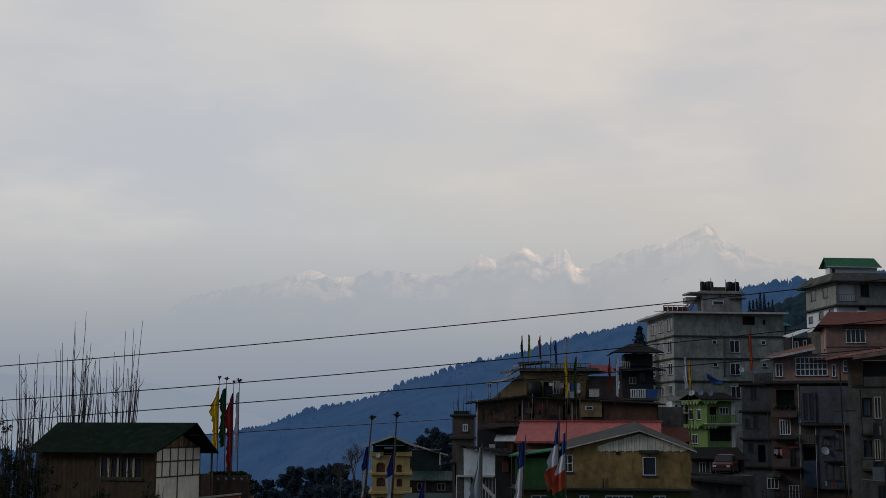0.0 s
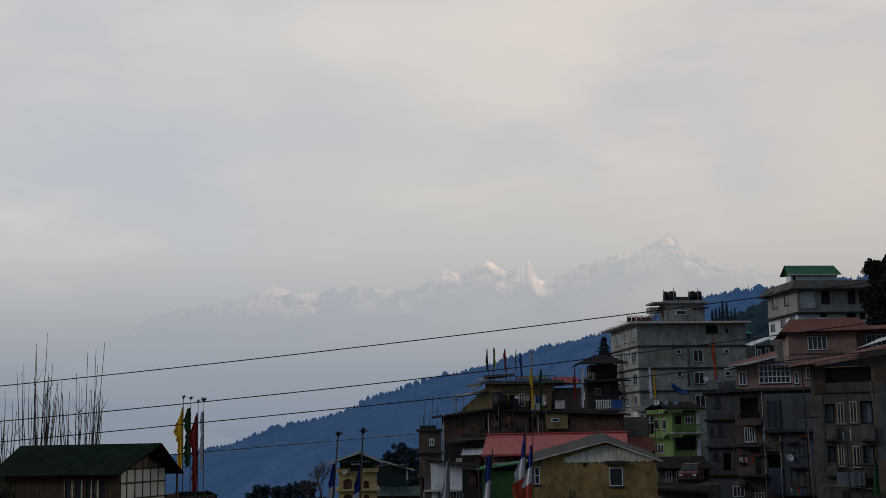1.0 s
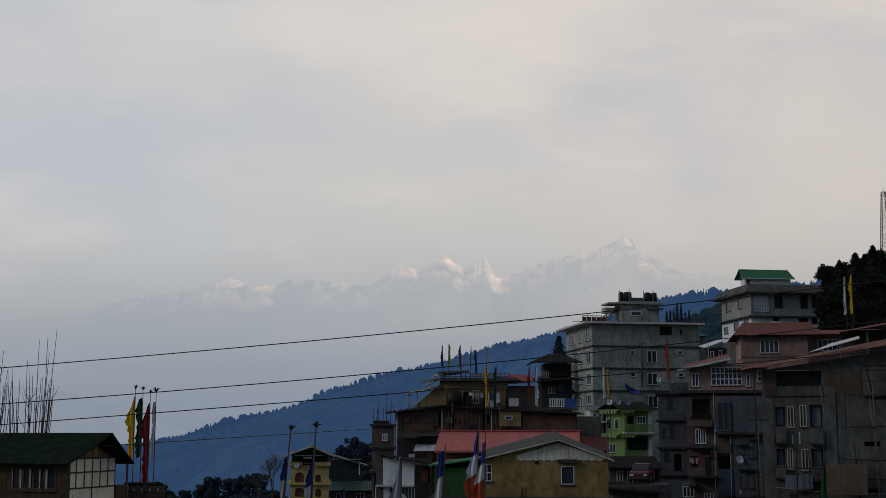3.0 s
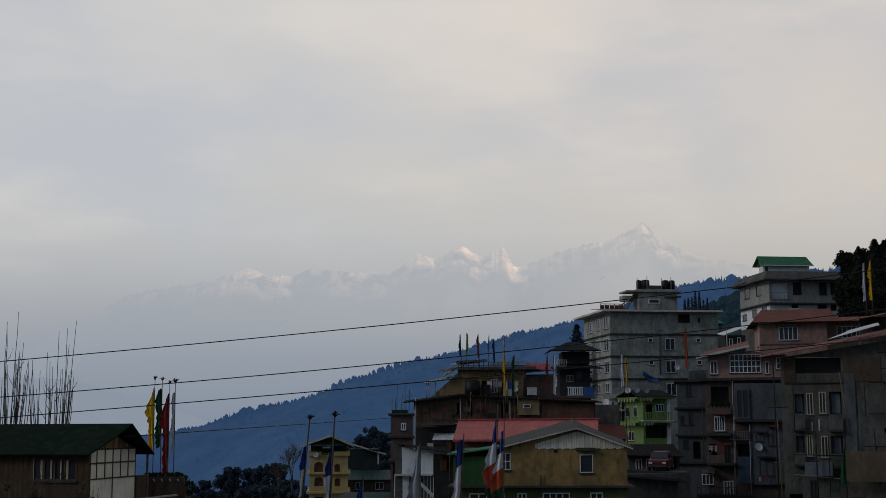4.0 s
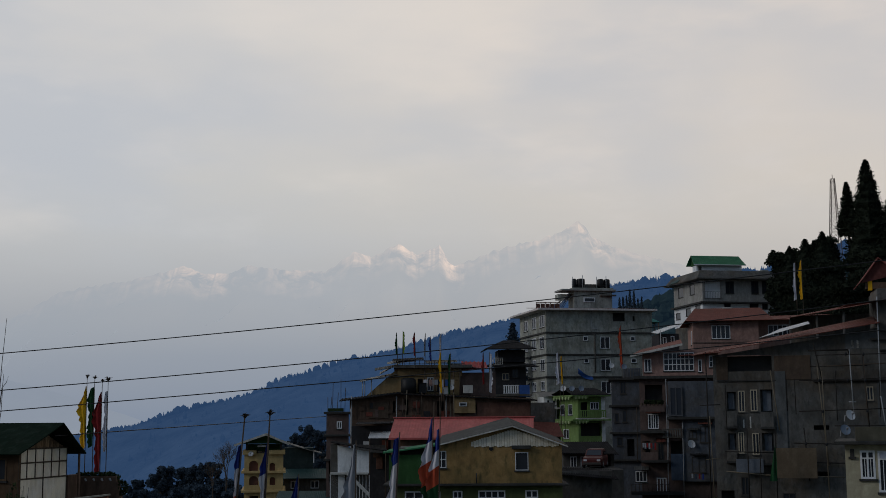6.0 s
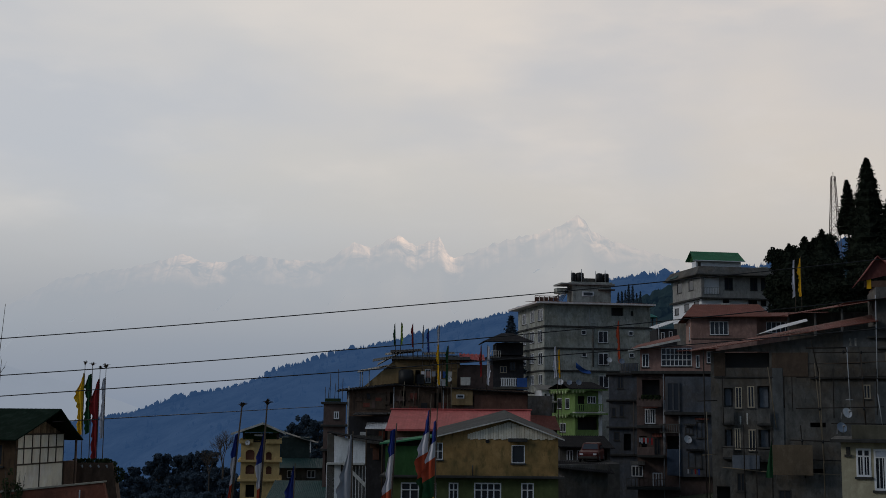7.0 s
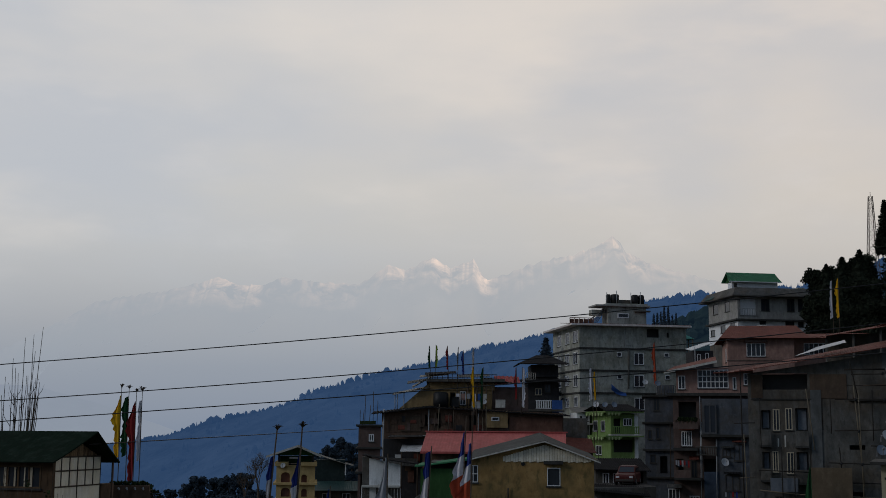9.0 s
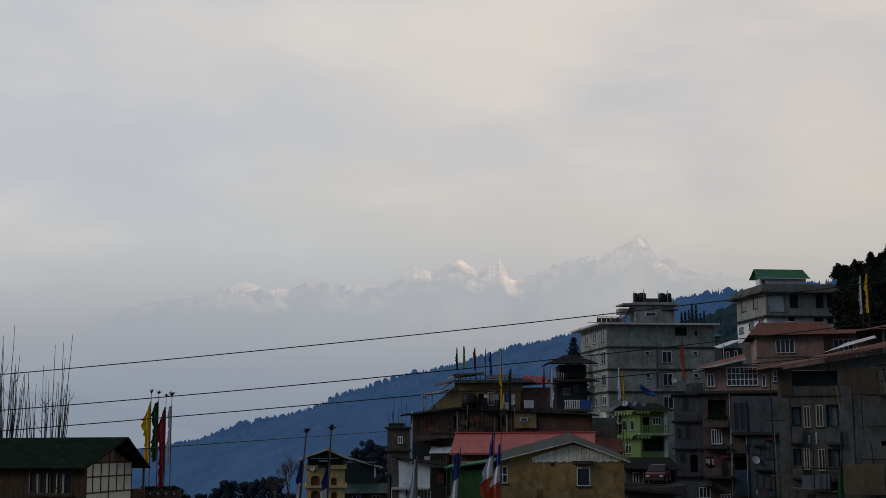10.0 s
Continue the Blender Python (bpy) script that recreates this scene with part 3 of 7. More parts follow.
def mountain_material():
    m = bpy.data.materials.new("snow_mountains_painted_light")
    m.use_nodes = True
    nt = m.node_tree
    N, L = nt.nodes.new, nt.links.new
    nt.nodes.clear()
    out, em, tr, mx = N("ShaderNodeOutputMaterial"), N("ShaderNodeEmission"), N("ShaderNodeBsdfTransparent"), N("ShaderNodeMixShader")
    geo, tc, sep = N("ShaderNodeNewGeometry"), N("ShaderNodeTexCoord"), N("ShaderNodeSeparateXYZ")
    L(tc.outputs["Object"], sep.inputs[0])
    # sunlit faces are painted by which way they face, not lit by the sun
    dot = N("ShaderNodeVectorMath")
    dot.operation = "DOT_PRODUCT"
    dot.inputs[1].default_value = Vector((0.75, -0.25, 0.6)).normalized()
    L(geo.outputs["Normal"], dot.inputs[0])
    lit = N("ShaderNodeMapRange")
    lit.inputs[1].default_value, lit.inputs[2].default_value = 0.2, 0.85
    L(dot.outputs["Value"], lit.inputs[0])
    no = N("ShaderNodeTexNoise")
    no.inputs["Scale"].default_value, no.inputs["Detail"].default_value = 0.012, 10
    no.inputs["Roughness"].default_value, no.inputs["Distortion"].default_value = 0.62, 0.7
    L(tc.outputs["Object"], no.inputs["Vector"])
    nr = N("ShaderNodeMapRange")
    nr.inputs[1].default_value, nr.inputs[2].default_value = 0.40, 0.66
    L(no.outputs[0], nr.inputs[0])
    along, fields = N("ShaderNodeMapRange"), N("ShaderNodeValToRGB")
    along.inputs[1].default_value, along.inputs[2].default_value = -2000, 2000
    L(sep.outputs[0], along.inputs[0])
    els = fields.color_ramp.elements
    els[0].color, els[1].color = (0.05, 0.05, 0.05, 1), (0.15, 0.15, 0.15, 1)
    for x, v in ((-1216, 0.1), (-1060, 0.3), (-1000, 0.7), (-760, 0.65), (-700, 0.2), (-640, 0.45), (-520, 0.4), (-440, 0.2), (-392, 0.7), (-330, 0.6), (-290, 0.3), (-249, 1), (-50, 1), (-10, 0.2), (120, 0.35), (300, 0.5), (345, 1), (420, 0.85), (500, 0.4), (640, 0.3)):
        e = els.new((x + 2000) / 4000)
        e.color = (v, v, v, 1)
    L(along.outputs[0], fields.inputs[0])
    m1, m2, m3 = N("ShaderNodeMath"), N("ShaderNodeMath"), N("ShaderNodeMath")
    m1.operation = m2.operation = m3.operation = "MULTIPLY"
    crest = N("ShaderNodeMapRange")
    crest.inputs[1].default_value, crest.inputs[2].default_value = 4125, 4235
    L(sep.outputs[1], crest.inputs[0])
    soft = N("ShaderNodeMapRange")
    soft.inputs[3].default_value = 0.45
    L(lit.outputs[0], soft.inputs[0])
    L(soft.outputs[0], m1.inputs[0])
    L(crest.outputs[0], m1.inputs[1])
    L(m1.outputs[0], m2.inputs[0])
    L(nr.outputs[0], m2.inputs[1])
    # hazy blue body and warm sunlit snow, both painted as emission
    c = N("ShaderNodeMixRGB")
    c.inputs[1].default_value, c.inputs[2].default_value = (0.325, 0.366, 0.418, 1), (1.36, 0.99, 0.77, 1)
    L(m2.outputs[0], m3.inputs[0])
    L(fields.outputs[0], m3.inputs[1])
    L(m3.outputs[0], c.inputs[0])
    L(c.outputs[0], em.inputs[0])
    # glow thins out below the crest, standing in for valley haze
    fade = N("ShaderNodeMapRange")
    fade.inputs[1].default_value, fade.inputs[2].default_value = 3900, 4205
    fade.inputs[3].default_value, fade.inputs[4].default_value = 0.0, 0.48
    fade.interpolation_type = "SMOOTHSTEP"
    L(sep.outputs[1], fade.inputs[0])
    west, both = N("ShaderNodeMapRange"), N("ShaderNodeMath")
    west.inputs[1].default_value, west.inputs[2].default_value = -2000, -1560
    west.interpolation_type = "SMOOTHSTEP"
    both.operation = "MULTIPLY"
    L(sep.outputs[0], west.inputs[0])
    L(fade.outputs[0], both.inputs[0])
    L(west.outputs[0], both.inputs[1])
    # opacity drops on the eastern flank, painting in the cloud over it
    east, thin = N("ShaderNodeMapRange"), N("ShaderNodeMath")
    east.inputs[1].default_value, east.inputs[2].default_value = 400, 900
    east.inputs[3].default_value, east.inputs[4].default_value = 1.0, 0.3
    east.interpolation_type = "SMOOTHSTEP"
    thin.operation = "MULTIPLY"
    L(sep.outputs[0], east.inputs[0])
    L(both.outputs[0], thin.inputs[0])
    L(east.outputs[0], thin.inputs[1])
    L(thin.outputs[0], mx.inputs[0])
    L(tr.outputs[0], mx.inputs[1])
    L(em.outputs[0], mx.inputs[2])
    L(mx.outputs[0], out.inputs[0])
    return m


def make_mountains():
    """The snow range: a serrated crest with spurs that run down towards the viewer."""
    y0 = 4250.0
    crest = ridge_of([(-2400, 280), (-1956.01, 187.04),(-1713.79, 284.67),(-1494.03, 395.49),(-1394.71, 451.76),(-1274.51, 474.31),(-1154.79, 490.86),(-1035.97, 519.06),(-972.94, 539.9),(-907.3, 513.85),(-818.79, 511.02),(-750.6, 539.46),(-643.24, 522.81),(-488.46, 515.43),(-392.44, 581.81),(-334.98, 561.87),(-243.22, 608.84),(-178.84, 567.73),(-106.64, 601.33),(-58.35, 528.17),(24.59, 557.71),(99.84, 587.27),(230.63, 616.01),(309.04, 645.33),(365.3, 682.5),(406.33, 628.8),(469.57, 593.97),(613.89, 550.89),(756.89, 515.73),(916, 477.07), (2400, 330)])
    vs, fs = [], []
    nx, ny = 560, 34
    xa, xb = -2000.0, 1900.0
    for j in range(ny + 1):
        for i in range(nx + 1):
            x, t = xa + (xb - xa) * i / nx, j / ny
            z = crest(x + 60 * t * noise.noise((x * 0.004, t, 2)))
            sx = x + 110 * t * math.sin(x * 0.004)
            rough = noise.noise((sx * 0.008 + t * 1.3, t * 4.5, 1)) * 70 - abs(noise.noise((sx * 0.014 + t * 4.5, t * 8.0, 7))) * 75 + noise.noise((sx * 0.035 - t * 9, t * 20, 3)) * 22
            z += rough * 0.36 * min(1, t * 3) - 420 * t + noise.noise((x * 0.045, 1.0, 9)) * 9 + noise.noise((x * 0.1, 1.0, 5)) * 4
            vs.append((x, y0 - 500 * t, z))
    for j in range(ny):
        for i in range(nx):
            q = j * (nx + 1) + i
            fs.append((q + 1, q, q + nx + 1, q + nx + 2))
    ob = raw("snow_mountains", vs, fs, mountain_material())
    tagged(ob, "snow mountain range with sunlit snow and pale haze painted on", "mountains", "", "structure")


make_mountains()

# ---- the town ----


def panel(name, h, mat, u0, u1, z0, z1, w0, w1, label=""):
    return solid(name, h, mat, u0, u1, w0, w1, z0, z1, label)


def railing(h, u0, u1, z0, z1, w, mat, n, r=0.025, name="railing"):
    """A rail on uprights."""
    top = bar(name, h, mat, (u0, w, z1), (u1, w, z1), r, 5)
    bar("bottom_rail", top, mat, (u0, w, z0 + 0.1), (u1, w, z0 + 0.1), r, 5)
    for i in range(n + 1):
        u = u0 + (u1 - u0) * i / n
        bar("upright", top, mat, (u, w, z0), (u, w, z1), r, 4)
    return top


def balustrade(h, u0, u1, z0, z1, w, mat, n):
    top = solid("balustrade", h, mat, u0, u1, w, w + 0.12, z1 - 0.1, z1)
    solid("plinth", top, mat, u0, u1, w, w + 0.12, z0, z0 + 0.08)
    for i in range(n):
        u = u0 + (u1 - u0) * (i + 0.5) / n
        t = (u1 - u0) / n * 0.27
        solid("baluster", top, mat, u - t, u + t, w + 0.02, w + 0.1, z0 + 0.08, z1 - 0.1)
    return top


# concrete apartment block
h = thing("apartment_building", "grey unfinished concrete apartment block with flat roof", "building", 9.67, 165, 16.76, 13)
GL, GD, GT = 14.56, 12.91, 11.36
fr, le, ri = shell(h, GL, GD, -14, GT, CONCRETE,
    front=[(5.03, 5.68, 7.47, 8.02, 1, 1), (11.51, 12.15, 7.49, 8.04, 1, 1), (5.06, 5.71, 4.56, 5.08, 1, 1), (11.53, 12.25, 4.6, 5.15, 1, 1),
           (7.33, 8.65, 6.45, 7.99, 2, 1), (7.33, 8.68, 3.56, 5.11, 2, 1), (7.34, 8.68, 0.61, 2.17, 2, 1),
           (9.15, 10.79, 10.03, 11.12, 0, 0), (11.88, 12.18, 10.07, 10.72, 0, 0)],
    left=[(4.67, 6.55, 9.31, 10.84, 2, 1), (0.64, 2.89, 9.29, 10.82, 2, 1), (8.7, 10.62, 9.28, 10.7, 2, 1), (4.83, 6.81, 6.52, 8.07, 2, 1), (0.93, 2.97, 6.47, 8.05, 2, 1), (8.77, 10.83, 6.5, 7.93, 2, 1),
          (4.91, 6.88, 3.8, 5.15, 2, 1), (0.89, 2.78, 3.57, 5.11, 2, 1), (8.84, 10.9, 3.64, 5.02, 2, 1), (0.97, 2.67, 1, 2.27, 2, 1), (4.98, 6.96, 0.94, 2.24, 2, 1)])
for zb in (8.5, 5.65, 2.75):
    panel("floor_band", h, SLAB, -0.16, GL + 0.16, zb - 0.12, zb + 0.1, -0.16, GD + 0.1)
panel("roof_slab", h, SLAB_EDGE, -1.3, GL + 0.4, GT, GT + 0.24, -1.0, GD + 0.6, "projecting roof slab with a pale edge")
sheet("roof_skin", h, (-1.2, -0.9, GT + 0.28), (GL + 0.3, -0.9, GT + 0.28), (GL + 0.3, 5, GT + 0.75), (-1.2, 5, GT + 0.75), ROOF_RUST, 0.04, 60, 0.012, "low rusted tin roof over the slab")
panel("penthouse", h, CONCRETE, 4.82, 10.17, 11.78, 14.39, 3.0, 5.5)
PZ = 14.28
panel("penthouse_roof", h, CONCRETE_LIGHT, 3.05, 10.6, PZ, PZ + 0.22, 2.6, 6.0)
panel("penthouse_parapet", h, CONCRETE, 4.6, 10.3, PZ + 0.22, PZ + 0.42, 2.8, 5.8)
panel("penthouse_ledge", h, CONCRETE, 3.0, 4.5, 13.2, 13.95, 4.2, 5.6)
panel("penthouse_band", h, CONCRETE_DARK, 8.4, 10.6, 13.6, 13.8, 2.5, 3.0)
for k in range(4):
    bar("stair_pole", h, STEEL, (2.3 + 0.35 * k, 3.0 + 0.3 * k, 11.8), (4.1 + 0.2 * k, 3.0 + 0.3 * k, 13.9), 0.05)
sheet("stair_canopy", h, (2.4, 3.2, 12.4), (2.4, 4.6, 12.4), (4.4, 4.6, 14.0), (4.4, 3.2, 14.0), ROOF_GREY, 0.04, 6, 0.012)
panel("tank_wall", h, CONCRETE_DARK, 6.37, 8.12, PZ + 0.4, PZ + 0.95, 3.2, 5.5)
panel("vent_window", h, PAINT_WHITE, 6.14, 7.73, 12.78, 13.42, 2.93, 3.0)
panel("vent_pane", h, GLASS, 6.3, 7.57, 12.9, 13.3, 2.9, 2.95)
for a, b in ((4.9, 5.54), (5.58, 6.69), (8.45, 9.37), (9.41, 10.21)):
    bm = bmesh.new()
    r, c = (b - a) / 2, (a + b) / 2
    tube(bm, [(c, 4.0, PZ + 0.36), (c, 4.0, PZ + 1.1), (c, 4.0, PZ + 1.55 + 0.1 * r), (c, 4.0, PZ + 1.66 + 0.1 * r), (c, 4.0, PZ + 1.72 + 0.1 * r)], [r, r * 1.01, r, r * 0.86, r * 0.35], 16)
    o = part("water_tank", bm, TANK, None, "", True)
    o.matrix_world = h.matrix_world
    tagged(o, "black plastic water tank on a flat roof", "water tank", "roof water tanks")
for a, t_ in ((4.74, 1.9), (6.09, 2.15), (8.08, 1.95), (9.4, 2.05)):
    bar("roof_pipe", h, PIPE, (a, 3.1, PZ + 0.4), (a, 3.1, PZ + t_), 0.045)
railing(h, -0.9, 2.3, GT + 0.3, GT + 1.15, 1.2, WOOD_RED, 5, 0.05)
for k in range(5):
    panel("rail_infill", h, WOOD_RED, -0.85 + k * 0.64, -0.35 + k * 0.64, GT + 0.45, GT + 1.0, 1.2, 1.24)
for i in range(3):
    bar("drain_pipe", h, PIPE, (6.09 + 0.05 * i, -0.1, 10.89 - i * 0.9), (6.09 + 0.05 * i, -0.1, 9.04 - i * 0.4), 0.05)
bar("drain_pipe", h, PIPE, (6.08, -0.1, 9.04), (6.93, -0.1, 9.05), 0.05)
bar("drain_pipe", h, CONCRETE_DARK, (6.61, -0.12, 8.45), (6.53, -0.12, 3.31), 0.1)

# hill house with the green roof
h = thing("hill_house", "grey and white storeyed house with a green tin roof", "house", 34.57, 190, 23.43, 12)
L, D, T = 11.27, 11.71, 11.25
B = 7.93
shell(h, L, D, B, T, CONCRETE_LIGHT,
      front=[(0.42, 2.93, 8.45, 10.97, 0, 0), (3.7, 5.03, 9.19, 11.02, 2, 1, PAINT_DARK), (7.8, 8.97, 9.19, 11.1, 2, 1, PAINT_DARK), (9.54, 10.35, 9.23, 11.14, 1, 1, PAINT_DARK)],
      left=[(7.72, 9.76, 9.34, 10.92, 1, 1, PAINT_DARK), (3.05, 5, 9.33, 10.88, 1, 1, PAINT_DARK)], lid=False)
panel("loggia_wall", h, WHITE_CLEAN, 0.32, 3.66, 8.27, 11.07, 0.45, 0.6)
railing(h, -0.02, 3.05, 8.36, 9.46, -0.1, STEEL, 12)
panel("floor_band", h, SLAB, -0.6, L + 0.5, B - 0.25, B, -0.7, D)
g2 = B - 0.25
panel("foundation", h, CONCRETE_DARK, 0.1, L, -9, 4.71, 0.1, D - 0.1)
shell(h, L + 0.3, D, 4.71, g2, WHITE_CLEAN,
      front=[(3.32, 4.47, 5.95, 7.84, 1, 1), (7.45, 8.85, 6.87, 7.84, 2, 1, PAINT_DARK), (9.46, 10.32, 6.91, 7.87, 2, 1, PAINT_DARK)],
      left=[(9.18, 10.95, 6.04, 7.06, 1, 1, PAINT_DARK), (4.9, 6.84, 6.26, 7.41, 1, 1, PAINT_DARK), (1.03, 2.9, 6.47, 7.51, 1, 1, PAINT_DARK)])
bm = bmesh.new()
hexa(bm, [(-1.3, -1.3, T), (L + 1.0, -1.3, T), (L + 1.0, D + 1, T), (-1.3, D + 1, T), (-1.3, -1.3, T + 0.16), (L + 1.0, -1.3, T + 0.16), (L + 1.0, D + 1, T + 0.16), (-1.3, D + 1, T + 0.16)])
hexa(bm, [(-1.2, -1.2, T + 0.16), (L + 0.9, -1.2, T + 0.16), (L + 0.9, D + 0.9, T + 0.16), (-1.2, D + 0.9, T + 0.16), (-0.3, -0.1, T + 1.4), (L + 0.1, -0.1, T + 1.4), (L + 0.1, D, T + 1.4), (-0.3, D, T + 1.4)])
part("main_roof", bm, CONCRETE_DARK, h, "dark sloping parapet roof with a deep overhang")
panel("roof_room", h, WHITE_CLEAN, 0.4, 7.75, 12.44, 14.05, 3.0, 4.6)
panel("roof_room_door", h, PAINT_DARK, 0.7, 1.2, 12.6, 13.6, 2.96, 3.0)
e0, e1, zz0, zz1 = -0.35, 8.1, 13.85, 15.15
sheet("roof_front", h, (e0, 2.2, zz0), (e1, 2.2, zz0), (e1 - 0.45, 3.8, zz1 + 0.2), (e0 + 0.2, 3.8, zz1 + 0.2), ROOF_GREEN, 0.05, 24, 0.012)
sheet("roof_back", h, (e0, 5.4, zz0), (e1, 5.4, zz0), (e1 - 0.45, 3.8, zz1 + 0.2), (e0 + 0.2, 3.8, zz1 + 0.2), ROOF_GREEN, 0.05, 24, 0.012)
panel("fascia", h, PAINT_WHITE, e0, e1, zz0 - 0.12, zz0 - 0.01, 2.15, 2.2)
bm = bmesh.new()
v = [bm.verts.new((u, y, z)) for u in (0.25, 0.4) for y, z in ((2.5, zz0 - 0.05), (5.1, zz0 - 0.05), (3.8, zz1))]
for f in ((0, 1, 2), (5, 4, 3), (0, 3, 4, 1), (1, 4, 5, 2), (2, 5, 3, 0)):
    bm.faces.new([v[i] for i in f])
part("roof_gable", bm, GREEN_WALL, h, "dark green boarded gable end")
gable_wall(h, [(-1.1, 11.6), (1.5, 11.6), (0.0, 12.55)], 7.2, 7.4, GREEN_WALL, "porch_gable")
sheet("porch_roof", h, (-1.4, 10, 11.5), (-1.4, 6.8, 11.5), (0.0, 6.8, 12.7), (0.0, 10, 12.7), ROOF_TEAL, 0.05, 8, 0.012)
sheet("porch_roof", h, (1.8, 6.8, 11.5), (1.8, 10, 11.5), (0.0, 10, 12.7), (0.0, 6.8, 12.7), ROOF_TEAL, 0.05, 8, 0.012)
for i, (ua, ub) in enumerate(((11.9, 13.04), (13.72, 14.49))):
    panel("roof_box", h, CONCRETE, ua, ub, T + 0.8, T + 2.2 - 0.5 * i, 5, 6.5)

# small canopy and shed beside the apartment block
h = thing("gazebo", "open gazebo with a teal pyramid roof", "gazebo", 24.41, 186, 24.88, 5)
L = 3.18
zt, za = 3.22, 4.22
for a, b_ in (((0, 0), (L, 0)), ((L, 0), (L, L)), ((L, L), (0, L)), ((0, L), (0, 0))):
    sheet("roof_face", h, (*a, zt), (*b_, zt), (L / 2 + 0.02, L / 2, za), (L / 2 - 0.02, L / 2, za), surface("teal_canvas", (0.04, 0.17, 0.15), 0.8), 0.04, 0)
for a, b_ in ((0.2, 0.2), (L - 0.2, 0.2), (0.2, L - 0.2), (L - 0.2, L - 0.2)):
    bar("post", h, WOOD_DARK, (a, b_, -4), (a, b_, zt), 0.08)
h = thing("dark_shed", "small shed with interior shade painted on its walls, pale-edged tin roof", "shed", 22.04, 150, 21.12, 4)
L = 2.34
# walls coloured near black for the dark interior under the roof
shell(h, L, 4, -4, 2.85, DARK_BOARDS_SHADE, front=[(0.44, 0.86, 1.53, 2.46, 1, 1), (1.38, 1.81, 1.53, 2.59, 1, 1)])
sheet("roof", h, (-0.3, -0.5, 2.85), (L, -0.5, 3.8), (L, 3, 4.13), (-0.3, 3, 3.25), TIN_PALE, 0.06, 12, 0.02)
bar("pipe", h, PIPE, (0.06, -0.6, -3), (0.06, -0.6, 3.25), 0.05)

# pink house with the rust roof, above the scaffold
h = thing("pink_house", "dull pink rendered house with a rusted tin hip roof", "house", 23.94, 138, 20.55, -6)
L, D, T = 6.93, 9, 3.91
fr, le, ri = shell(h, L, D, -6, T, PINK, front=[(1.98, 3.95, 2, 3.45, 4, 1)], left=[(2, 3.2, T - 2.4, T - 0.9, 2, 1)])
bm = bmesh.new()
fr.box(bm, 1.84, 4.13, 0, 0.5, 3.53, 3.71)
part("window_hood", bm, PINK_DARK, h)
rz = 4.99
sheet("roof_front", h, (-0.9, -1.0, T), (L + 1.6, -1.0, T), (L + 0.7, 3.5, rz + 0.6), (0.5, 3.5, rz + 0.6), ROOF_RUST, 0.04, 39, 0.007)
sheet("roof_side", h, (-0.9, D, T), (-0.9, -1.0, T), (0.5, 3.5, rz + 0.6), (0.5, 4.5, rz + 0.6), ROOF_RUST, 0.04, 24, 0.007)
sheet("roof_back", h, (-0.9, D, T), (L + 1.6, D, T), (L + 0.7, 4.5, rz + 0.6), (0.5, 4.5, rz + 0.6), ROOF_RUST, 0.04, 30, 0.007)
panel("ridge_vent", h, FASCIA, 3.52, 4.52, rz + 0.55, rz + 0.68, 3.3, 4.7)
panel("wall_skirt", h, PINK_DARK, -0.06, L + 0.06, 1.5, 1.66, -0.06, 0.0)
# its lower wing
hw = thing("pink_wing", "pink rendered wing with a white barred window", "house", 31.59, 141, 21, -2)
L = 6.88
shell(hw, L, 6, -5, 3.81, PINK, front=[(1.12, 3.77, 1.99, 3.24, 5, 1)])
sheet("roof_front", hw, (-0.6, -1.3, 3.75), (L + 3, -1.3, 3.75), (L + 3, 4, 4.69), (-0.6, 4, 4.5), ROOF_RUST, 0.04, 36, 0.014)

# long rust roof and red gabled house higher up
h = thing("long_shed", "long open shed with a sagging rusted roof", "shed", 27.32, 112, 19.56, -14)
L = 14.49
panel("back_wall", h, CONCRETE_DARK, 0.6, L, -6, 3.66, 4.0, 4.3)
sheet("roof", h, (-0.3, -0.8, 3.02), (L, -0.8, 5.27), (L, 4.5, 6), (-0.3, 4.5, 3.47), ROOF_RUST, 0.04, 75, 0.014)
for i in range(7):
    s = 0.6 + i * (L - 1) / 6
    bar("post", h, CONCRETE_DARK, (s, 0, -6), (s, 0, 2.88 + s * 0.14), 0.12)
h = thing("red_roof_house", "house with a faded red gabled tin roof", "house", 37.58, 118, 23.52, -12)
e = 2.63
shell(h, 9, 7, -3, e - 0.1, WOOD_DARK, front=[(1.0, 2.2, e - 1.6, e - 0.5, 2, 1, PAINT_DARK), (4, 5.2, e - 1.6, e - 0.5, 2, 1, PAINT_DARK)])
lx = -1.7
rx_, rz_ = 1.89, 3.52
ax_, ap = 0.11, 5.14
bz = 2.76
sheet("roof_left", h, (lx, 5, bz), (lx, -1.2, bz), (ax_, -1.2, ap), (ax_, 5, ap), ROOF_MAROON, 0.06, 18, 0.012)
sheet("roof_right", h, (rx_, -1.2, rz_), (rx_, 5, rz_), (ax_, 5, ap), (ax_, -1.2, ap), ROOF_MAROON, 0.06, 18, 0.012)
sheet("roof_main", h, (rx_ - 0.2, -0.9, rz_), (14, -0.9, rz_ + 0.3), (14, 3.2, ap + 0.25), (ax_ + 0.2, 3.2, ap + 0.05), ROOF_MAROON, 0.06, 40, 0.012)
gable_wall(h, [(lx + 0.25, bz + 0.05), (rx_ - 0.1, rz_ - 0.02), (ax_, ap - 0.12)], -0.75, -0.6, surface("maroon_boarded_gable", (0.12, 0.04, 0.034), 0.85, 0.3, (0.05, 0.022, 0.02), 0.4, 12, 0.2))
solid("soffit", h, WOOD_DARK, lx + 0.6, rx_ + 8, -0.55, -0.4, bz - 0.5, bz + 0.1)
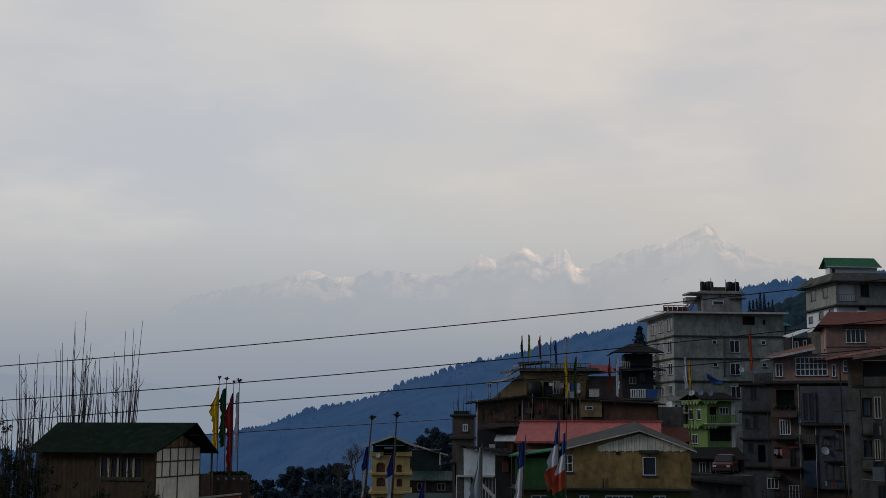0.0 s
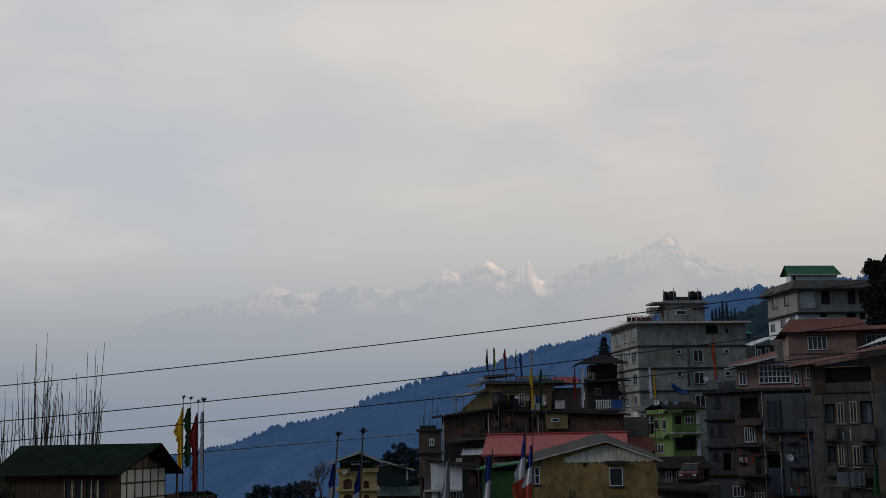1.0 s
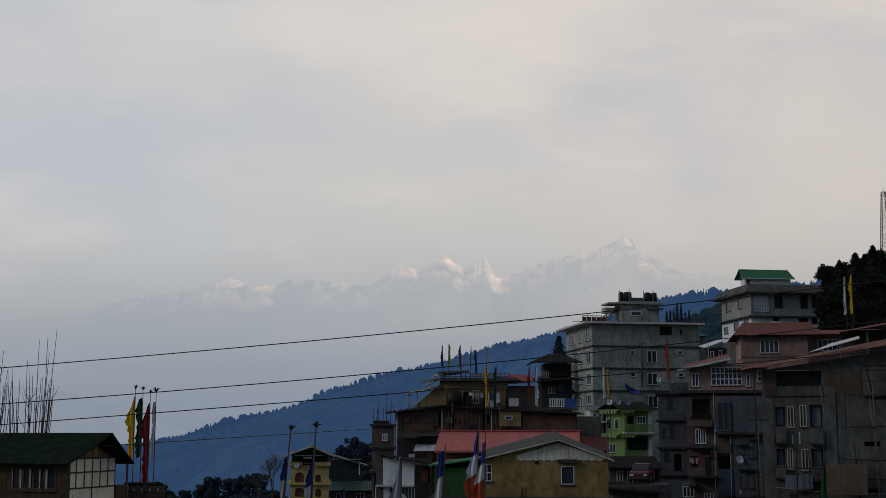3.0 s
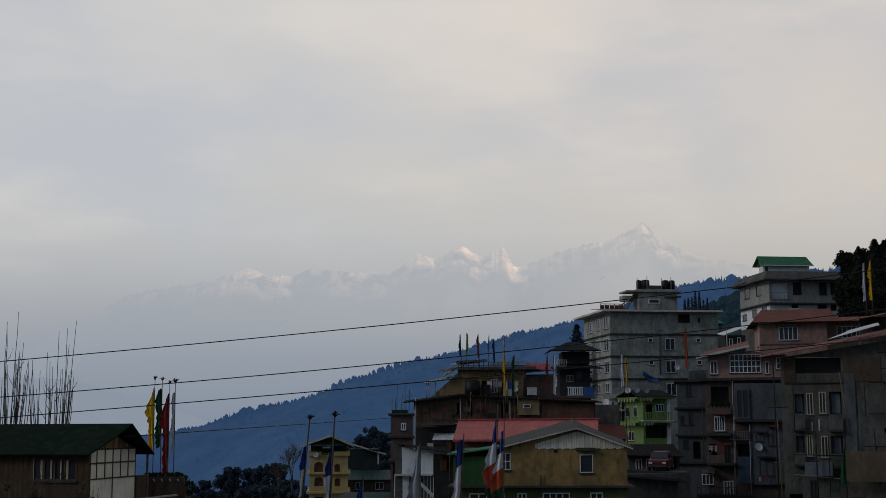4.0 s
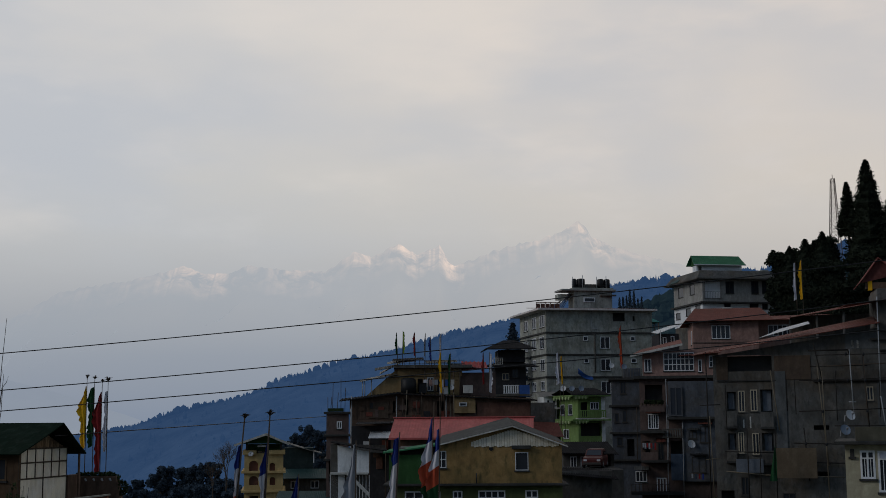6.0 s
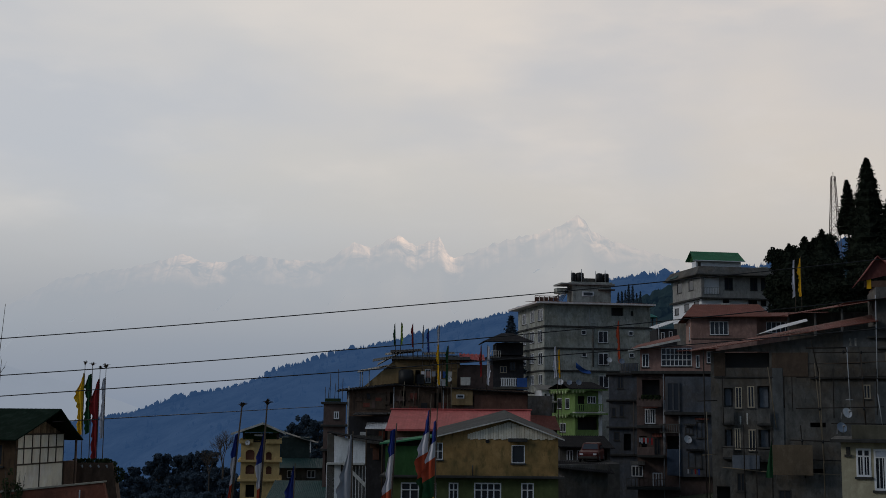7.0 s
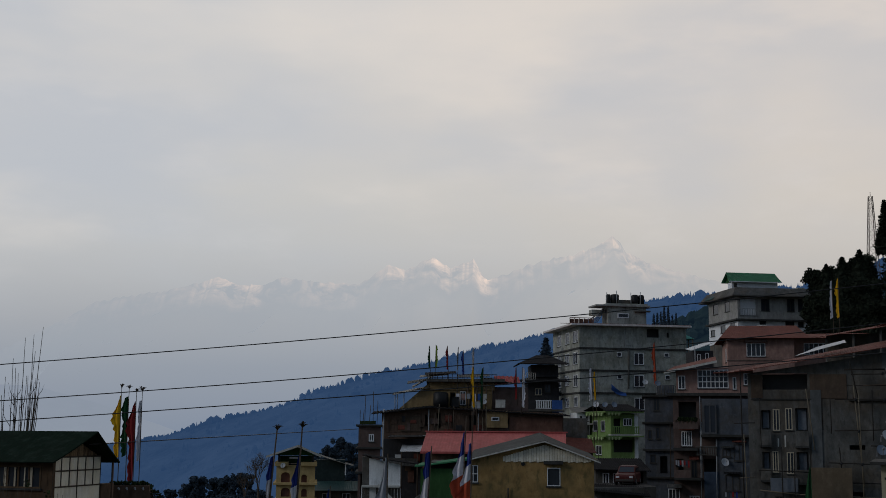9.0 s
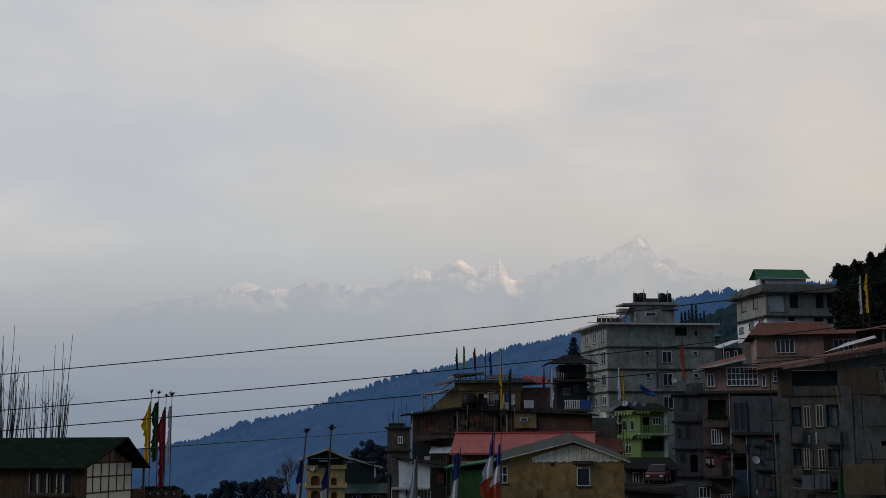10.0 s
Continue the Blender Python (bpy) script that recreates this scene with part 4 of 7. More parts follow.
panel("painted_post", h, YELLOW_CLOTH, -0.86, -0.47, 2.12, 3.12, -0.6, -0.35, "yellow painted post")
# scaffolded concrete building
h = thing("scaffolded_building", "raw concrete building in bamboo scaffolding with rusted roof", "building", 17.3, 92, 9.61, -12)
L, D = 17.27, 9
T = 8.88
A4 = [1.05, 4.1, 7.74, 9.08, 0.89, 1.54, 3.89, 6.29, 3.22, 4.05, 3.81, 6.44, 0.89, 1.44, 1.51, 3.37, 3.22, 4.02, 1.37, 3.38]
A4 = [A4[i:i + 4] for i in range(0, 20, 4)]
ops = [tuple(o) + (0, 0) for o in A4]
ops += [(1.68, 2.15, 4.85, 6.37, 2, 1, DULL_FRAME), (2.53, 3.01, 4.91, 6.44, 2, 1, DULL_FRAME), (1.59, 1.99, 1.95, 3.45, 2, 1, DULL_FRAME), (2.55, 3.05, 1.87, 3.38, 2, 1, DULL_FRAME),
        (10.4, 10.88, 5.58, 6.56, 2, 1, DULL_FRAME), (12.32, 13.16, 5.11, 6.96, 2, 2, PAINT_DARK),
        (1.68, 2.25, -0.97, 0.33, 2, 1, PAINT_DARK), (0.29, 1.19, -2.13, -0.63, 0, 0), (4.5, 5.37, -1.85, -0.79, 2, 1, PAINT_DARK), (6.78, 7.83, 3.58, 3.9, 0, 0), (6.85, 7.7, 0.34, 0.7, 0, 0)]
fr, le, ri = shell(h, L, D, -5, T, CONCRETE_DARK, front=ops, left=[(2.5, 3.6, T - 5.2, T - 3.8, 2, 1), (2.5, 3.6, T - 2.4, T - 1.0, 2, 1)])
rz = 10.67
ru = 11.44
gable_wall(h, [(0, T), (L, T), (L, rz + (L - ru) * 0.1), (ru, rz), (ru * 0.5, T + (rz - T) * 0.46)], 0.0, 0.22, CONCRETE_DARK, "upper_wall")
panel("brick_infill", h, BRICK_BROWN, 4.27, 6.75, 7.11, 8.81, -0.05, 0.0, "bare brown brick infill")
panel("brick_infill", h, BRICK_BROWN, 0.24, 1.04, 7.14, 8.79, -0.05, 0.0, "bare brown brick infill")
sheet("roof", h, (-1.44, -1.2, 8.88), (ru, -1.2, 10.94), (ru, 3.5, 11.22 + 0.5), (-1.44, 3.5, 9.24), ROOF_RUST, 0.04, 66, 0.014, "rusted corrugated roof")
sheet("roof_patch", h, (3.25, -0.6, 9.94 + 0.12), (6.78, -0.6, 10.9 + 0.1), (6.78, 1.2, 11.09 + 0.2), (4.83, 1.2, 10.56 + 0.25), TIN_PALE, 0.02, 10, 0.006, "pale tin sheet laid on the roof")
# taller bay
bay = [11.45, 17.58, 9.24, 12.86]
shellT = 12.98
panel("upper_storey", h, CONCRETE_DARK, bay[0], L, rz - 0.3, shellT + 0.4, -0.12, 6, "upper concrete storey")
panel("stair_window", h, GLASS, 13.06, 13.47, 8.67, 9.45, -0.14, -0.1)
window(h, Face((0, -0.14), (L, -0.14)), 15.84, 16.6, 7.84, 9.33, 2, 3, surface("brown_window_paint", (0.20, 0.12, 0.07), 0.7), 0.08)
panel("floor_band", h, SLAB, 10.8, 15.7, 9.78, 9.92, -0.35, -0.12)
sheet("upper_roof", h, (9.14, -1.2, 12.2), (L, -1.2, 13.2), (L, 5, 13.47 + 0.4), (9.14, 5, 12.52), ROOF_RUST, 0.04, 45, 0.014, "rusted corrugated roof")
panel("floor_band", h, SLAB, 6.86, 12.39, 6.93, 7.1, -0.25, 0.0)
panel("floor_band", h, SLAB, 11.35, 16.6, 9.03, 9.13, -0.3, 0.0)
panel("floor_band", h, SLAB, 0.23, 4.34, 7.02, 7.11, -0.12, 0.0)
for o in (0.78, 1.56, 3.85, 4.93,), (3.18, 4.07, 3.81, 4.85,), (0.79, 1.48, 1.43, 2.22,), (3.18, 4.06, 1.29, 2.16,):
    panel("balcony_front", h, CONCRETE_DARK, o[0], o[1], o[2], o[3], -0.55, -0.42)
    panel("balcony_floor", h, SLAB, o[0] - 0.05, o[1] + 0.05, o[2] - 0.15, o[2], -0.6, 0.0)
for o in A4[1:]:
    panel("recess_wall", h, CONCRETE_DARK, o[0], o[1], o[2], o[3], 0.45, 0.55)
panel("column", h, CEMENT, 4.26, 4.99, 2.32, 7.71, -0.09, 0.0, "pale cement column")
panel("painted_panel", h, BLUE_PANEL, 1.4, 3.26, 0.63, 1.58, -0.66, -0.6, "blue-grey painted balcony panel")
for o in (0.86, 1.52, 5.05, 6.24), (3.25, 4.08, 4.92, 6.39), (0.89, 1.44, 2.19, 3.34), (3.28, 4.02, 2.08, 3.34):
    panel("painted_panel", h, BLUE_PANEL, o[0] + 0.12, o[1] - 0.1, o[2], o[3], 0.36, 0.42, "blue-grey painted panel")
panel("repair_patch", h, CEMENT, 9.16, 11.43, 9.19, 10.35, -0.02, 0.0, "pale cement repair")
panel("repair_patch", h, CEMENT, 11.13, 12.33, 3.75, 6.79, -0.02, 0.0, "pale cement repair")
panel("plywood_sheet", h, surface("tan_plywood", (0.125, 0.092, 0.06), 0.85, 0.3, (0.07, 0.05, 0.03), 0.3, 14, 0.2), 4.09, 6.82, 0.29, 2.36, -1.35, -1.32, "tan plywood sheet tied to the scaffold")
for a in (9.57, 9.71, 9.26, 9.81,), (9.92, 10.06, 9.25, 9.81,), (1.96, 2.06, 3.73, 4.33,), (2.43, 2.53, 3.73, 4.53,):
    panel("lime_run", h, FASCIA, a[0], a[1], a[2], a[3], -0.02, 0.0, "pale run of lime on the wall")

# narrow blue-grey tower house
h = thing("tower_house", "narrow blue-grey rendered house with floor ledges", "house", 13.26, 122, 8.17, -6)
L, T = 2.71, 9.58
shell(h, L, 7, -6, T, CONCRETE_BLUE, front=[(0.83, 1.38, 8.24, 9.41, 2, 1, PAINT_DARK), (0.25, 0.64, 5.58, 6.43, 1, 1, PAINT_DARK), (0.99, 1.39, 5.58, 6.7, 1, 1, PAINT_DARK), (0.43, 0.97, 3.36, 4.15, 1, 1, PAINT_DARK), (1.36, 2.03, 2.42, 4, 0, 0)])
for zb in (9.63, 7.12, 4.58, 2.04):
    panel("ledge", h, SLAB, -0.25, L + 0.1, zb - 0.1, zb + 0.08, -0.4, 7)
panel("roof_parapet", h, CONCRETE_BLUE, 1.17, 2.79, 9.63, 10.69, 0.5, 4)
railing(h, 1.08, 2.89, 9.73, 10.59, 0.1, CONCRETE_DARK, 7)
dish("satellite_dish", 14.39, 121, 18.94, 0.27, 12, DISH_DARK, "blue-grey satellite dish on a roof mast")

# pinkish stacked house with balconies
h = thing("balcony_house", "stained pink house with a long window and stacked balconies", "house", 14.61, 112, 8.65, -8)
L, T = 6.93, 8.94
fr, le, ri = shell(h, L, 8, -6, T, PINK_DARK, front=[(0.67, 1.57, 4.54, 5.81, 4, 1), (0.47, 1.97, 6.68, 8.34, 0, 0), (-0.53, 0.45, 0, 0.92, 3, 1), (0.14, 0.8, 2.02, 3.47, 0, 0), (1.44, 1.96, 1.88, 3.33, 2, 1, PAINT_DARK), (2.55, 3.56, 1.65, 3.48, 0, 0)])
panel("floor_band", h, SLAB, -0.5, L, T - 0.1, T + 0.15, -0.7, 8)
o = (0.32, 6.85, 9.13, 11.3,)
f2 = Face((o[0], 0.15), (o[1], 0.15))
q0 = o[0]
tops = [(2.14, 4.76, 9.52, 11.12, 7, 3), (0.48, 1.09, 9.43, 10.61, 2, 1), (6.04, 6.69, 9.79, 10.82, 2, 2), (5.11, 5.42, 9.41, 10.48, 1, 1)]
tops = [(a - q0, b - q0, *r) for a, b, *r in tops]
wall(h, f2, T + 0.15, o[3], tops, PINK)
for t in tops:
    window(h, f2, *t)
panel("inner_room", h, ROOM_SHADE, o[0] + 0.3, o[1] - 0.3, T + 0.2, o[3] - 0.1, 1.0, 6)
sheet("roof_front", h, (-0.71, -1.0, 10.87), (3.78, -1.0, 11.81), (3.78, 4, 12.2 + 0.3), (0.08, 4, 11.6), ROOF_RUST, 0.04, 30, 0.007)
hexbm = bmesh.new()
hexa(hexbm, [(-0.71, -1.06, 10.72), (3.78, -1.06, 11.67), (3.78, -1.0, 11.67), (-0.71, -1.0, 10.72),
             (-0.71, -1.06, 10.92), (3.78, -1.06, 11.86), (3.78, -1.0, 11.86), (-0.71, -1.0, 10.92)])
part("fascia", hexbm, FASCIA, h)
sheet("roof_wing", h, (3.47, -0.9, 10.78), (7.08, -0.9, 11.06), (7.08, 4, 11.49), (3.47, 4, 11.42), ROOF_RUST, 0.04, 24, 0.007)
# projecting blue-grey bay
panel("bay", h, CONCRETE_BLUE, 2.43, 6.78, 5.42, 8.59, -0.8, 0.0, "blue-grey projecting bay")
o = (2.53, 3.65, 5.61, 8.12,)
window(h, Face((0, -0.95), (L, -0.95)), *o, 2, 1, CONCRETE_BLUE, 0.12, False)
panel("bay_foot", h, SLAB, 2.28, 6.69, 5.32, 5.56, -1.0, 0.0)
for o in ((4.08, 4.76, 3.68, 4.31), (5.03, 5.93, 3.35, 4.74), (4.29, 5.47, 0.82, 2.16)):
    window(h, Face((0, -0.52), (L, -0.52)), *o, 2, 1, PAINT_DARK, 0.06)
panel("bay_lower", h, CONCRETE_BLUE, 3.61, 6.71, 0.05, 5.27, -0.5, 0.0, "blue-grey lower bay")
window(h, Face((0, -0.02), (L, -0.02)), 1.27, 2.1, -0.9, 0.35, 3, 1)
panel("door", h, TARP_DULL, 2.52, 3.71, 0.15, 2.4, -0.6, -0.5, "dull blue painted door")
panel("lower_ledge", h, SLAB, -0.92, 3.53, -1.07, -0.82, -0.95, 0.0)
railing(h, -0.92, 2.31, -0.86, -0.15, -0.9, BAMBOO_DARK, 9)
panel("balcony_floor", h, SLAB, -0.06, 2.07, 4.16, 4.41, -1.1, 0.0)
panel("balcony_front", h, PINK_DARK, -0.02, 2.12, 6, 6.57, -0.95, -0.85)
balustrade(h, 1.87, 3.65, 3.78, 4.55, -0.7, CONCRETE_DARK, 9)
panel("balcony_floor", h, SLAB, -0.01, 2.3, 1.67, 1.87, -1.1, 0.0)
panel("balcony_front", h, PINK_DARK, 0, 1.45, 1.86, 2.54, -1.05, -0.95)
o = (0.38, 1.93, 6.48, 6.86,)
pl = thing("potted_plants", "row of potted plants on a balcony ledge", "plants", 0, 0, 0)
pl.matrix_world = h.matrix_world @ Matrix.Translation((o[0], -0.9, o[2]))
for k in range(5):
    bm = bmesh.new()
    tube(bm, [(0.15 + k * 0.33, 0, 0), (0.15 + k * 0.33, 0, 0.2)], [0.08, 0.12], 8)
    part("pot", bm, BRICK_BROWN, pl)
LEDGE_PLANTS = pl
# awnings, pipes and hung washing down the front
rnd = random.Random(31)
for a, b_, z_ in ((0.5, 1.75, 5.95), (-0.6, 0.6, 1.05), (1.3, 2.1, 3.45), (3.95, 4.9, 4.45), (4.9, 6.05, 4.95), (4.15, 5.6, 2.3)):
    sheet("awning", h, (a, -1.0, z_), (b_, -1.0, z_), (b_, -0.05, z_ + 0.28), (a, -0.05, z_ + 0.28), rnd.choice((ROOF_RUST, ROOF_SLATE, ROOF_DARK)), 0.03, 6, 0.012)
for a, z_, z2 in ((2.25, -2, 8.8), (3.55, -2, 5.2), (6.5, -1, 5.3), (-0.3, 1.7, 6.4), (2.35, 1.9, 6.6)):
    bar("drain_pipe", h, PIPE if a > 0 else BAMBOO_DARK, (a, -0.62, z_), (a + 0.04, -0.62, z2), 0.035)
for k in range(11):
    a, z_ = (0.15 + 0.17 * k, 3.35) if k < 7 else (4.2 + 0.3 * (k - 7), 0.75)
    solid("washing", h, rnd.choice((GREY_CLOTH, RED_CLOTH, BLUE_CLOTH, TARP_DULL, WHITE_CLOTH)), a, a + 0.14, -1.14, -1.12, z_ - rnd.uniform(0.35, 0.6), z_, "", 0)
bar("washing_pole", h, BAMBOO_DARK, (0.0, -1.13, 3.36), (1.5, -1.13, 3.36), 0.02)
bar("washing_pole", h, BAMBOO_DARK, (4.1, -1.13, 0.76), (5.4, -1.13, 0.76), 0.02)
for a, z_ in ((0.2, 6.62), (1.5, 6.62), (0.3, 2.6)):
    bm = bmesh.new()
    tube(bm, [(a, -0.9, z_ - 0.05), (a, -0.9, z_ + 0.16)], [0.1, 0.13], 8)
    part("flower_pot", bm, BRICK_BROWN, h)
dish("satellite_dish", 18.71, 110.6, 11.86, 0.36, 20, DISH, "pale satellite dish on a house wall")
dish("satellite_dish", 18.16, 166.3, 20.94, 0.36, 10, DISH, "pale satellite dish on a roof edge")

# lime green house
h = thing("lime_house", "lime green house with balconies and scalloped trim", "house", 11.54, 140, 11.47, 14)
L, D, T = 2.97, 7.52, 4.99
shell(h, L, D, -5, T, LIME, front=[(1.41, 2.4, 3.65, 4.45, 3, 1), (0.3, 1.1, 2.79, 4.44, 0, 0), (0.27, 2.63, 0.79, 2.18, 0, 0)], left=[(4.58, 6.27, 3.06, 4.25, 1, 1), (1.97, 3.41, 3.05, 4.22, 1, 1), (3.26, 5.32, 0.47, 1.49, 2, 1)])
for zt, zl_ in ((5.05, 4.32), (2.43, 1.7)):
    panel("eave_slab", h, LIME, -0.9, L + 0.5, zt, zt + 0.18, -0.9, D + 0.3)
    for k in range(15):
        c = 0.1 + k * D / 14.5
        solid("scallop", h, LIME_TRIM if k % 2 else LIME, -0.9, -0.84, c - D / 46, c + D / 46, zt - (0.34 if k % 2 else 0.2), zt)
    for k in range(9):
        c = -0.7 + k * 0.19
        solid("scallop", h, LIME_TRIM if k % 2 else LIME, c - 0.07, c + 0.07, -0.9, -0.84, zt - (0.3 if k % 2 else 0.18), zt)
balustrade(h, 0.05, L, 2.79, 3.59, -0.75, LIME, 13)
panel("balcony_floor", h, FASCIA, -0.3, L + 0.2, 2.55, 2.73, -0.9, 0.0)
panel("corner_post", h, WHITE_WALL, L - 0.3, L + 0.1, -4, T, -0.1, 0.3, "pale corner post")
sheet("roof_cover", h, (-1.0, -0.95, T + 0.26), (L + 0.6, -0.95, T + 0.26), (L + 0.2, 3.6, T + 1.1), (-0.5, 3.6, T + 1.1), ROOF_DARK, 0.05, 14, 0.02, "black tarred tin roof")
sheet("roof_cover", h, (-1.0, D, T + 0.26), (L + 0.6, D, T + 0.26), (L + 0.2, 3.6, T + 1.1), (-0.5, 3.6, T + 1.1), ROOF_DARK, 0.05, 14, 0.02, "black tarred tin roof")
for a, b in ((-1.67, 0.34), (-0.64, 0.3), (0.4, 0.32)):
    p = h.matrix_world @ Vector((a, 0.0, 5.91))
    dish("satellite_dish", p.x, p.y, p.z, b, -12 if a < 0 else 14, DISH if b > 0.33 else DISH_DARK, "satellite dish standing on a low roof")

# small white house beside it
h = thing("white_cottage", "small white house with a tin roof", "house", 8.22, 146, 14.21, 8)
panel("foundation", h, CONCRETE_DARK, 0.1, 1.38, -5, 1.02, 0.2, 3.8)
shell(h, 1.46, 4, 1.08, 2.42, WHITE_WALL, front=[(0.27, 0.67, 1.53, 2.1, 1, 1), (0.93, 1.33, 1.46, 2.17, 1, 1)])
sheet("roof", h, (-0.4, -0.5, 2.48), (1.73, -0.5, 2.48), (1.73, 3, 3.06), (-0.4, 3, 3.06), ROOF_GREY, 0.04, 14, 0.012)
panel("ledge", h, FASCIA, -0.4, 1.71, 1.02, 1.21, -0.5, 0)

# rust-roofed shed in the gap below the apartment block
h = thing("gap_shed", "dark walled shed with a rusted tin roof", "shed", 5.35, 130, 10.81, 2)
L = 3.56
shell(h, L, 4, -3, 1.63, WOOD_DARK, front=[(0.69, 1.15, 0.67, 1.35, 2, 1, PAINT_DARK)])
sheet("roof", h, (-0.3, -0.5, 1.64), (L + 0.3, -0.5, 1.52), (L + 0.1, 3, 2.92), (0, 3, 3.1), ROOF_RUST, 0.04, 24, 0.007)
panel("back_wall", h, CONCRETE_DARK, -0.4, L - 0.2, -2, 5.01, 3.4, 3.7)

# dark pagoda-roofed house
h = thing("tiered_house", "dark timber house with tiered roofs", "house", 2.78, 150, 16.51, 4)
L = 3.6
shell(h, L, 6, -3, 3.75, DARK_BOARDS_SHADE, front=[(0.8, 1.61, 2.17, 2.96, 2, 1, DULL_FRAME), (1.94, 2.68, 2.44, 3.49, 2, 1, PAINT_DARK)])
for za, zb_, ov in ((3.75, 4.15, 1.3), (5.8, 6.6, 1.1)):
    u0, u1 = -ov + (0.9 - ov), L
    sheet("roof_front", h, (u0, -ov - 0.4, za), (u1 + ov, -ov - 0.4, za), (u1 - 1, 2.5, zb_ + 0.4), (1.2, 2.5, zb_ + 0.4), ROOF_DARK, 0.12, 0)
    sheet("roof_side", h, (u0, 6, za), (u0, -ov - 0.4, za), (1.2, 2.5, zb_ + 0.4), (1.2, 3.5, zb_ + 0.4), ROOF_DARK, 0.12, 0)
panel("upper_room", h, DARK_BOARDS_SHADE, 0.4, L, 4.28, 5.73, 0.4, 5)
balustrade(h, 0.8, 2.66, 0.59, 1.58, -0.9, PAINT_WHITE, 7)
panel("terrace", h, CONCRETE_DARK, -0.3, L + 0.5, 0.26, 0.52, -1.2, 0)
panel("blue_sheet", h, TARP, 2.68, 3.88, 0.18, 1.56, -1.1, -1.04, "blue tarpaulin hung on the terrace")

railing(h, -0.25, 0.81, 3.88, 4.74, -0.5, FASCIA, 5)
panel("side_balcony", h, DARK_BOARDS_SHADE, -0.32, 0.94, 3.75 + 0.05, 3.88, -0.8, 0.0)

# brown tin and timber house with a roof terrace
h = thing("timber_house", "weathered brown timber house under flat tin roofs", "house", -11.29, 118, 12.64, 3)
L, T = 16.75, 3.39
fr, le, ri = shell(h, L, 9, -5, T, WOOD_DARK, front=[(3.8, 4.21, 2.15, 3.19, 0, 0), (5.05, 5.41, 1.95, 3.34, 0, 0), (8.07, 8.69, 1.74, 3.19, 0, 0), (11.25, 11.72, 1.9, 2.88, 0, 0)])
for k in range(46):
    a = 0.05 + k * (L - 0.2) / 46
    panel("board", h, WOOD_DARK, a, a + (L - 0.2) / 46 - 0.03, 1.54, T - 0.05, -0.035, 0.0) if not (3.74 < a < 5.46 or 7.96 < a < 11.72) else None
sheet("roof_low", h, (-0.94, -0.8, 3.27), (4.57, -0.8, 3.94), (4.57, 4, 4.15), (-0.94, 4, 3.53), ROOF_DARK, 0.1, 18, 0.03)
sheet("roof_mid", h, (4.57, -0.7, 3.89), (17.3, -0.7, 3.24), (17.3, 4, 3.44), (4.57, 4, 4.1), ROOF_DARK, 0.1, 40, 0.03)
gable_wall(h, [(0, T), (L, T), (4.57, 3.91)], 0.0, 0.2, WOOD_DARK, "gable_wall")
panel("red_boarding", h, WOOD_RED, 11.77, 16.64, 1.64, 3.04, -0.1, -0.04, "red-brown boarded stretch of wall")
panel("brown_infill", h, BRICK_BROWN, 1.74, 3.59, 1.64, 3.08, -0.1, -0.04, "brown brick stretch of wall")
panel("cream_hatch", h, TAN, 9.62, 11.59, 2.05, 3.55, -0.45, 0.0, "tan boarded box room")
panel("hatch_frame", h, PAINT_WHITE, 10.08, 10.81, 2.67, 3.03, -0.5, -0.45)
panel("hatch_pane", h, GLASS, 10.18, 10.7, 2.75, 2.95, -0.52, -0.49)
for a in (0.18, 4.32, 8.89):
    bar("pipe", h, PIPE, (a, -0.25, 0), (a, -0.25, T + 0.3), 0.06)
# upper tan storey
h2 = thing("terrace_house", "tan rendered upper house with a roof terrace", "house", -6.99, 122, 16.04, 3)
L2, T2 = 5.86, 2.94
shell(h2, L2, 6, -2, T2, TAN, front=[(1.82, 2.3, 0.7, 1.98, 0, 0), (2.74, 3.32, 0.8, 2.09, 2, 1), (3.65, 4.19, 0.8, 1.88, 2, 1, PAINT_DARK)])
bm = bmesh.new()
tc_, tr_ = (0.21 + 1.65) / 2, (1.65 - 0.21) / 2
tube(bm, [(tc_, -0.9, 0.57), (tc_, -0.9, 1.21), (tc_, -0.9, 1.84), (tc_, -0.9, 2)], [tr_, tr_ * 1.02, tr_, tr_ * 0.7], 18)
tk = part("water_tank", bm, TANK, None, "", True)
tk.matrix_world = h2.matrix_world
tagged(tk, "black plastic water tank on a low tin roof", "water tank", "roof water tanks")
gable_wall(h2, [(-3.08, 0.38), (0, 0.37), (0, T2), (-0.14, T2)], 0.1, 0.5, TAN, "stair_wall")
panel("parapet", h2, TAN, -0.1, L2 + 0.2, T2 - 0.75, T2, -0.15, 0.0)
panel("roof_slab", h2, CONCRETE_DARK, -0.46, 7, T2 + 0.02, 3.26, -0.9, 6)
sheet("canopy", h2, (-3.72, -0.4, 1.7), (-0.13, -0.4, 2.41), (-0.13, 3, 2.73), (-3.72, 3, 2.02), ROOF_GREY, 0.04, 12, 0.012)
sheet("canopy", h2, (-1.85, 0.2, 2.4), (0.29, 0.2, 3.59), (0.29, 3, 3.8), (-1.85, 3, 2.72), ROOF_GREY, 0.04, 8, 0.012)
for a in (-3.44, -3.23, -2.59):
    bar("canopy_post", h2, PIPE, (a, 0, 0.26), (a, 0, 1.92), 0.05)
railing(h2, -0.35, 6.24, 3.26, 3.69, -0.7, CONCRETE_DARK, 14)
panel("side_room", h2, PINK_DARK, 5.88, 9.3, -0.04, 2.54, 0.3, 5)
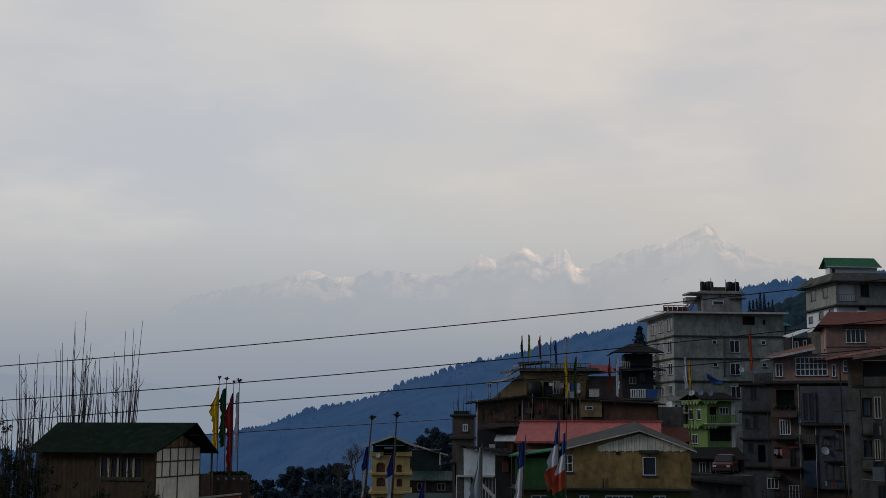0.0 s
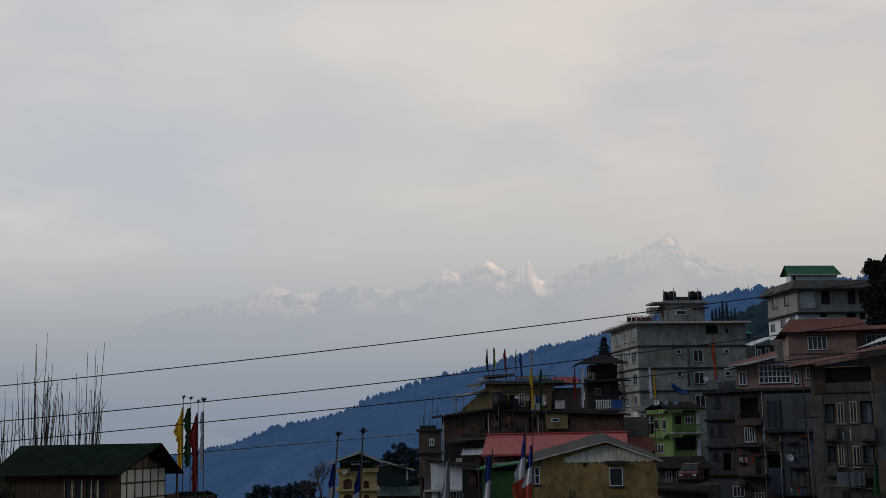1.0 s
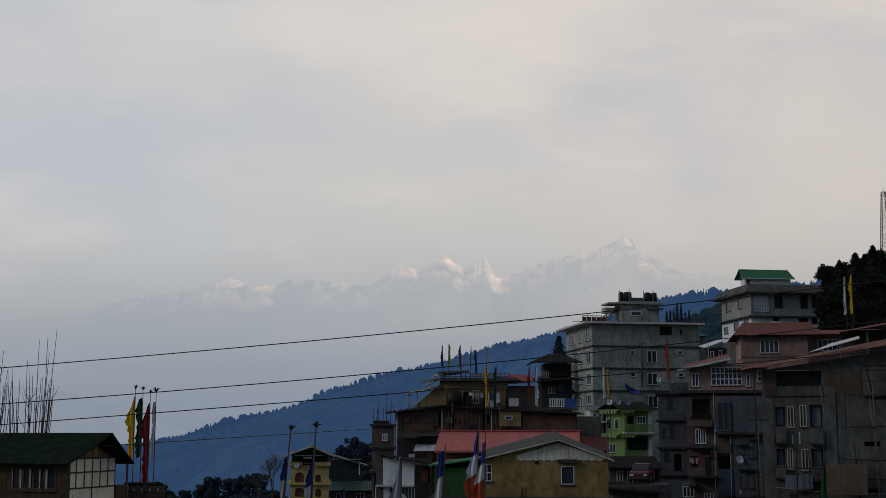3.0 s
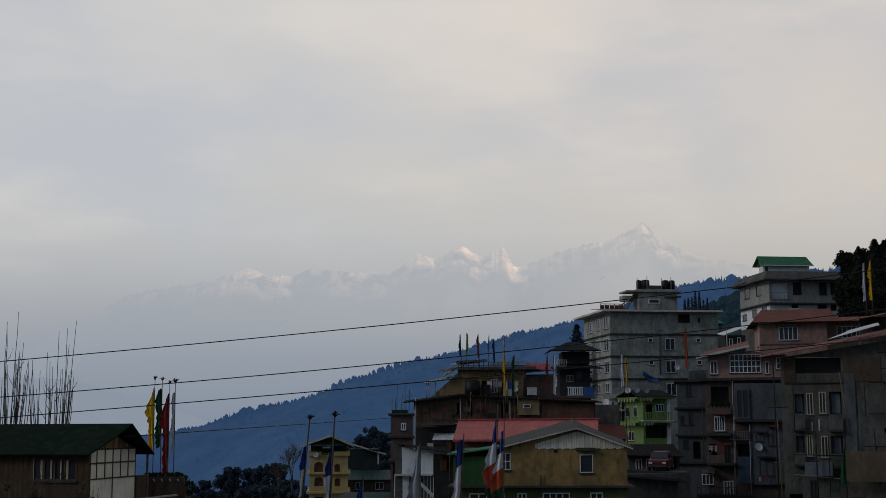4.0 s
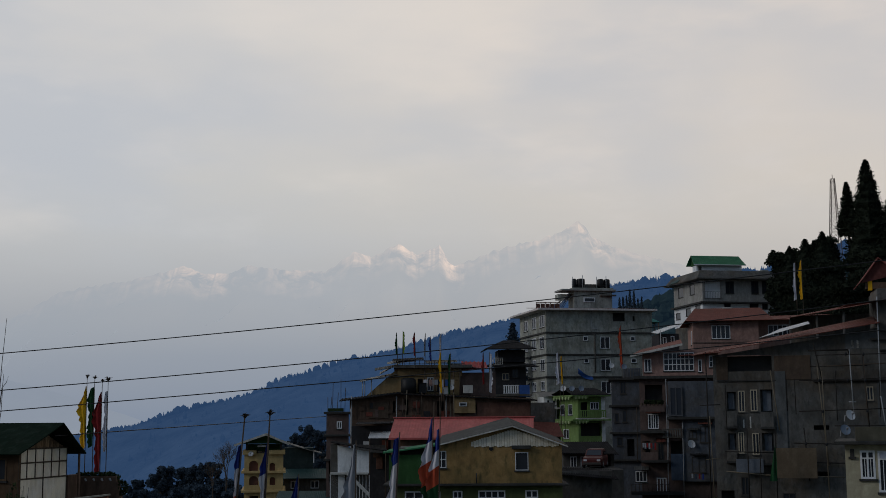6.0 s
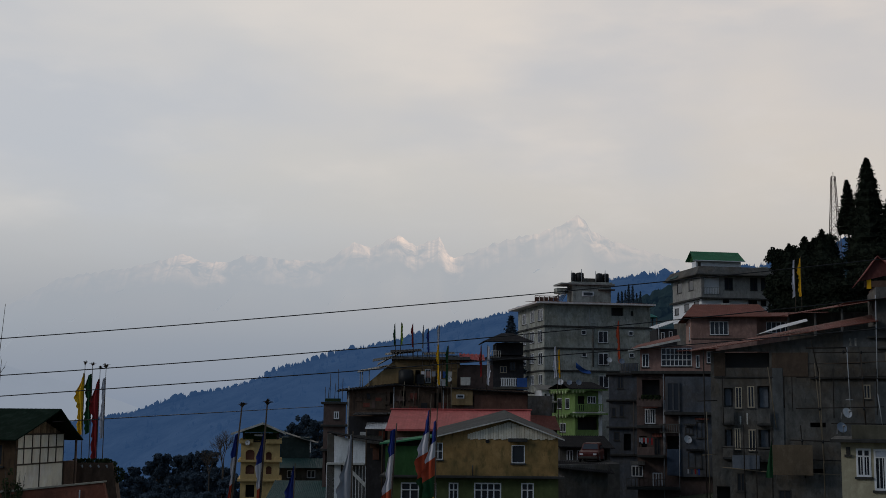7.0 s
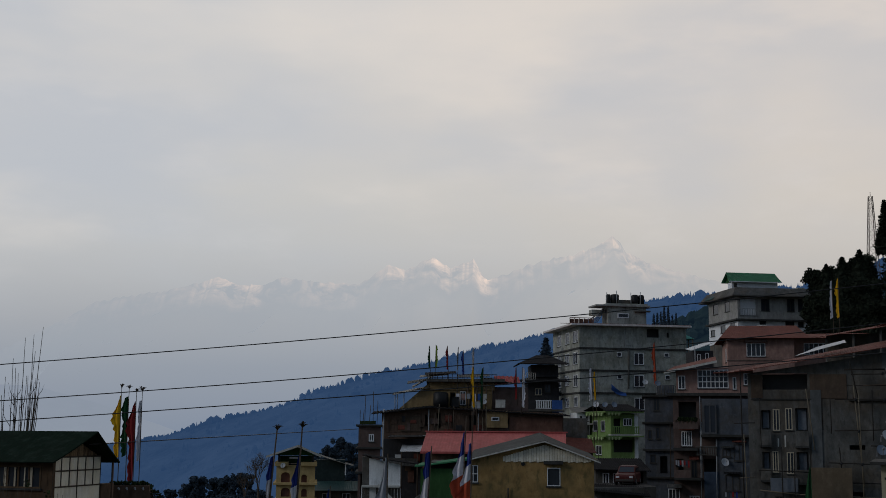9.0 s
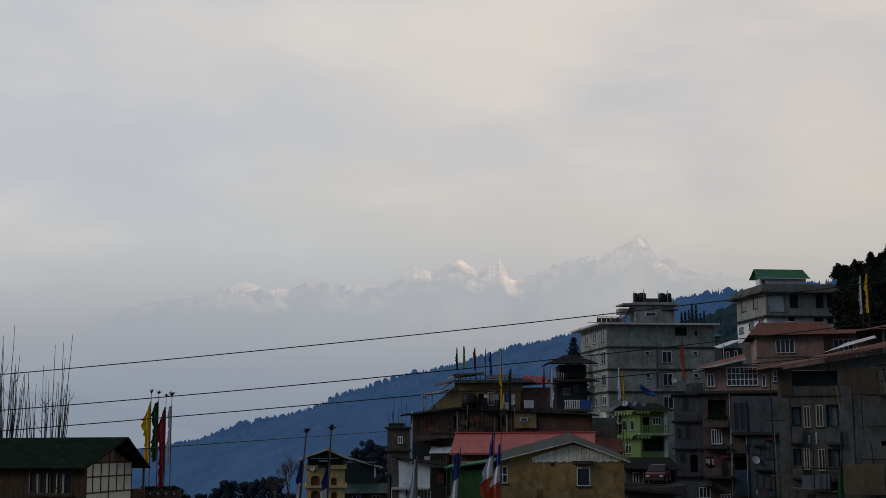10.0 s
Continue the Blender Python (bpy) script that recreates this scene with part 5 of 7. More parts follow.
sheet("red_canopy", h2, (6.11, -0.6, 2.74), (8.49, -0.6, 2.96), (8.49, 2.5, 3.66), (6.11, 2.5, 3.71), RED_CLOTH, 0.04, 6, 0.05, "orange-red cloth canopy")
dish("satellite_dish", -1.92, 117.7, 17.05, 0.28, 16, DISH, "pale satellite dish on a timber house roof")

for k, (a, b_, c, m) in enumerate(((1.93, 0.7, 0.9, TANK), (6.13, 0.9, 0.7, FASCIA), (0.53, 0.5, 1.1, PAINT_DARK), (3.87, 0.8, 0.6, PIPE))):
    bx = thing("crate", "household crate standing on a low tin roof", "crate", 0, 0, 0, 0, "roof clutter")
    bx.matrix_world = h2.matrix_world @ Matrix.Translation((a, -1.1, 0.59 - 0.05 * k))
    solid("body", bx, m, 0, b_, 0, 0.6, 0, c)
    solid("lid", bx, m, -0.03, b_ + 0.03, -0.03, 0.63, c, c + 0.06)
# loose tin sheets and boards over the terrace roof and walls
for k, (a, b_, c, d, m) in enumerate(((-1.1, 1.6, 3.35, 0.25, ROOF_GREY), (-0.6, 2.4, 3.62, 0.15, ROOF_DARK), (2.6, 5.6, 3.42, 0.1, ROOF_SLATE), (4.9, 7.9, 3.2, -0.3, ROOF_DARK), (-2.3, -0.5, 2.75, 0.3, ROOF_SLATE))):
    sheet("loose_sheet", h2, (a, -1.1 + 0.15 * k, c), (b_, -1.1 + 0.15 * k, c + d), (b_, 2.2, c + d + 0.35), (a, 2.2, c + 0.35), m, 0.03, 10, 0.012)
for k, a in enumerate((2.45, 3.45, 4.35, 5.2, 5.8)):
    bar("terrace_post", h2, WOOD_DARK if k % 2 else BAMBOO_DARK, (a, -0.6, 0.2), (a + 0.05, -0.6, T2 - 0.05), 0.06)
rnd = random.Random(77)
for k in range(26):
    a = rnd.uniform(0.2, 11.3)
    w_ = rnd.uniform(0.25, 0.9)
    z_ = rnd.uniform(1.5, 2.7)
    panel("patch_board", h, rnd.choice((WOOD_DARK, BRICK_BROWN, WOOD_RED, ROOF_RUST, PINK_DARK, DARK_BOARDS_SHADE)), a, a + w_, z_, z_ + rnd.uniform(0.3, 0.75), -0.1 - 0.004 * k, -0.04)
for k in range(9):
    a = rnd.uniform(3.6, 9.6)
    bar("prop", h, BAMBOO_DARK if k % 3 else BAMBOO, (a, -0.5 - 0.05 * k, 0.4), (a + rnd.uniform(-0.25, 0.25), -0.5 - 0.05 * k, rnd.uniform(2.6, 4.4)), 0.045)
panel("under_roof", h, ROOF_SLATE, 1.9, 5.6, 1.18, 1.26, -1.3, 0.0, "pale-edged low tin roof")
panel("roof_edge", h, FASCIA, 1.9, 5.6, 1.26, 1.32, -1.34, -1.28)
# washing on the terrace
wl = thing("washing_line", "line of hung washing on a house terrace", "washing line", 0, 0, 0)
wl.matrix_world = h2.matrix_world @ Matrix.Translation((0, -0.75, 0))
bar("line", wl, CABLE, (1.92, 0, 1.87), (5.7, 0, 1.77), 0.012, 4)
for k, m in enumerate((WHITE_CLOTH, PINK, GREY_CLOTH, WHITE_CLOTH, TARP, FASCIA)):
    a = 2.35 + k * 0.52
    solid("cloth", wl, m, a, a + 0.34, -0.02, 0.01, 1.12 + 0.12 * (k % 3), 1.87 - 0.02, "", 0)

# narrow concrete house with bars on its roof
h = thing("narrow_house", "narrow raw concrete house with bare column bars", "house", -11.16, 98, 7.54, 5.5)
L, T = 1.71, 7.13
shell(h, L, 6, -4, T, PINK_DARK, front=[(0.79, 1.18, 5.92, 6.48, 2, 1), (0.19, 0.86, 1.86, 3.57, 0, 0)])
for zz in (7.13, 5.41, 3.57):
    panel("ledge", h, SLAB, -0.2, L + 0.1, zz - 0.08, zz + 0.08, -0.25, 6)
panel("roof_green", h, LEAF, 0.1, L - 0.4, T + 0.1, T + 0.35, 0.1, 1.2, "potted greenery along the roof edge")
for k, a in enumerate((0.1, 0.45, 0.8, 1.1, 1.4, 0.3)):
    bar("column_bar", h, BAMBOO_DARK, (a, 0.3 + 0.5 * (k % 2), T), (a + 0.05 * (k % 3), 0.3, T + 1.2 + 0.35 * ((k * 3) % 5)), 0.025)
bar("pipe", h, PIPE, (L + 0.15, -0.1, -2), (L + 0.15, -0.1, T + 0.3), 0.05)

# ochre gabled house
h = thing("ochre_house", "ochre gabled house with a tin roof and green lower floor", "house", -4.55, 70, 8.77, 0)
U0, L, M = 2.57, 9.39, 1.74
T, AP, AU = 3.94, 4.87, 6.72
lo = [(0.86, 2.78, 0.01, 1.46, 4, 1), (3.46, 3.98, 0.02, 1.47, 2, 1), (4.83, 6.3, 0.03, 1.48, 4, 1), (7.38, 8.07, 0.05, 1.49, 2, 1)]
lo = [(a, b, c - 0.2, d, k, 1) for a, b, c, d, k, _ in lo]
shell(h, L, 9, -4, M, surface("olive_green_render", (0.10, 0.12, 0.045), 0.88, 0.4, (0.035, 0.04, 0.02), 0.4, 14, 0.2), front=lo)
for a, b, c, d, k, _ in lo:
    panel("transom", h, PAINT_WHITE, a + 0.05, b - 0.05, d - 0.42, d - 0.36, -0.03, 0.04)
panel("ledge", h, SLAB, -0.3, L + 0.3, M, M + 0.12, -0.5, 9)
f2 = Face((U0, 0), (L, 0))
up = [(6.86, 7.57, 2.54, 3.51, 1, 1), (2.6, 3.12, 2.7, 3.61, 2, 2)]
up = [(max(a - U0, 0.02), b - U0, *r) for a, b, *r in up]
wall(h, f2, M + 0.12, T, up, OCHRE)
for o in up:
    window(h, f2, *o, PAINT_WHITE, 0.04)
wall(h, Face((0, 0), (U0, 0)), M + 0.12, 3.42, [], GREEN_WALL)
wall(h, Face((L, 0), (L, 9)), M + 0.12, T, [], OCHRE, 0.22, "wall", 0.224)
panel("inner_room", h, ROOM_SHADE, 0.3, L - 0.3, M + 0.2, T - 0.2, 0.8, 8)
panel("window_hood", h, SLAB, 6.67, 7.71, 3.69, 3.88, -0.3, 0.0)
n = 34
ul, ur = 4.47, 9.25
for k in range(n):
    a = ul + (ur - ul) * k / n
    b = ul + (ur - ul) * (k + 1) / n - 0.012
    c = (a + b) / 2
    zt = T + (AP - 0.12 - T) * (1 - abs(c - AU) / (max(AU - ul, ur - AU) + 0.2))
    panel("gable_board", h, WOOD_PALE, a, b, T - 0.1 - 0.025 * ((k * 5) % 3), max(zt, T + 0.02), -0.05, -0.02)
gable_wall(h, [(2.72, T), (9.62, T), (AU, AP + 0.04)], 0.0, 0.2, OCHRE)
# no hole is cut: a black disc carries the vent's dark inside
bm = bmesh.new()
tube(bm, [(5.55, -0.03, 3.71), (5.55, 0.02, 3.71)], [0.11, 0.11], 14)
part("vent", bm, TANK, h, "black disc for the shade inside a round vent hole")
el, zel = 2.67, 3.98
sheet("roof_right", h, (9.71, -0.35, 3.86), (9.71, 9, 4.2), (AU, 9, AP + 0.55), (AU, -0.35, AP + 0.1), ROOF_SLATE, 0.04, 24, 0.012)
sheet("roof_left", h, (el, 9, zel + 0.35), (el, -0.35, zel), (AU, -0.35, AP + 0.1), (AU, 9, AP + 0.55), ROOF_SLATE, 0.04, 24, 0.012)
sheet("roof_lower", h, (-0.3, 6, 3.58), (-0.3, -0.35, 3.58), (el, -0.35, zel), (el, 6, zel), ROOF_GREEN, 0.05, 18, 0.03, "green painted lower roof")
for a, b in (((el, zel), (AU, AP + 0.1)), ((AU, AP + 0.1), (9.71, 3.86)), ((-0.3, 3.58), (el, zel))):
    bm = bmesh.new()
    hexa(bm, [(a[0], -0.41, a[1] - 0.09), (b[0], -0.41, b[1] - 0.09), (b[0], -0.36, b[1] - 0.09), (a[0], -0.36, a[1] - 0.09), (a[0], -0.41, a[1] - 0.02), (b[0], -0.41, b[1] - 0.02), (b[0], -0.36, b[1] - 0.02), (a[0], -0.36, a[1] - 0.02)])
    part("bargeboard", bm, FASCIA if a[0] >= el else ROOF_GREEN, h)
bar("stair_rail", h, SLAB, (4.75, -0.1, M + 0.12), (4.75, -0.1, 2.41), 0.04)

# house under the long red roof
h = thing("red_roof_shed", "low house under a long faded red tin roof", "house", -5.34, 84, 11.9, 0)
L = 9.48
shell(h, L - 0.6, 6, -4, 0.99, WOOD_DARK, front=[(1, 2, -1.5, -0.6, 2, 1)])
sheet("roof_front", h, (-0.1, -0.7, 1.03), (L - 0.2, -0.7, 1.03), (L, 2.6, 2.28), (0.1, 2.6, 2.28), ROOF_RED, 0.04, 46, 0.007, "faded red corrugated roof")
sheet("roof_back", h, (-0.1, 6.4, 1.03), (L - 0.2, 6.4, 1.03), (L, 2.6, 2.28), (0.1, 2.6, 2.28), ROOF_RED, 0.04, 40, 0.007)
panel("ridge_cap", h, ROOF_RED, 0, L + 0.1, 2.28 + 0.01, 2.32 + 0.05, 2.5, 2.7)
panel("fascia", h, ROOF_RED, -0.1, L - 0.2, 0.89, 1, -0.76, -0.72)

# tin roofs between the houses
h = thing("tin_lean_to", "lean-to of pale tin sheets on poles", "shed", -7.22, 88, 11.41, 0)
sheet("roof", h, (0.1, -0.5, 1.46), (1.54, -0.5, 1.46), (1.54, 1.6, 1.88), (0.1, 1.6, 1.88), TIN_PALE, 0.02, 10, 0.008)
panel("back_wall", h, DARK_BOARDS_SHADE, -1.22, 1.62, -4.14, 2.3, 1.8, 2.0)
for k, (a, z_, m) in enumerate(((-1.0, 0.5, BRICK_BROWN), (-0.4, 0.9, TIN_PALE), (0.3, 0.4, WOOD_DARK), (0.9, 0.85, ROOF_RUST), (-0.7, -0.2, ROOF_GREY), (0.5, -0.4, WOOD_RED))):
    panel("leaning_board", h, m, a, a + 0.45, z_ - 0.3, z_ + 0.25 + 0.06 * k, 1.6 + 0.02 * k, 1.64 + 0.02 * k)
sheet("lower_roof", h, (-0.9, -0.2, 0.55), (1.2, -0.2, 0.45), (1.2, 1.5, 0.95), (-0.9, 1.5, 1.0), ROOF_SLATE, 0.02, 9, 0.01)
sheet("upper_roof", h, (-0.89, 0.6, 2.41), (1.47, 0.6, 2.46), (1.47, 3, 2.58), (-0.89, 3, 2.57), ROOF_DARK, 0.03, 10, 0.01)
for a in (0.2, 1.3):
    bar("post", h, BAMBOO_DARK, (a, -0.3, -3), (a, -0.3, 1.46), 0.05)

# white shed
h = thing("white_shed", "whitewashed shed under a sloping tin roof", "shed", -6.78, 64, 9.78, 4)
L = 1.58
zt = 3.11
gable_wall(h, [(0.07, 1.66), (1.61, 1.66), (1.61, 2.72), (0.05, 3.05)], 0.0, 0.15, WHITE_WALL, "wall")
panel("side_wall", h, CONCRETE_DARK, -0.3, 0.1, -4, zt, 0.1, 3)
panel("ledge", h, FASCIA, -0.3, L, 1.61, 1.72, -0.3, 0.1)
panel("lower_wall", h, WHITE_WALL, -0.32, 0.41, -4, 1.61, 0.1, 0.25)
panel("lower_wall", h, CONCRETE_DARK, 0.41, L, -4, 1.61, 0.4, 0.55)
for k in range(9):
    bar("window_bar", h, PAINT_WHITE, (0.35 + k * 0.16, 0.2, -1.0), (0.35 + k * 0.16, 0.2, 1.55), 0.015, 4)
bm = bmesh.new()
hexa(bm, [(0.52, -0.4, 1.61), (1.65, -0.4, 0.5), (1.65, -0.3, 0.5), (0.52, -0.3, 1.61), (0.52, -0.4, 1.83), (1.65, -0.4, 0.72), (1.65, -0.3, 0.72), (0.52, -0.3, 1.83)])
part("stair_string", bm, FASCIA, h)
sheet("roof", h, (-0.27, 3, 3.23), (-0.27, -0.5, 3.23), (2.51, -0.5, 2.79), (2.51, 3, 2.79), ROOF_DARK, 0.03, 16, 0.01)

# pale yellow house with arches
h = thing("yellow_house", "pale yellow house with arched windows under a green roof", "house", -19.2, 108, 6.09, 8.5)
L = 3.25
T = 5.3
shell(h, L, 7, -3, T, YELLOW, front=[(0.4, 1.14, 3.84, 4.69, 0, 0), (0.42, 1.16, 2.67, 3.42, 0, 0), (2.1, 2.57, 3.84, 4.5, 0, 0), (2.12, 2.59, 2.66, 3.32, 0, 0), (0.46, 1.19, 0.75, 1.77, 0, 0)], lid=True)
for o in ((0.4, 1.14, 3.84, 4.69), (0.42, 1.16, 2.67, 3.42), (2.1, 2.57, 3.84, 4.5), (2.12, 2.59, 2.66, 3.32)):
    bm = bmesh.new()
    c, r = (o[0] + o[1]) / 2, (o[1] - o[0]) / 2
    pts = [(c + r * math.cos(math.pi * k / 10), o[3] - r * 0.8 + r * 0.8 * math.sin(math.pi * k / 10)) for k in range(11)]
    for (x0, z0), (x1, z1) in zip(pts, pts[1:]):
        hexa(bm, [(x0, -0.02, z0), (x1, -0.02, z1), (x1, 0.2, z1), (x0, 0.2, z0), (x0, -0.02, o[3] + 0.03), (x1, -0.02, o[3] + 0.03), (x1, 0.2, o[3] + 0.03), (x0, 0.2, o[3] + 0.03)])
    part("arch", bm, YELLOW, h)
    panel("shutter", h, surface("red_brown_shutter", (0.13, 0.05, 0.03), 0.7), o[0], o[1], o[2], o[3] - 0.03, 0.12, 0.17)
for zz in (3.65, 2.06):
    panel("cornice", h, YELLOW, -0.25, L + 0.2, zz, zz + 0.2, -0.3, 7)
for a, b in ((-0.15, 1.0), (L - 1.2, L + 0.15)):
    panel("capital", h, YELLOW, a, b, T - 0.1, T + 0.25, -0.25, 6)
for a in (0.1, L - 0.3):
    panel("corner_post", h, PAINT_DARK, a, a + 0.2, T + 0.2, 6.11, 0.2, 0.4)
panel("loft", h, GREEN_WALL, 0.2, L - 0.1, T + 0.1, 6.01, 2.0, 5)
panel("sign_board", h, FASCIA, 1.07, 1.92, 5.83, 5.97, -0.25, -0.2)
ap, au = 6.92, 1.76
sheet("roof_left", h, (-0.85, 7, 6.02), (-0.85, -0.8, 6.02), (au, -0.8, ap), (au, 7, ap), ROOF_TEAL, 0.04, 16, 0.010)
sheet("roof_right", h, (3.73, -0.8, 6.08), (3.73, 7, 6.08), (au, 7, ap), (au, -0.8, ap), ROOF_TEAL, 0.04, 16, 0.010)
gable_wall(h, [(-0.5, 6.11), (3.3, 6.11), (au, ap - 0.1)], 0.1, 0.3, GREEN_WALL)
for a, b in (((-0.85, 6.02), (au, ap)), ((au, ap), (3.73, 6.08))):
    bm = bmesh.new()
    hexa(bm, [(a[0], -0.86, a[1] - 0.12), (b[0], -0.86, b[1] - 0.12), (b[0], -0.82, b[1] - 0.12), (a[0], -0.82, a[1] - 0.12), (a[0], -0.86, a[1] + 0.06), (b[0], -0.86, b[1] + 0.06), (b[0], -0.82, b[1] + 0.06), (a[0], -0.82, a[1] + 0.06)])
    part("bargeboard", bm, FASCIA, h)
p = h.matrix_world @ Vector((0.56, -0.4, 5.26))
dish("satellite_dish", p.x, p.y, p.z, 0.22, -10, DISH, "small white satellite dish on a house front")

# teal-roofed houses
h = thing("teal_house", "low house with dark teal tin roofs", "house", -17.03, 116, 5.53, 7)
L = 3.93
shell(h, L, 7, -3, 3.41, CONCRETE_DARK, front=[(0.62, 1.37, 2.51, 3.21, 2, 1), (2.4, 3.16, 2.51, 3.21, 2, 1)])
sheet("roof_front", h, (-0.6, -0.8, 3.45), (L + 0.4, -0.8, 3.45), (L + 0.4, 3.5, 4.15), (-0.2, 3.5, 4.15), ROOF_TEAL, 0.04, 30, 0.010)
panel("upper_room", h, TEAL_WALL, -0.1, 2.62, 3.97, 6.06, 4.0, 8)
sheet("upper_roof", h, (0.24, 8, 6.5), (0.24, 3, 6.5), (3.4, 3, 5.57), (3.4, 8, 5.57), ROOF_GREY, 0.04, 14, 0.012)
panel("porch_post", h, PAINT_WHITE, 2.62, 2.72, 4.68, 5.72, 3.3, 3.4)
h = thing("teal_shed", "shed with a broad dark teal tin roof", "shed", -14.77, 96, 6.78, 3)
L = 4.11
panel("wall", h, CONCRETE_DARK, 0.1, L - 0.1, -3, 0.87, 0.3, 0.5)
sheet("roof", h, (-0.3, -0.6, 0.83), (L, -0.6, 0.91), (L, 3.2, 1.95), (0, 3.2, 1.95), ROOF_TEAL, 0.04, 30, 0.010)

# dim sheds below the lime house
h = thing("rust_shed", "dark open shed with a rusted tin roof", "shed", 7.31, 104, 9.03, 4)
L = 4.11
shell(h, L, 5, -3, 2.33, CONCRETE_DARK, front=[(0.56, 1.08, 1.07, 2.05, 2, 1), (1.39, 1.86, 1.07, 2.05, 2, 1), (2.29, 3.84, -0.01, 2.14, 0, 0)])
sheet("roof", h, (-0.8, -1.0, 2.4), (L + 0.2, -1.0, 2.26), (L + 0.2, 4, 3.15), (-0.8, 4, 3.16), ROOF_DARK, 0.06, 26, 0.03)
h = thing("low_shed", "low dark shed with a tin roof", "shed", 5.22, 82, 10.08, 2)
L = 3.96
panel("wall", h, CONCRETE_DARK, 0.4, L - 0.3, -3, 0.7, 0.3, 0.5)
sheet("roof", h, (0, -0.5, 0.56), (L, -0.5, 0.2), (L, 2.2, 0.69), (0, 2.2, 0.91), ROOF_DARK, 0.05, 26, 0.03)

# cream house below the scaffold
h = thing("cream_house", "cream house with white barred windows and a stained parapet", "house", 13.21, 46, 11.39, -17)
L, T = 2.56, 1.68
shell(h, L, 6, -3, T, CREAM, front=[(0.5, 1, 0.48, 1.47, 2, 1), (1.09, 2.16, 0.02, 1.46, 3, 1), (0.17, 0.31, 1.25, 1.52, 1, 1, PAINT_DARK)])
for o, k in (((0.5, 1, 0.48, 1.47), 5), ((1.09, 2.16, 0.02, 1.46), 9)):
    zt = o[3] - (o[3] - o[2]) * (0.3 if k == 5 else 0.22)
    for i in range(k):
        s = o[0] + (o[1] - o[0]) * (i + 0.5) / k
        solid("window_bar", h, PAINT_WHITE, s - 0.012, s + 0.012, -0.03, -0.006, o[2] + 0.03, zt, "", 0)
    solid("transom", h, PAINT_WHITE, o[0] + 0.03, o[1] - 0.03, -0.034, -0.002, zt, zt + 0.05)
    if k == 9:
        panel("top_light", h, surface("frosted_pane", (0.42, 0.46, 0.55), 0.4), o[0] + 0.08, o[1] - 0.08, zt + 0.05, o[3] - 0.07, -0.045, -0.035, "pale frosted top light")
panel("eave_slab", h, SLAB, -0.35, L + 0.5, T, T + 0.12, -0.6, 6)
panel("parapet", h, surface("mossy_cream_parapet", (0.092, 0.085, 0.062), 0.9, 0.5, (0.05, 0.045, 0.03), 0.9, 12, 0.3), 0.38, L + 0.06, T + 0.12, 2.3, -0.3, -0.15, "stained cream parapet")
panel("side_parapet", h, MATS["mossy_cream_parapet"], L - 0.09, L + 0.06, T + 0.12, 2.28, -0.146, 5.5, "stained cream parapet")
hs = thing("stair_head", "brown stair tower with a tan painted top", "house", 0, 0, 0)
hs.matrix_world = h.matrix_world.copy()
panel("wall", hs, BRICK_BROWN, 3.5, 6.5, -3, 2.96, 1.5, 4.5)
panel("slab", hs, SLAB, 3.1, 6.7, 2.96, 3.1, 1.2, 4.7)
panel("tan_wall", hs, surface("dull_tan_paint", (0.125, 0.088, 0.045), 0.9, 0.5, (0.05, 0.04, 0.025), 0.5, 14, 0.2), 3.25, 6.5, 3.1, 3.72, 1.45, 4.5, "tan painted upper wall")
panel("opening", hs, GREEN_WALL, 3.62, 5.2, 3.2, 3.66, 1.41, 1.45, "dark green panel")
bar("pipe", hs, PIPE, (3.44, 1.4, -1), (3.44, 1.4, 2.9), 0.03)
dish("satellite_dish", 13.33, 45.6, 14.09, 0.19, 25, DISH, "white satellite dish on a roof parapet")
dish("satellite_dish", 12.96, 45, 13.58, 0.19, 15, DISH_DARK, "blue-grey satellite dish beside a parapet")
dish("satellite_dish", 15.47, 45.6, 13.97, 0.19, 10, DISH_DARK, "blue-grey satellite dish behind a parapet")

# timber hut
h = thing("hut", "brown plank hut with whitewashed gable and dark tin roof", "hut", -18.47, 52, 10.38, -11)
UL, WD = -5.65, 3.94
T = 2.43
fr = Face((UL, 0), (0, 0))
A = (-2.63, -0.51, 1.32, 2.24,)
wall(h, fr, -3, T, [(A[0] - UL, A[1] - UL, A[2], A[3])], HUT_WALL)
window(h, fr, A[0] - UL, A[1] - UL, A[2], A[3], 4, 1, surface("worn_wood_frame", (0.10, 0.06, 0.03), 0.8), 0.07)
for k, (a, b) in enumerate(((0.01, 0.05), (0.19, 0.24), (0.26, 0.285), (0.41, 0.45), (0.63, 0.655), (0.76, 0.81), (0.965, 0.995))):
    s0, s1 = A[0] + (A[1] - A[0]) * a, A[0] + (A[1] - A[0]) * b
    panel("curtain", h, surface("pale_curtain", (0.52, 0.45, 0.34), 0.9), s0, s1, A[2] + 0.05, A[3] - 0.04, -0.012 + 0.002 * k, 0.0)
for k in range(24):
    a = UL + (0 - UL) * k / 24
    if not (A[0] - 0.1 < a < A[1] + 0.05):
        solid("batten", h, HUT_WALL, a, a + 0.022, -0.010, 0.0, -3, T)
ge = Face((0, 0), (0, WD))
ge.n = Vector((1, 0, 0))
gz = 2.59
bm = bmesh.new()
block(bm, -0.15, 0.0, 0.224, WD, -3, gz)
part("gable_wall", bm, HUT_PANEL, h, "whitewashed panel wall")
apz, apw = 3.12, WD * 0.5
bm = bmesh.new()
v = [bm.verts.new(p) for p in ((-0.05, 0.1, gz), (-0.05, WD - 0.1, gz), (-0.05, apw, apz + 0.15), (-0.2, 0.1, gz), (-0.2, WD - 0.1, gz), (-0.2, apw, apz + 0.15))]
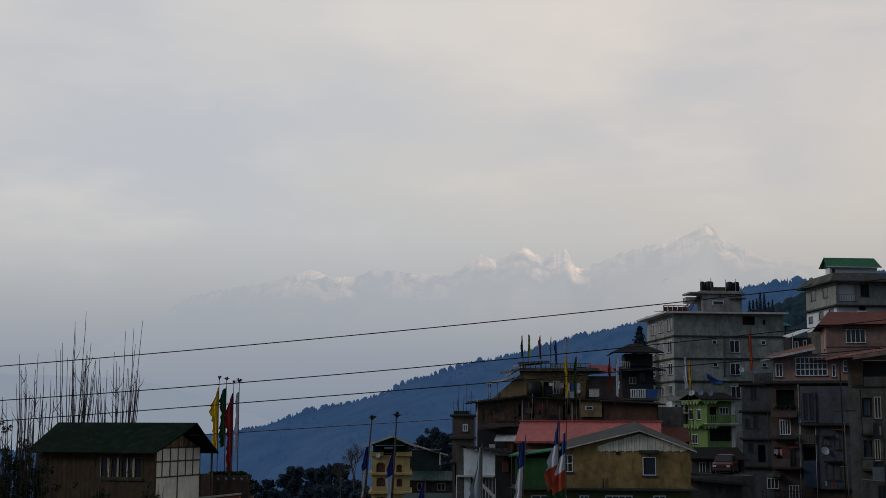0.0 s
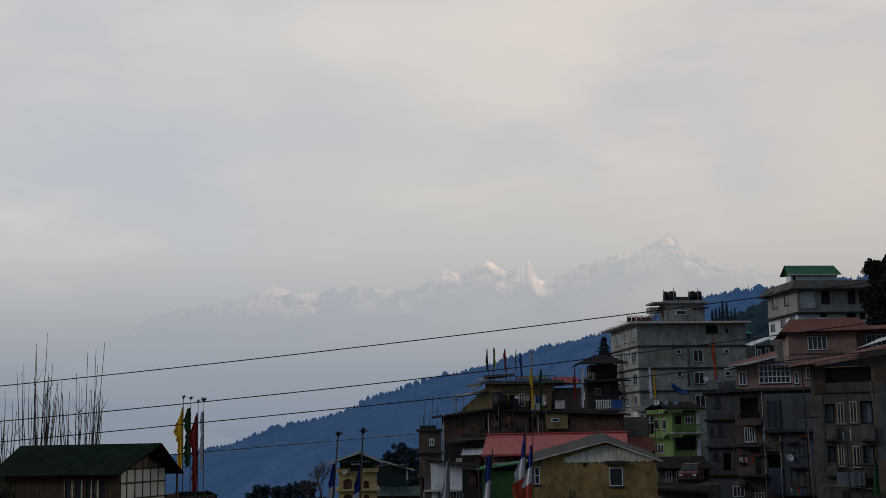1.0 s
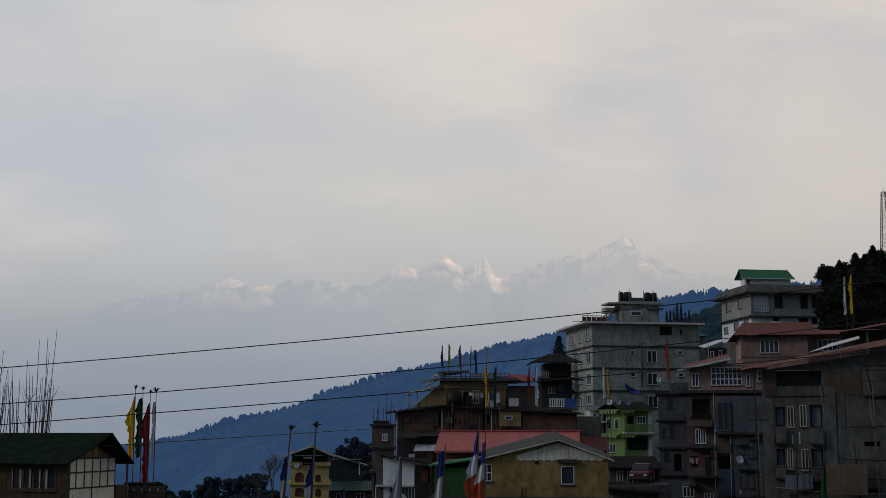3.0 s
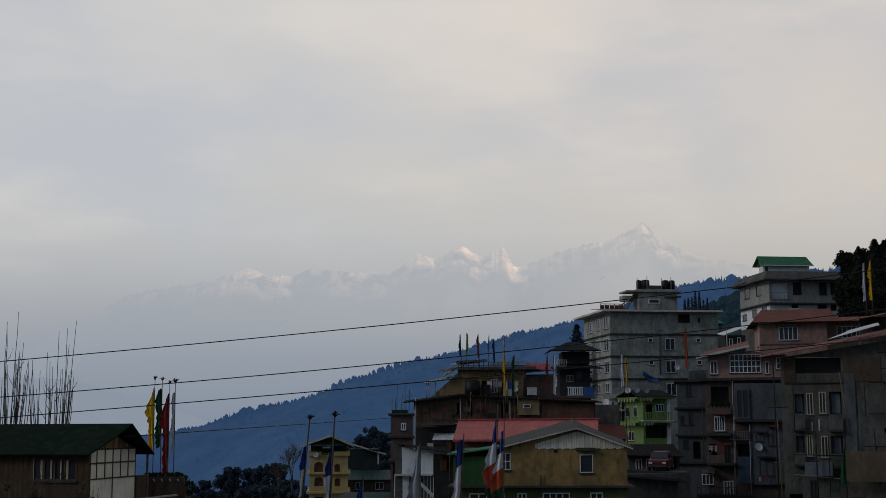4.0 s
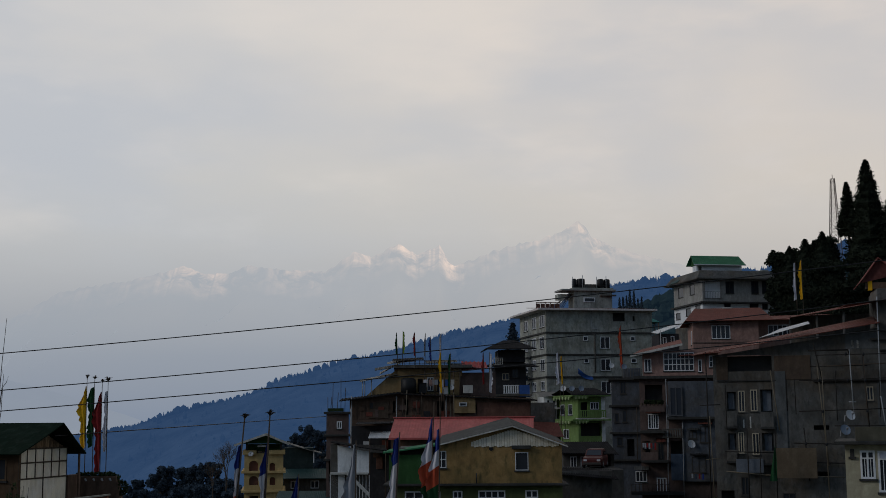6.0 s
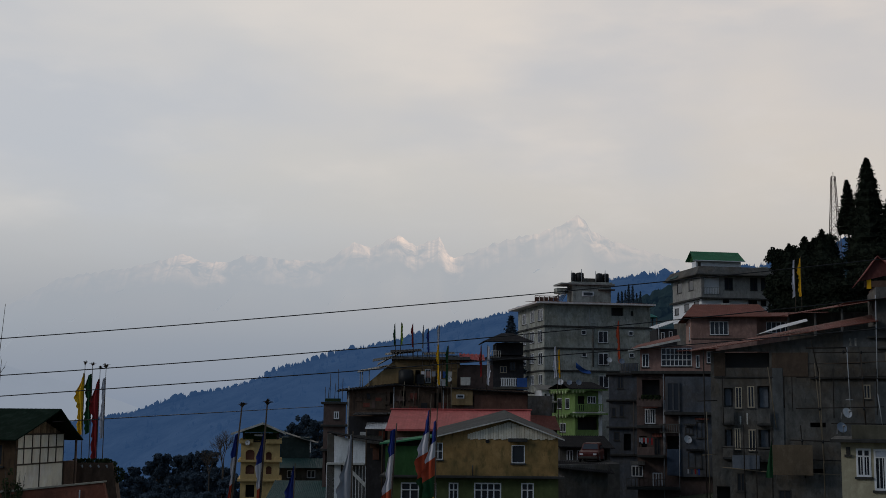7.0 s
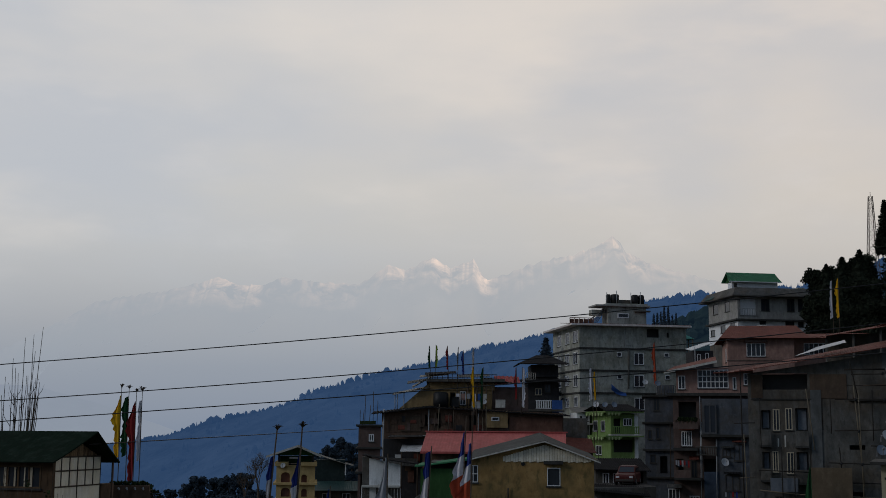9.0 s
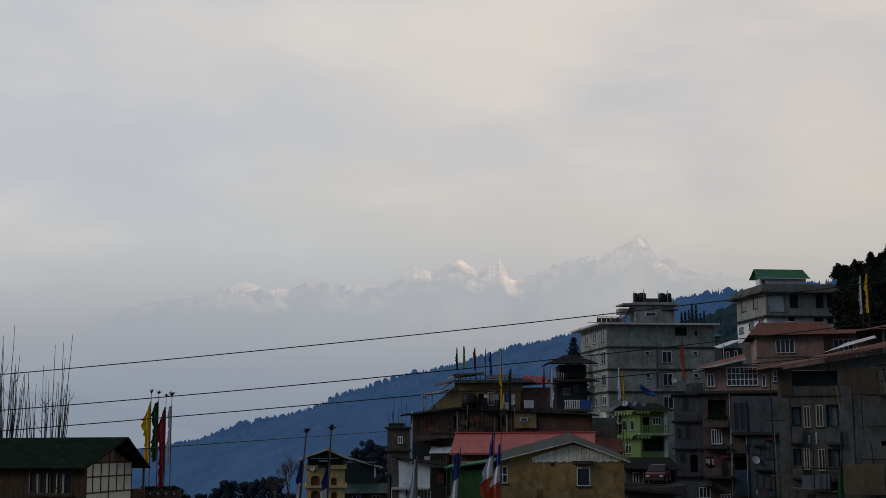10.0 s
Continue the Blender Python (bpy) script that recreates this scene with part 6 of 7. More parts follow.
for f in ((0, 1, 2), (5, 4, 3), (0, 3, 4, 1), (1, 4, 5, 2), (2, 5, 3, 0)):
    bm.faces.new([v[i] for i in f])
part("gable_backing", bm, WOOD_DARK, h, "brown boarded gable")
GABLE_WOOD = surface("bleached_brown_boards", (0.27, 0.185, 0.110), 0.9, 0.5, (0.07, 0.045, 0.03), 0.8, 16, 0.4, vary=0.55)
for k in range(20):
    s0, s1 = 0.3 + (WD - 0.6) * k / 20, 0.3 + (WD - 0.6) * (k + 1) / 20 - 0.02
    top = gz + (apz + 0.13 - gz) * (1 - abs((s0 + s1) / 2 - apw) / (apw - 0.1))
    solid("gable_board", h, GABLE_WOOD, -0.046, -0.022, s0, s1, gz + 0.035, max(top, gz + 0.06))
for k in range(7):
    s = WD * k / 6
    solid("batten", h, BAMBOO_DARK, 0.0, 0.03, max(s - 0.03, 0), min(s + 0.03, WD), -3 if k in (0, 3, 6) else 1.37, gz)
for zz in (2.59, 2.02, 1.37):
    solid("batten", h, BAMBOO_DARK, 0.003, 0.035, 0, WD, zz - 0.03, zz + 0.03)
ov = 0.9
rz = 3.46
ru0 = -6.09
sheet("roof_front", h, (-6.01, -0.5, T - 0.02), (ov * 0.35, -0.5, T - 0.02), (ov, apw, rz + 0.2), (ru0, apw, rz + 0.2), HUT_ROOF, 0.05, 34, 0.002, "dark tin roof")
sheet("roof_back", h, (-6.01, WD + 0.75, T - 0.1), (ov * 0.6, WD + 0.75, T - 0.1), (ov, apw, rz + 0.2), (ru0, apw, rz + 0.2), HUT_ROOF, 0.05, 34, 0.002, "dark tin roof")
wall(h, Face((-0.2, WD), (UL, WD)), -3, T - 0.2, [], HUT_WALL)
wall(h, Face((UL, WD), (UL, 0)), -3, T - 0.2, [], HUT_WALL, 0.22, "wall", 0.224)
bar("porch_post", h, WOOD_DARK, (0.3, WD + 0.55, -3), (0.3, WD + 0.55, T - 0.1), 0.05)
solid("porch_wall", h, WOOD_DARK, -0.2, 0.1, WD, WD + 1.1, -3, 1.39, "brown boarded porch wall")


def parked_car(x, y, z, yaw, paint, label):
    """A small hatchback: body, cabin, screens, lamps, wheels."""
    h = thing("car", label, "car", x, y, z, yaw)
    def loft(name, secs, mat, lab=""):
        bm = bmesh.new()
        rings = [[bm.verts.new(p) for p in sec] for sec in secs]
        for r0, r1 in zip(rings, rings[1:]):
            for k in range(len(r0)):
                bm.faces.new((r0[k], r0[(k + 1) % len(r0)], r1[(k + 1) % len(r0)], r1[k]))
        bm.faces.new(rings[0][::-1])
        bm.faces.new(rings[-1])
        bmesh.ops.recalc_face_normals(bm, faces=bm.faces[:])
        return part(name, bm, mat, h, lab, False)
    def sec(yy, wd, z0, z1, k=0.9):
        return [(-wd, yy, z0), (-wd, yy, z1 - 0.12), (-wd * k, yy, z1), (wd * k, yy, z1), (wd, yy, z1 - 0.12), (wd, yy, z0)]
    loft("body", [sec(-1.75, 0.66, 0.28, 0.66), sec(-1.6, 0.76, 0.22, 0.8), sec(-0.7, 0.8, 0.2, 0.92), sec(1.5, 0.8, 0.2, 0.95), sec(1.75, 0.74, 0.28, 0.85)], paint)
    loft("cabin", [sec(-0.75, 0.72, 0.9, 0.94), sec(-0.2, 0.66, 0.9, 1.42, 0.85), sec(1.1, 0.66, 0.9, 1.46, 0.85), sec(1.6, 0.7, 0.9, 1.0)], paint)
    bm = bmesh.new()
    hexa(bm, [(-0.6, -0.74, 0.97), (0.6, -0.74, 0.97), (0.6, -0.70, 0.97), (-0.6, -0.70, 0.97), (-0.52, -0.28, 1.37), (0.52, -0.28, 1.37), (0.52, -0.24, 1.37), (-0.52, -0.24, 1.37)])
    part("windscreen", bm, GLASS, h)
    for s in (-1, 1):
        bm = bmesh.new()
        block(bm, s * 0.52 - 0.13, s * 0.52 + 0.13, -1.77, -1.70, 0.55, 0.68)
        part("headlight", bm, DISH, h, "pale headlight")
        solid("side_window", h, GLASS, min(s * 0.69, s * 0.72), max(s * 0.69, s * 0.72), -0.1, 1.1, 0.98, 1.3, "", 0)
        for yy in (-1.1, 1.15):
            bm = bmesh.new()
            tube(bm, [(s * 0.62, yy, 0.28), (s * 0.80, yy, 0.28)], [0.28, 0.28], 16)
            wh = part("tyre", bm, TANK, h, "", True)
            bm = bmesh.new()
            tube(bm, [(s * 0.79, yy, 0.28), (s * 0.82, yy, 0.28)], [0.16, 0.15], 12)
            part("rim", bm, STEEL, wh)
    solid("bumper", h, PAINT_DARK, -0.72, 0.72, -1.8, -1.7, 0.28, 0.45)
    return h


parked_car(9.58, 101, 10.3, -14, surface("dull_red_car_paint", (0.07, 0.011, 0.009), 0.5, 0.2, (0.035, 0.01, 0.008), 0.1, 20, 0.05), "small dull red car parked before a shed")
solid("yard_slab", None, SLAB, 7.1, 11.3, 97, 105, 4, 10.29)
tagged(bpy.data.objects["yard_slab"], "dark concrete yard slab before a shed", "yard", "", "structure")

# ---- trees ----


def leaves(name, lumps, count, size, mat, parent, seed, droop=0.0):
    """A crown of many small leaf clumps scattered through uneven lumps (x, y, z, rx, rz)."""
    rnd = np.random.RandomState(seed)
    vs, fs = [], []
    total = sum(l[3] * l[4] for l in lumps)
    for x, y, z, rx, rz in lumps:
        n = max(30, int(count * rx * rz / total))
        d = rnd.normal(size=(n, 3))
        d /= np.linalg.norm(d, axis=1)[:, None]
        r = rnd.uniform(0.45, 1.08, n) ** 0.6
        p = d * r[:, None] * np.array((rx, rx, rz)) + np.array((x, y, z))
        a, b = rnd.normal(size=(n, 3)), rnd.normal(size=(n, 3))
        a /= np.linalg.norm(a, axis=1)[:, None]
        b -= a * (a * b).sum(1)[:, None]
        b /= np.linalg.norm(b, axis=1)[:, None]
        s = size * rnd.uniform(0.5, 1.5, n)[:, None]
        q = len(vs)
        for k in range(n):
            c, u_, v_ = p[k], a[k] * s[k], b[k] * s[k]
            vs += [c - u_ * 0.6, c + v_ * 0.45, c + u_ * 0.7, c - v_ * 0.5]
            fs.append((q, q + 1, q + 2, q + 3))
            q += 4
    return raw(name, vs, fs, mat, parent)


def broad_tree(x, y, z_top, r, height, seed, label, mat, lumps=7, count=1500, size=0.4, drop=1.7, lump=1.0):
    rnd = random.Random(seed)
    z0 = min(z_top - height, ground_z(x, y) - 0.3)
    h = thing("tree", label, "tree", x, y, z0, 0, "trees")
    H = z_top - z0
    bm = bmesh.new()
    top = Vector((0, 0, H - r * 0.9))
    tube(bm, [(0, 0, 0), (0.1, 0, H * 0.4), top], [r * 0.13, r * 0.1, r * 0.05], 7)
    part("trunk", bm, BARK, h, "", True)
    ls = []
    for k in range(lumps):
        a = rnd.uniform(0, 6.28)
        d = r * rnd.uniform(0.1, 0.8)
        zz = H - r * rnd.uniform(0.45, drop)
        ls.append((d * math.cos(a), d * math.sin(a), zz, lump * r * rnd.uniform(0.26, 0.52), lump * r * rnd.uniform(0.24, 0.46)))
    for l in ls[:5]:
        bm = bmesh.new()
        tube(bm, [(0, 0, l[2] - r * 0.9), Vector(l[:3]) * 0.6 + Vector((0, 0, (l[2] - r * 0.4) * 0.4)), l[:3]], [r * 0.05, r * 0.035, r * 0.015], 5)
        part("limb", bm, BARK, h)
    leaves("crown", ls, count, size, mat, h, seed)
    # the shaded inner foliage that closes the crown
    bm = bmesh.new()
    for x0, y0, z0_, rx, rz in ls:
        ball = bmesh.ops.create_icosphere(bm, subdivisions=2, radius=1.0)
        for v in ball["verts"]:
            k = 0.68 + 0.4 * noise.noise(v.co * 2.3 + Vector((x0, y0, z0_)))
            v.co = Vector((x0 + v.co.x * rx * k, y0 + v.co.y * rx * k, z0_ + v.co.z * rz * k))
    part("inner_foliage", bm, mat, h)
    return h


def conifer(x, y, z_top, height, r, seed, label, mat=None, count=2600, size=0.45):
    """A tall dense conifer: a trunk with drooping tufted boughs in a ragged cone."""
    rnd = np.random.RandomState(seed)
    z0 = z_top - height
    h = thing("conifer", label, "tree", x, y, z0, 0, "conifers")
    bm = bmesh.new()
    tube(bm, [(0, 0, min(0, ground_z(x, y) - z0)), (0, 0, height * 0.5), (0, 0, height * 0.98)], [r * 0.12, r * 0.08, 0.03], 7)
    part("trunk", bm, BARK, h, "", True)
    vs, fs = [], []
    boughs = max(40, count // 5)
    per = 5
    for k in range(boughs):
        t = (k + rnd.uniform(0, 1)) / boughs
        zz = height * (0.04 + 0.95 * t)
        reach = r * (1 - t) ** 0.74 * rnd.uniform(0.74, 1.06) + r * 0.02
        leaf = size * (1.1 - 0.65 * t)
        if t < 0.12:
            reach *= 0.75
        a = rnd.uniform(0, 6.28)
        for j in range(per):
            s = rnd.uniform(0.1, 1.0)
            c = np.array((math.cos(a) * reach * s, math.sin(a) * reach * s, zz + reach * s * 0.30 - reach * s * s * 0.45)) + rnd.normal(size=3) * leaf * 0.5
            u_ = np.array((math.cos(a), math.sin(a), 0.5)) * leaf * rnd.uniform(0.5, 1.2) + rnd.normal(size=3) * leaf * 0.3
            v_ = rnd.normal(size=3) * leaf * 0.4
            q = len(vs)
            vs += [c - u_ * 0.5, c + v_, c + u_ * 0.8, c - v_]
            fs.append((q, q + 1, q + 2, q + 3))
    raw("crown", vs, fs, mat or CONIFER, h)
    # dense inner boughs round the trunk
    vs, fs, rings, seg = [], [], 26, 14
    for i in range(rings + 1):
        t = i / rings
        for k in range(seg):
            q = r * (1 - t) ** 0.74 * (0.70 + 0.16 * (i % 2)) * rnd.uniform(0.82, 1.18) * (0.8 if t < 0.1 else 1)
            vs.append((q * math.cos(k * 2 * math.pi / seg), q * math.sin(k * 2 * math.pi / seg), height * (0.04 + 0.93 * t) - q * 0.12))
    for i in range(rings):
        for k in range(seg):
            fs.append((i * seg + k, i * seg + (k + 1) % seg, (i + 1) * seg + (k + 1) % seg, (i + 1) * seg + k))
    raw("bough_mass", vs, fs, mat or CONIFER, h)
    return h


leaves("greenery", [(0.15 + k * 0.33, 0, 0.34, 0.2, 0.2) for k in range(5)], 700, 0.1, LEAF, LEDGE_PLANTS, 3)
DC = "tall dark conifer standing above the houses"
conifer(62.84, 200, 54.79, 20, 5.0, 11, DC, None, 16000, 0.36)
conifer(68.33, 195, 57.2, 25, 8.0, 12, DC, None, 22000, 0.38)
conifer(74.57, 201, 60.77, 27, 7.4, 19, DC, None, 18000, 0.38)
conifer(61.19, 205, 52.04, 9, 2.0, 13, DC, None, 7000, 0.34)
conifer(76.56, 198, 64.14, 32, 9.0, 14, DC, None, 20000, 0.38)
conifer(43.25, 172, 37.14, 10, 3.4, 16, DC, None, 8000, 0.28)
conifer(46.43, 176, 38.71, 11, 3.9, 17, DC, None, 9500, 0.28)
conifer(48.28, 174, 39.46, 12, 3.6, 18, DC, None, 9500, 0.28)
conifer(69.69, 210, 50.85, 16, 4.2, 15, DC, None, 9000, 0.38)
BT = "dark leafy tree on the slope"
for k, (x, y, zt, r) in enumerate(((45.26, 180, 38.21, 3.2), (48.52, 184, 39.42, 3.4), (49.22, 178, 39.72, 2.8), (46.31, 172, 36.36, 4.2), (41.88, 170, 33.8, 2.6), (46.17, 168, 34.93, 3.0), (41.73, 165, 32.48, 3.2), (51.52, 165, 33.96, 3.0), (43.46, 158, 30.98, 3.4), (45.42, 155, 31.08, 2.8), (55.88, 176, 38.31, 3.4), (56.82, 172, 38.7, 4.4), (60.01, 170, 39.18, 4.4), (51.32, 160, 34.8, 3.6), (37.51, 150, 28.44, 2.6), (39.95, 148, 27.59, 2.8), (42.68, 146, 27.73, 2.8), (65.75, 175, 40.72, 5.0))):
    broad_tree(x, y, zt, r, r * 3.2, 40 + k, BT, CONIFER, 40, 9000, 0.24, 1.7, 0.78)
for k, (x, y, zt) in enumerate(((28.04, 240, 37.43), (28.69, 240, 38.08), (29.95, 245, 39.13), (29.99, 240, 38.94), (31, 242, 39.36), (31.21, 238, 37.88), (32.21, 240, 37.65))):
    conifer(x, y, zt - 0.6 - 0.4 * (k % 3), 6, 0.62, 70 + k, "small dark conifer behind a rooftop", LEAF_HAZED, 1100, 0.24)
conifer(5.58, 172, 27.11, 9, 2.3, 90, "dark conifer behind a timber house", LEAF_HAZED, 3600, 0.36)
MT = "leafy tree tinted with painted haze on the valley slope"
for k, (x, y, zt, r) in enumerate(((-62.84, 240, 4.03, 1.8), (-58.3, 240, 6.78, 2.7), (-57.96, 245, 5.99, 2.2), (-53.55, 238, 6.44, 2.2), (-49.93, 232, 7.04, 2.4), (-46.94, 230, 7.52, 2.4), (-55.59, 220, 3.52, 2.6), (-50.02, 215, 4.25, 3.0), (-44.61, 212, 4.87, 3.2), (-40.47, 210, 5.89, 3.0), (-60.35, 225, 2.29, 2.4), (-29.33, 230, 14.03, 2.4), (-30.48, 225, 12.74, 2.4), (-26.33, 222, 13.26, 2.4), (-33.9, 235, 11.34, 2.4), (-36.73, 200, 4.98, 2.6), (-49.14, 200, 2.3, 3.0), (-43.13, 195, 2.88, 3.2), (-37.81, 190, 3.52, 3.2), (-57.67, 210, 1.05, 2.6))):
    broad_tree(x, y, zt, r, r * 3, 120 + k, MT, LEAF_HAZED, 80, 11000, 0.2, 3.6, 0.62)


def bare_tree(x, y, z, seed, shoots, spread, tall, label, leafy=0, r=0.028, cat="shrub", twigs=2):
    """Many thin upright shoots from one stool, each with side twigs."""
    rnd = random.Random(seed)
    h = thing("bare_shrub", label, cat, x, y, z, 0, "bare shrubs")
    tips = []
    for k in range(shoots):
        a = rnd.uniform(-1, 1)
        L = tall * (rnd.uniform(0.9, 1.04) if k % 10 == 3 else rnd.uniform(0.5, 0.84))
        b = Vector((a * spread * 0.75, rnd.uniform(-0.4, 0.4), 0))
        pts, p = [], b.copy()
        foot_z = min(-0.1, ground_z(x, y) - z - 0.2)
        lean = a * 0.12 + rnd.uniform(-0.08, 0.08)
        for i in range(8):
            pts.append(p.copy())
            p = p + Vector((lean * L / 7 * (1 - i * 0.09) + rnd.uniform(-0.007, 0.007) * L, rnd.uniform(-0.02, 0.02), L / 7))
        bm = bmesh.new()
        tube(bm, [Vector((b.x * 0.4, b.y * 0.4, foot_z))] + pts, [r * 1.3] + [r * (1.15 - 0.11 * i) for i in range(8)], 5)
        for i in range(rnd.randint(0, twigs)):
            j = rnd.randint(2, 6)
            s = rnd.choice((-1, 1))
            l = rnd.uniform(0.2, 0.9) * tall * 0.16
            q = pts[j]
            tube(bm, [q, q + Vector((s * l * 0.35, 0, l * 0.5)), q + Vector((s * l * 0.5, 0, l))], [r * 0.55, r * 0.45, r * 0.25], 4)
            tips.append(q + Vector((s * l * 0.4, 0, l * 0.7)))
        tips += pts[1:5]
        part("shoot", bm, BARK, h)
    if leafy:
        rnd.shuffle(tips)
        tagged(leaves("leaf_clump", [(*t, 0.12, 0.14) for t in tips[:leafy]], leafy * 22, 0.06, LEAF, h, seed), kind="stuff")
    return h


BS = "leafless shrub of long upright shoots behind a hut"
bare_tree(-25.51, 60, 11.79, 1, 28, 1.0, 7.4, BS, twigs=1)
bare_tree(-23.23, 60, 11.81, 2, 28, 0.9, 7.3, BS, twigs=1)
bare_tree(-26.91, 59, 11.55, 3, 22, 0.9, 6.3, BS)
bare_tree(-22.38, 47, 10.66, 4, 34, 1.0, 4.2, "scrubby half-bare bush beside a hut", 90, 0.024, "shrub", 6)
bare_tree(-23.13, 46, 10.72, 5, 32, 0.9, 4.0, "scrubby half-bare bush beside a hut", 90, 0.024, "shrub", 6)
bare_tree(-22.4, 48.5, 10.56, 15, 22, 0.8, 3.6, "scrubby half-bare bush beside a hut", 90, 0.024, "shrub", 6)
bare_tree(-23.67, 48.5, 10.33, 16, 24, 1.2, 2.6, "scrubby half-bare bush beside a hut", 90, 0.024, "shrub", 6)
bare_tree(-19.34, 47, 10.49, 6, 40, 2.3, 2.3, "dry weeds against a hut wall", 30, 0.015, "shrub", 5)
bare_tree(-16.87, 47.5, 10.48, 7, 12, 0.6, 1.6, "dry weeds against a hut wall", 26, 0.014, "shrub", 4)


def bare_crown_tree(x, y, z, height, seed, label):
    """A leafless tree that forks again and again into fine twigs."""
    rnd = random.Random(seed)
    h = thing("bare_tree", label, "tree", x, y, z, 0, "trees")
    def grow(bm, p, d, l, r, depth):
        q = p + d * l
        tube(bm, [p, q], [r, r * 0.7], 4 if depth > 1 else 6)
        if depth > 5:
            return
        for k in range(3 if depth < 5 else 2):
            nd = (d + Vector((rnd.uniform(-0.75, 0.75), rnd.uniform(-0.75, 0.75), rnd.uniform(-0.15, 0.5)))).normalized()
            grow(bm, q if k else p + d * l * 0.75, nd, l * rnd.uniform(0.62, 0.82), r * 0.62, depth + 1)
    for k in range(3):
        bm = bmesh.new()
        grow(bm, Vector((0, 0, height * 0.12)), Vector((rnd.uniform(-0.35, 0.35), rnd.uniform(-0.3, 0.3), 1)).normalized(), height * 0.24, height * 0.012, 1)
        part("limb", bm, BARK, h)
    bm = bmesh.new()
    tube(bm, [(0, 0, min(0, ground_z(x, y) - z)), (0, 0, height * 0.16)], [height * 0.022, height * 0.016], 7)
    part("trunk", bm, BARK, h)
    return h


bare_crown_tree(-39.26, 205, 3.41, 9.0, 8, "bare winter tree on the valley slope")
bare_crown_tree(-42.04, 208, 2.7, 6.0, 9, "bare winter tree on the valley slope")
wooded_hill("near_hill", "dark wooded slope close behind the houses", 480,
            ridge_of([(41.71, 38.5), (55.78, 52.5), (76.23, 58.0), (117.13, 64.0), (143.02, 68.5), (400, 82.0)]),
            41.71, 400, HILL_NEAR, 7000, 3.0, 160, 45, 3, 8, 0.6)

# ---- flags ----


def flag_pole(x, y, z, height, bands, width, side=-1, lean=0.0, seed=0, label="", pole_r=0.03, tuft=0.0, wave=0.12, group="prayer flag poles", rooted=True):
    """A pole that carries one tall narrow cloth along it. bands: (cloth, top share, bottom share of the height)."""
    rnd = random.Random(seed)
    h = thing("prayer_flag_pole", label, "flag pole", x, y, z, 0, group)
    bm = bmesh.new()
    root = min(0, ground_z(x, y) - z - 0.4) if rooted else 0
    tube(bm, [(lean * root, 0, root), (lean * height * 0.5, 0, height * 0.5), (lean * height, 0, height)], [pole_r, pole_r * 0.9, pole_r * 0.6], 7)
    part("pole", bm, BAMBOO_DARK, h, "", True)
    zs = [b[1] for b in bands] + [bands[-1][2]]
    z1, z0 = zs[0] * height, zs[-1] * height
    ph = rnd.uniform(0, 6)
    def cloth_at(s, t):
        zz = z1 + (z0 - z1) * t
        wd = width * (0.35 + 0.65 * min(1, t * 3.5)) * (1 - 0.25 * t * t) * (0.9 + 0.2 * math.sin(t * 11 + ph)) * (1 + 0.1 * s * math.sin(t * 43 + ph) + 0.07 * s * math.sin(t * 71 + 2 * ph))
        fold = wave * s * math.sin(t * 9 + ph + s * 2.5)
        return Vector((lean * zz + side * (0.02 + wd * s * (0.85 + 0.15 * math.sin(t * 7 + ph))) , fold + 0.05 * math.sin(s * 9 + t * 4), zz - s * wd * 0.55))
    for mat, ta, tb in bands:
        a, b = (z1 - ta * height) / max(z1 - z0, 1e-6), (z1 - tb * height) / max(z1 - z0, 1e-6)
        vs, fs = [], []
        nr, nc = max(6, int(72 * (b - a))), 6
        for i in range(nr + 1):
            for j in range(nc + 1):
                vs.append(cloth_at(j / nc, a + (b - a) * i / nr))
        for i in range(nr):
            for j in range(nc):
                q = i * (nc + 1) + j
                fs.append((q, q + 1, q + nc + 2, q + nc + 1))
        raw("cloth", vs, fs, mat, h, True)
    if tuft:
        bm = bmesh.new()
        for k in range(15):
            a = rnd.uniform(0, 6.28)
            l = tuft * rnd.uniform(0.6, 1.1)
            e = rnd.uniform(0.1, 1.3)
            p = Vector((lean * height, 0, height))
            tube(bm, [p - Vector((0, 0, tuft * 0.3)), p + Vector((math.cos(a) * l * 0.5 * math.cos(e), math.sin(a) * l * 0.5, l * 0.6 * math.sin(e))), p + Vector((math.cos(a) * l * math.cos(e), math.sin(a) * l, l * 0.7 * math.sin(e)))], [tuft * 0.09, tuft * 0.08, tuft * 0.02], 4)
        part("tuft", bm, BAMBOO_DARK, h, "dry leafy tuft at the pole top")
    return h


# four tall flags behind the hut
for k, (p, top, bands, w_, tf) in enumerate((
        ((-17.57, 58, 11.1), 4.99, [(YELLOW_CLOTH, 0.92, 0.36)], 0.38, 0.22),
        ((-17.22, 58, 11.1), 4.96, [(GREEN_CLOTH, 0.92, 0.38)], 0.38, 0.19),
        ((-16.87, 58, 11.11), 4.8, [(RED_CLOTH, 0.90, 0.14)], 0.40, 0.17),
        ((-16.6, 58, 11.11), 4.85, [(WHITE_CLOTH, 0.90, 0.34)], 0.22, 0.24))):
    flag_pole(*p, top, bands, w_, -1, 0.0, k, "tall pole with one long narrow prayer flag", 0.022, tf, 0.07)
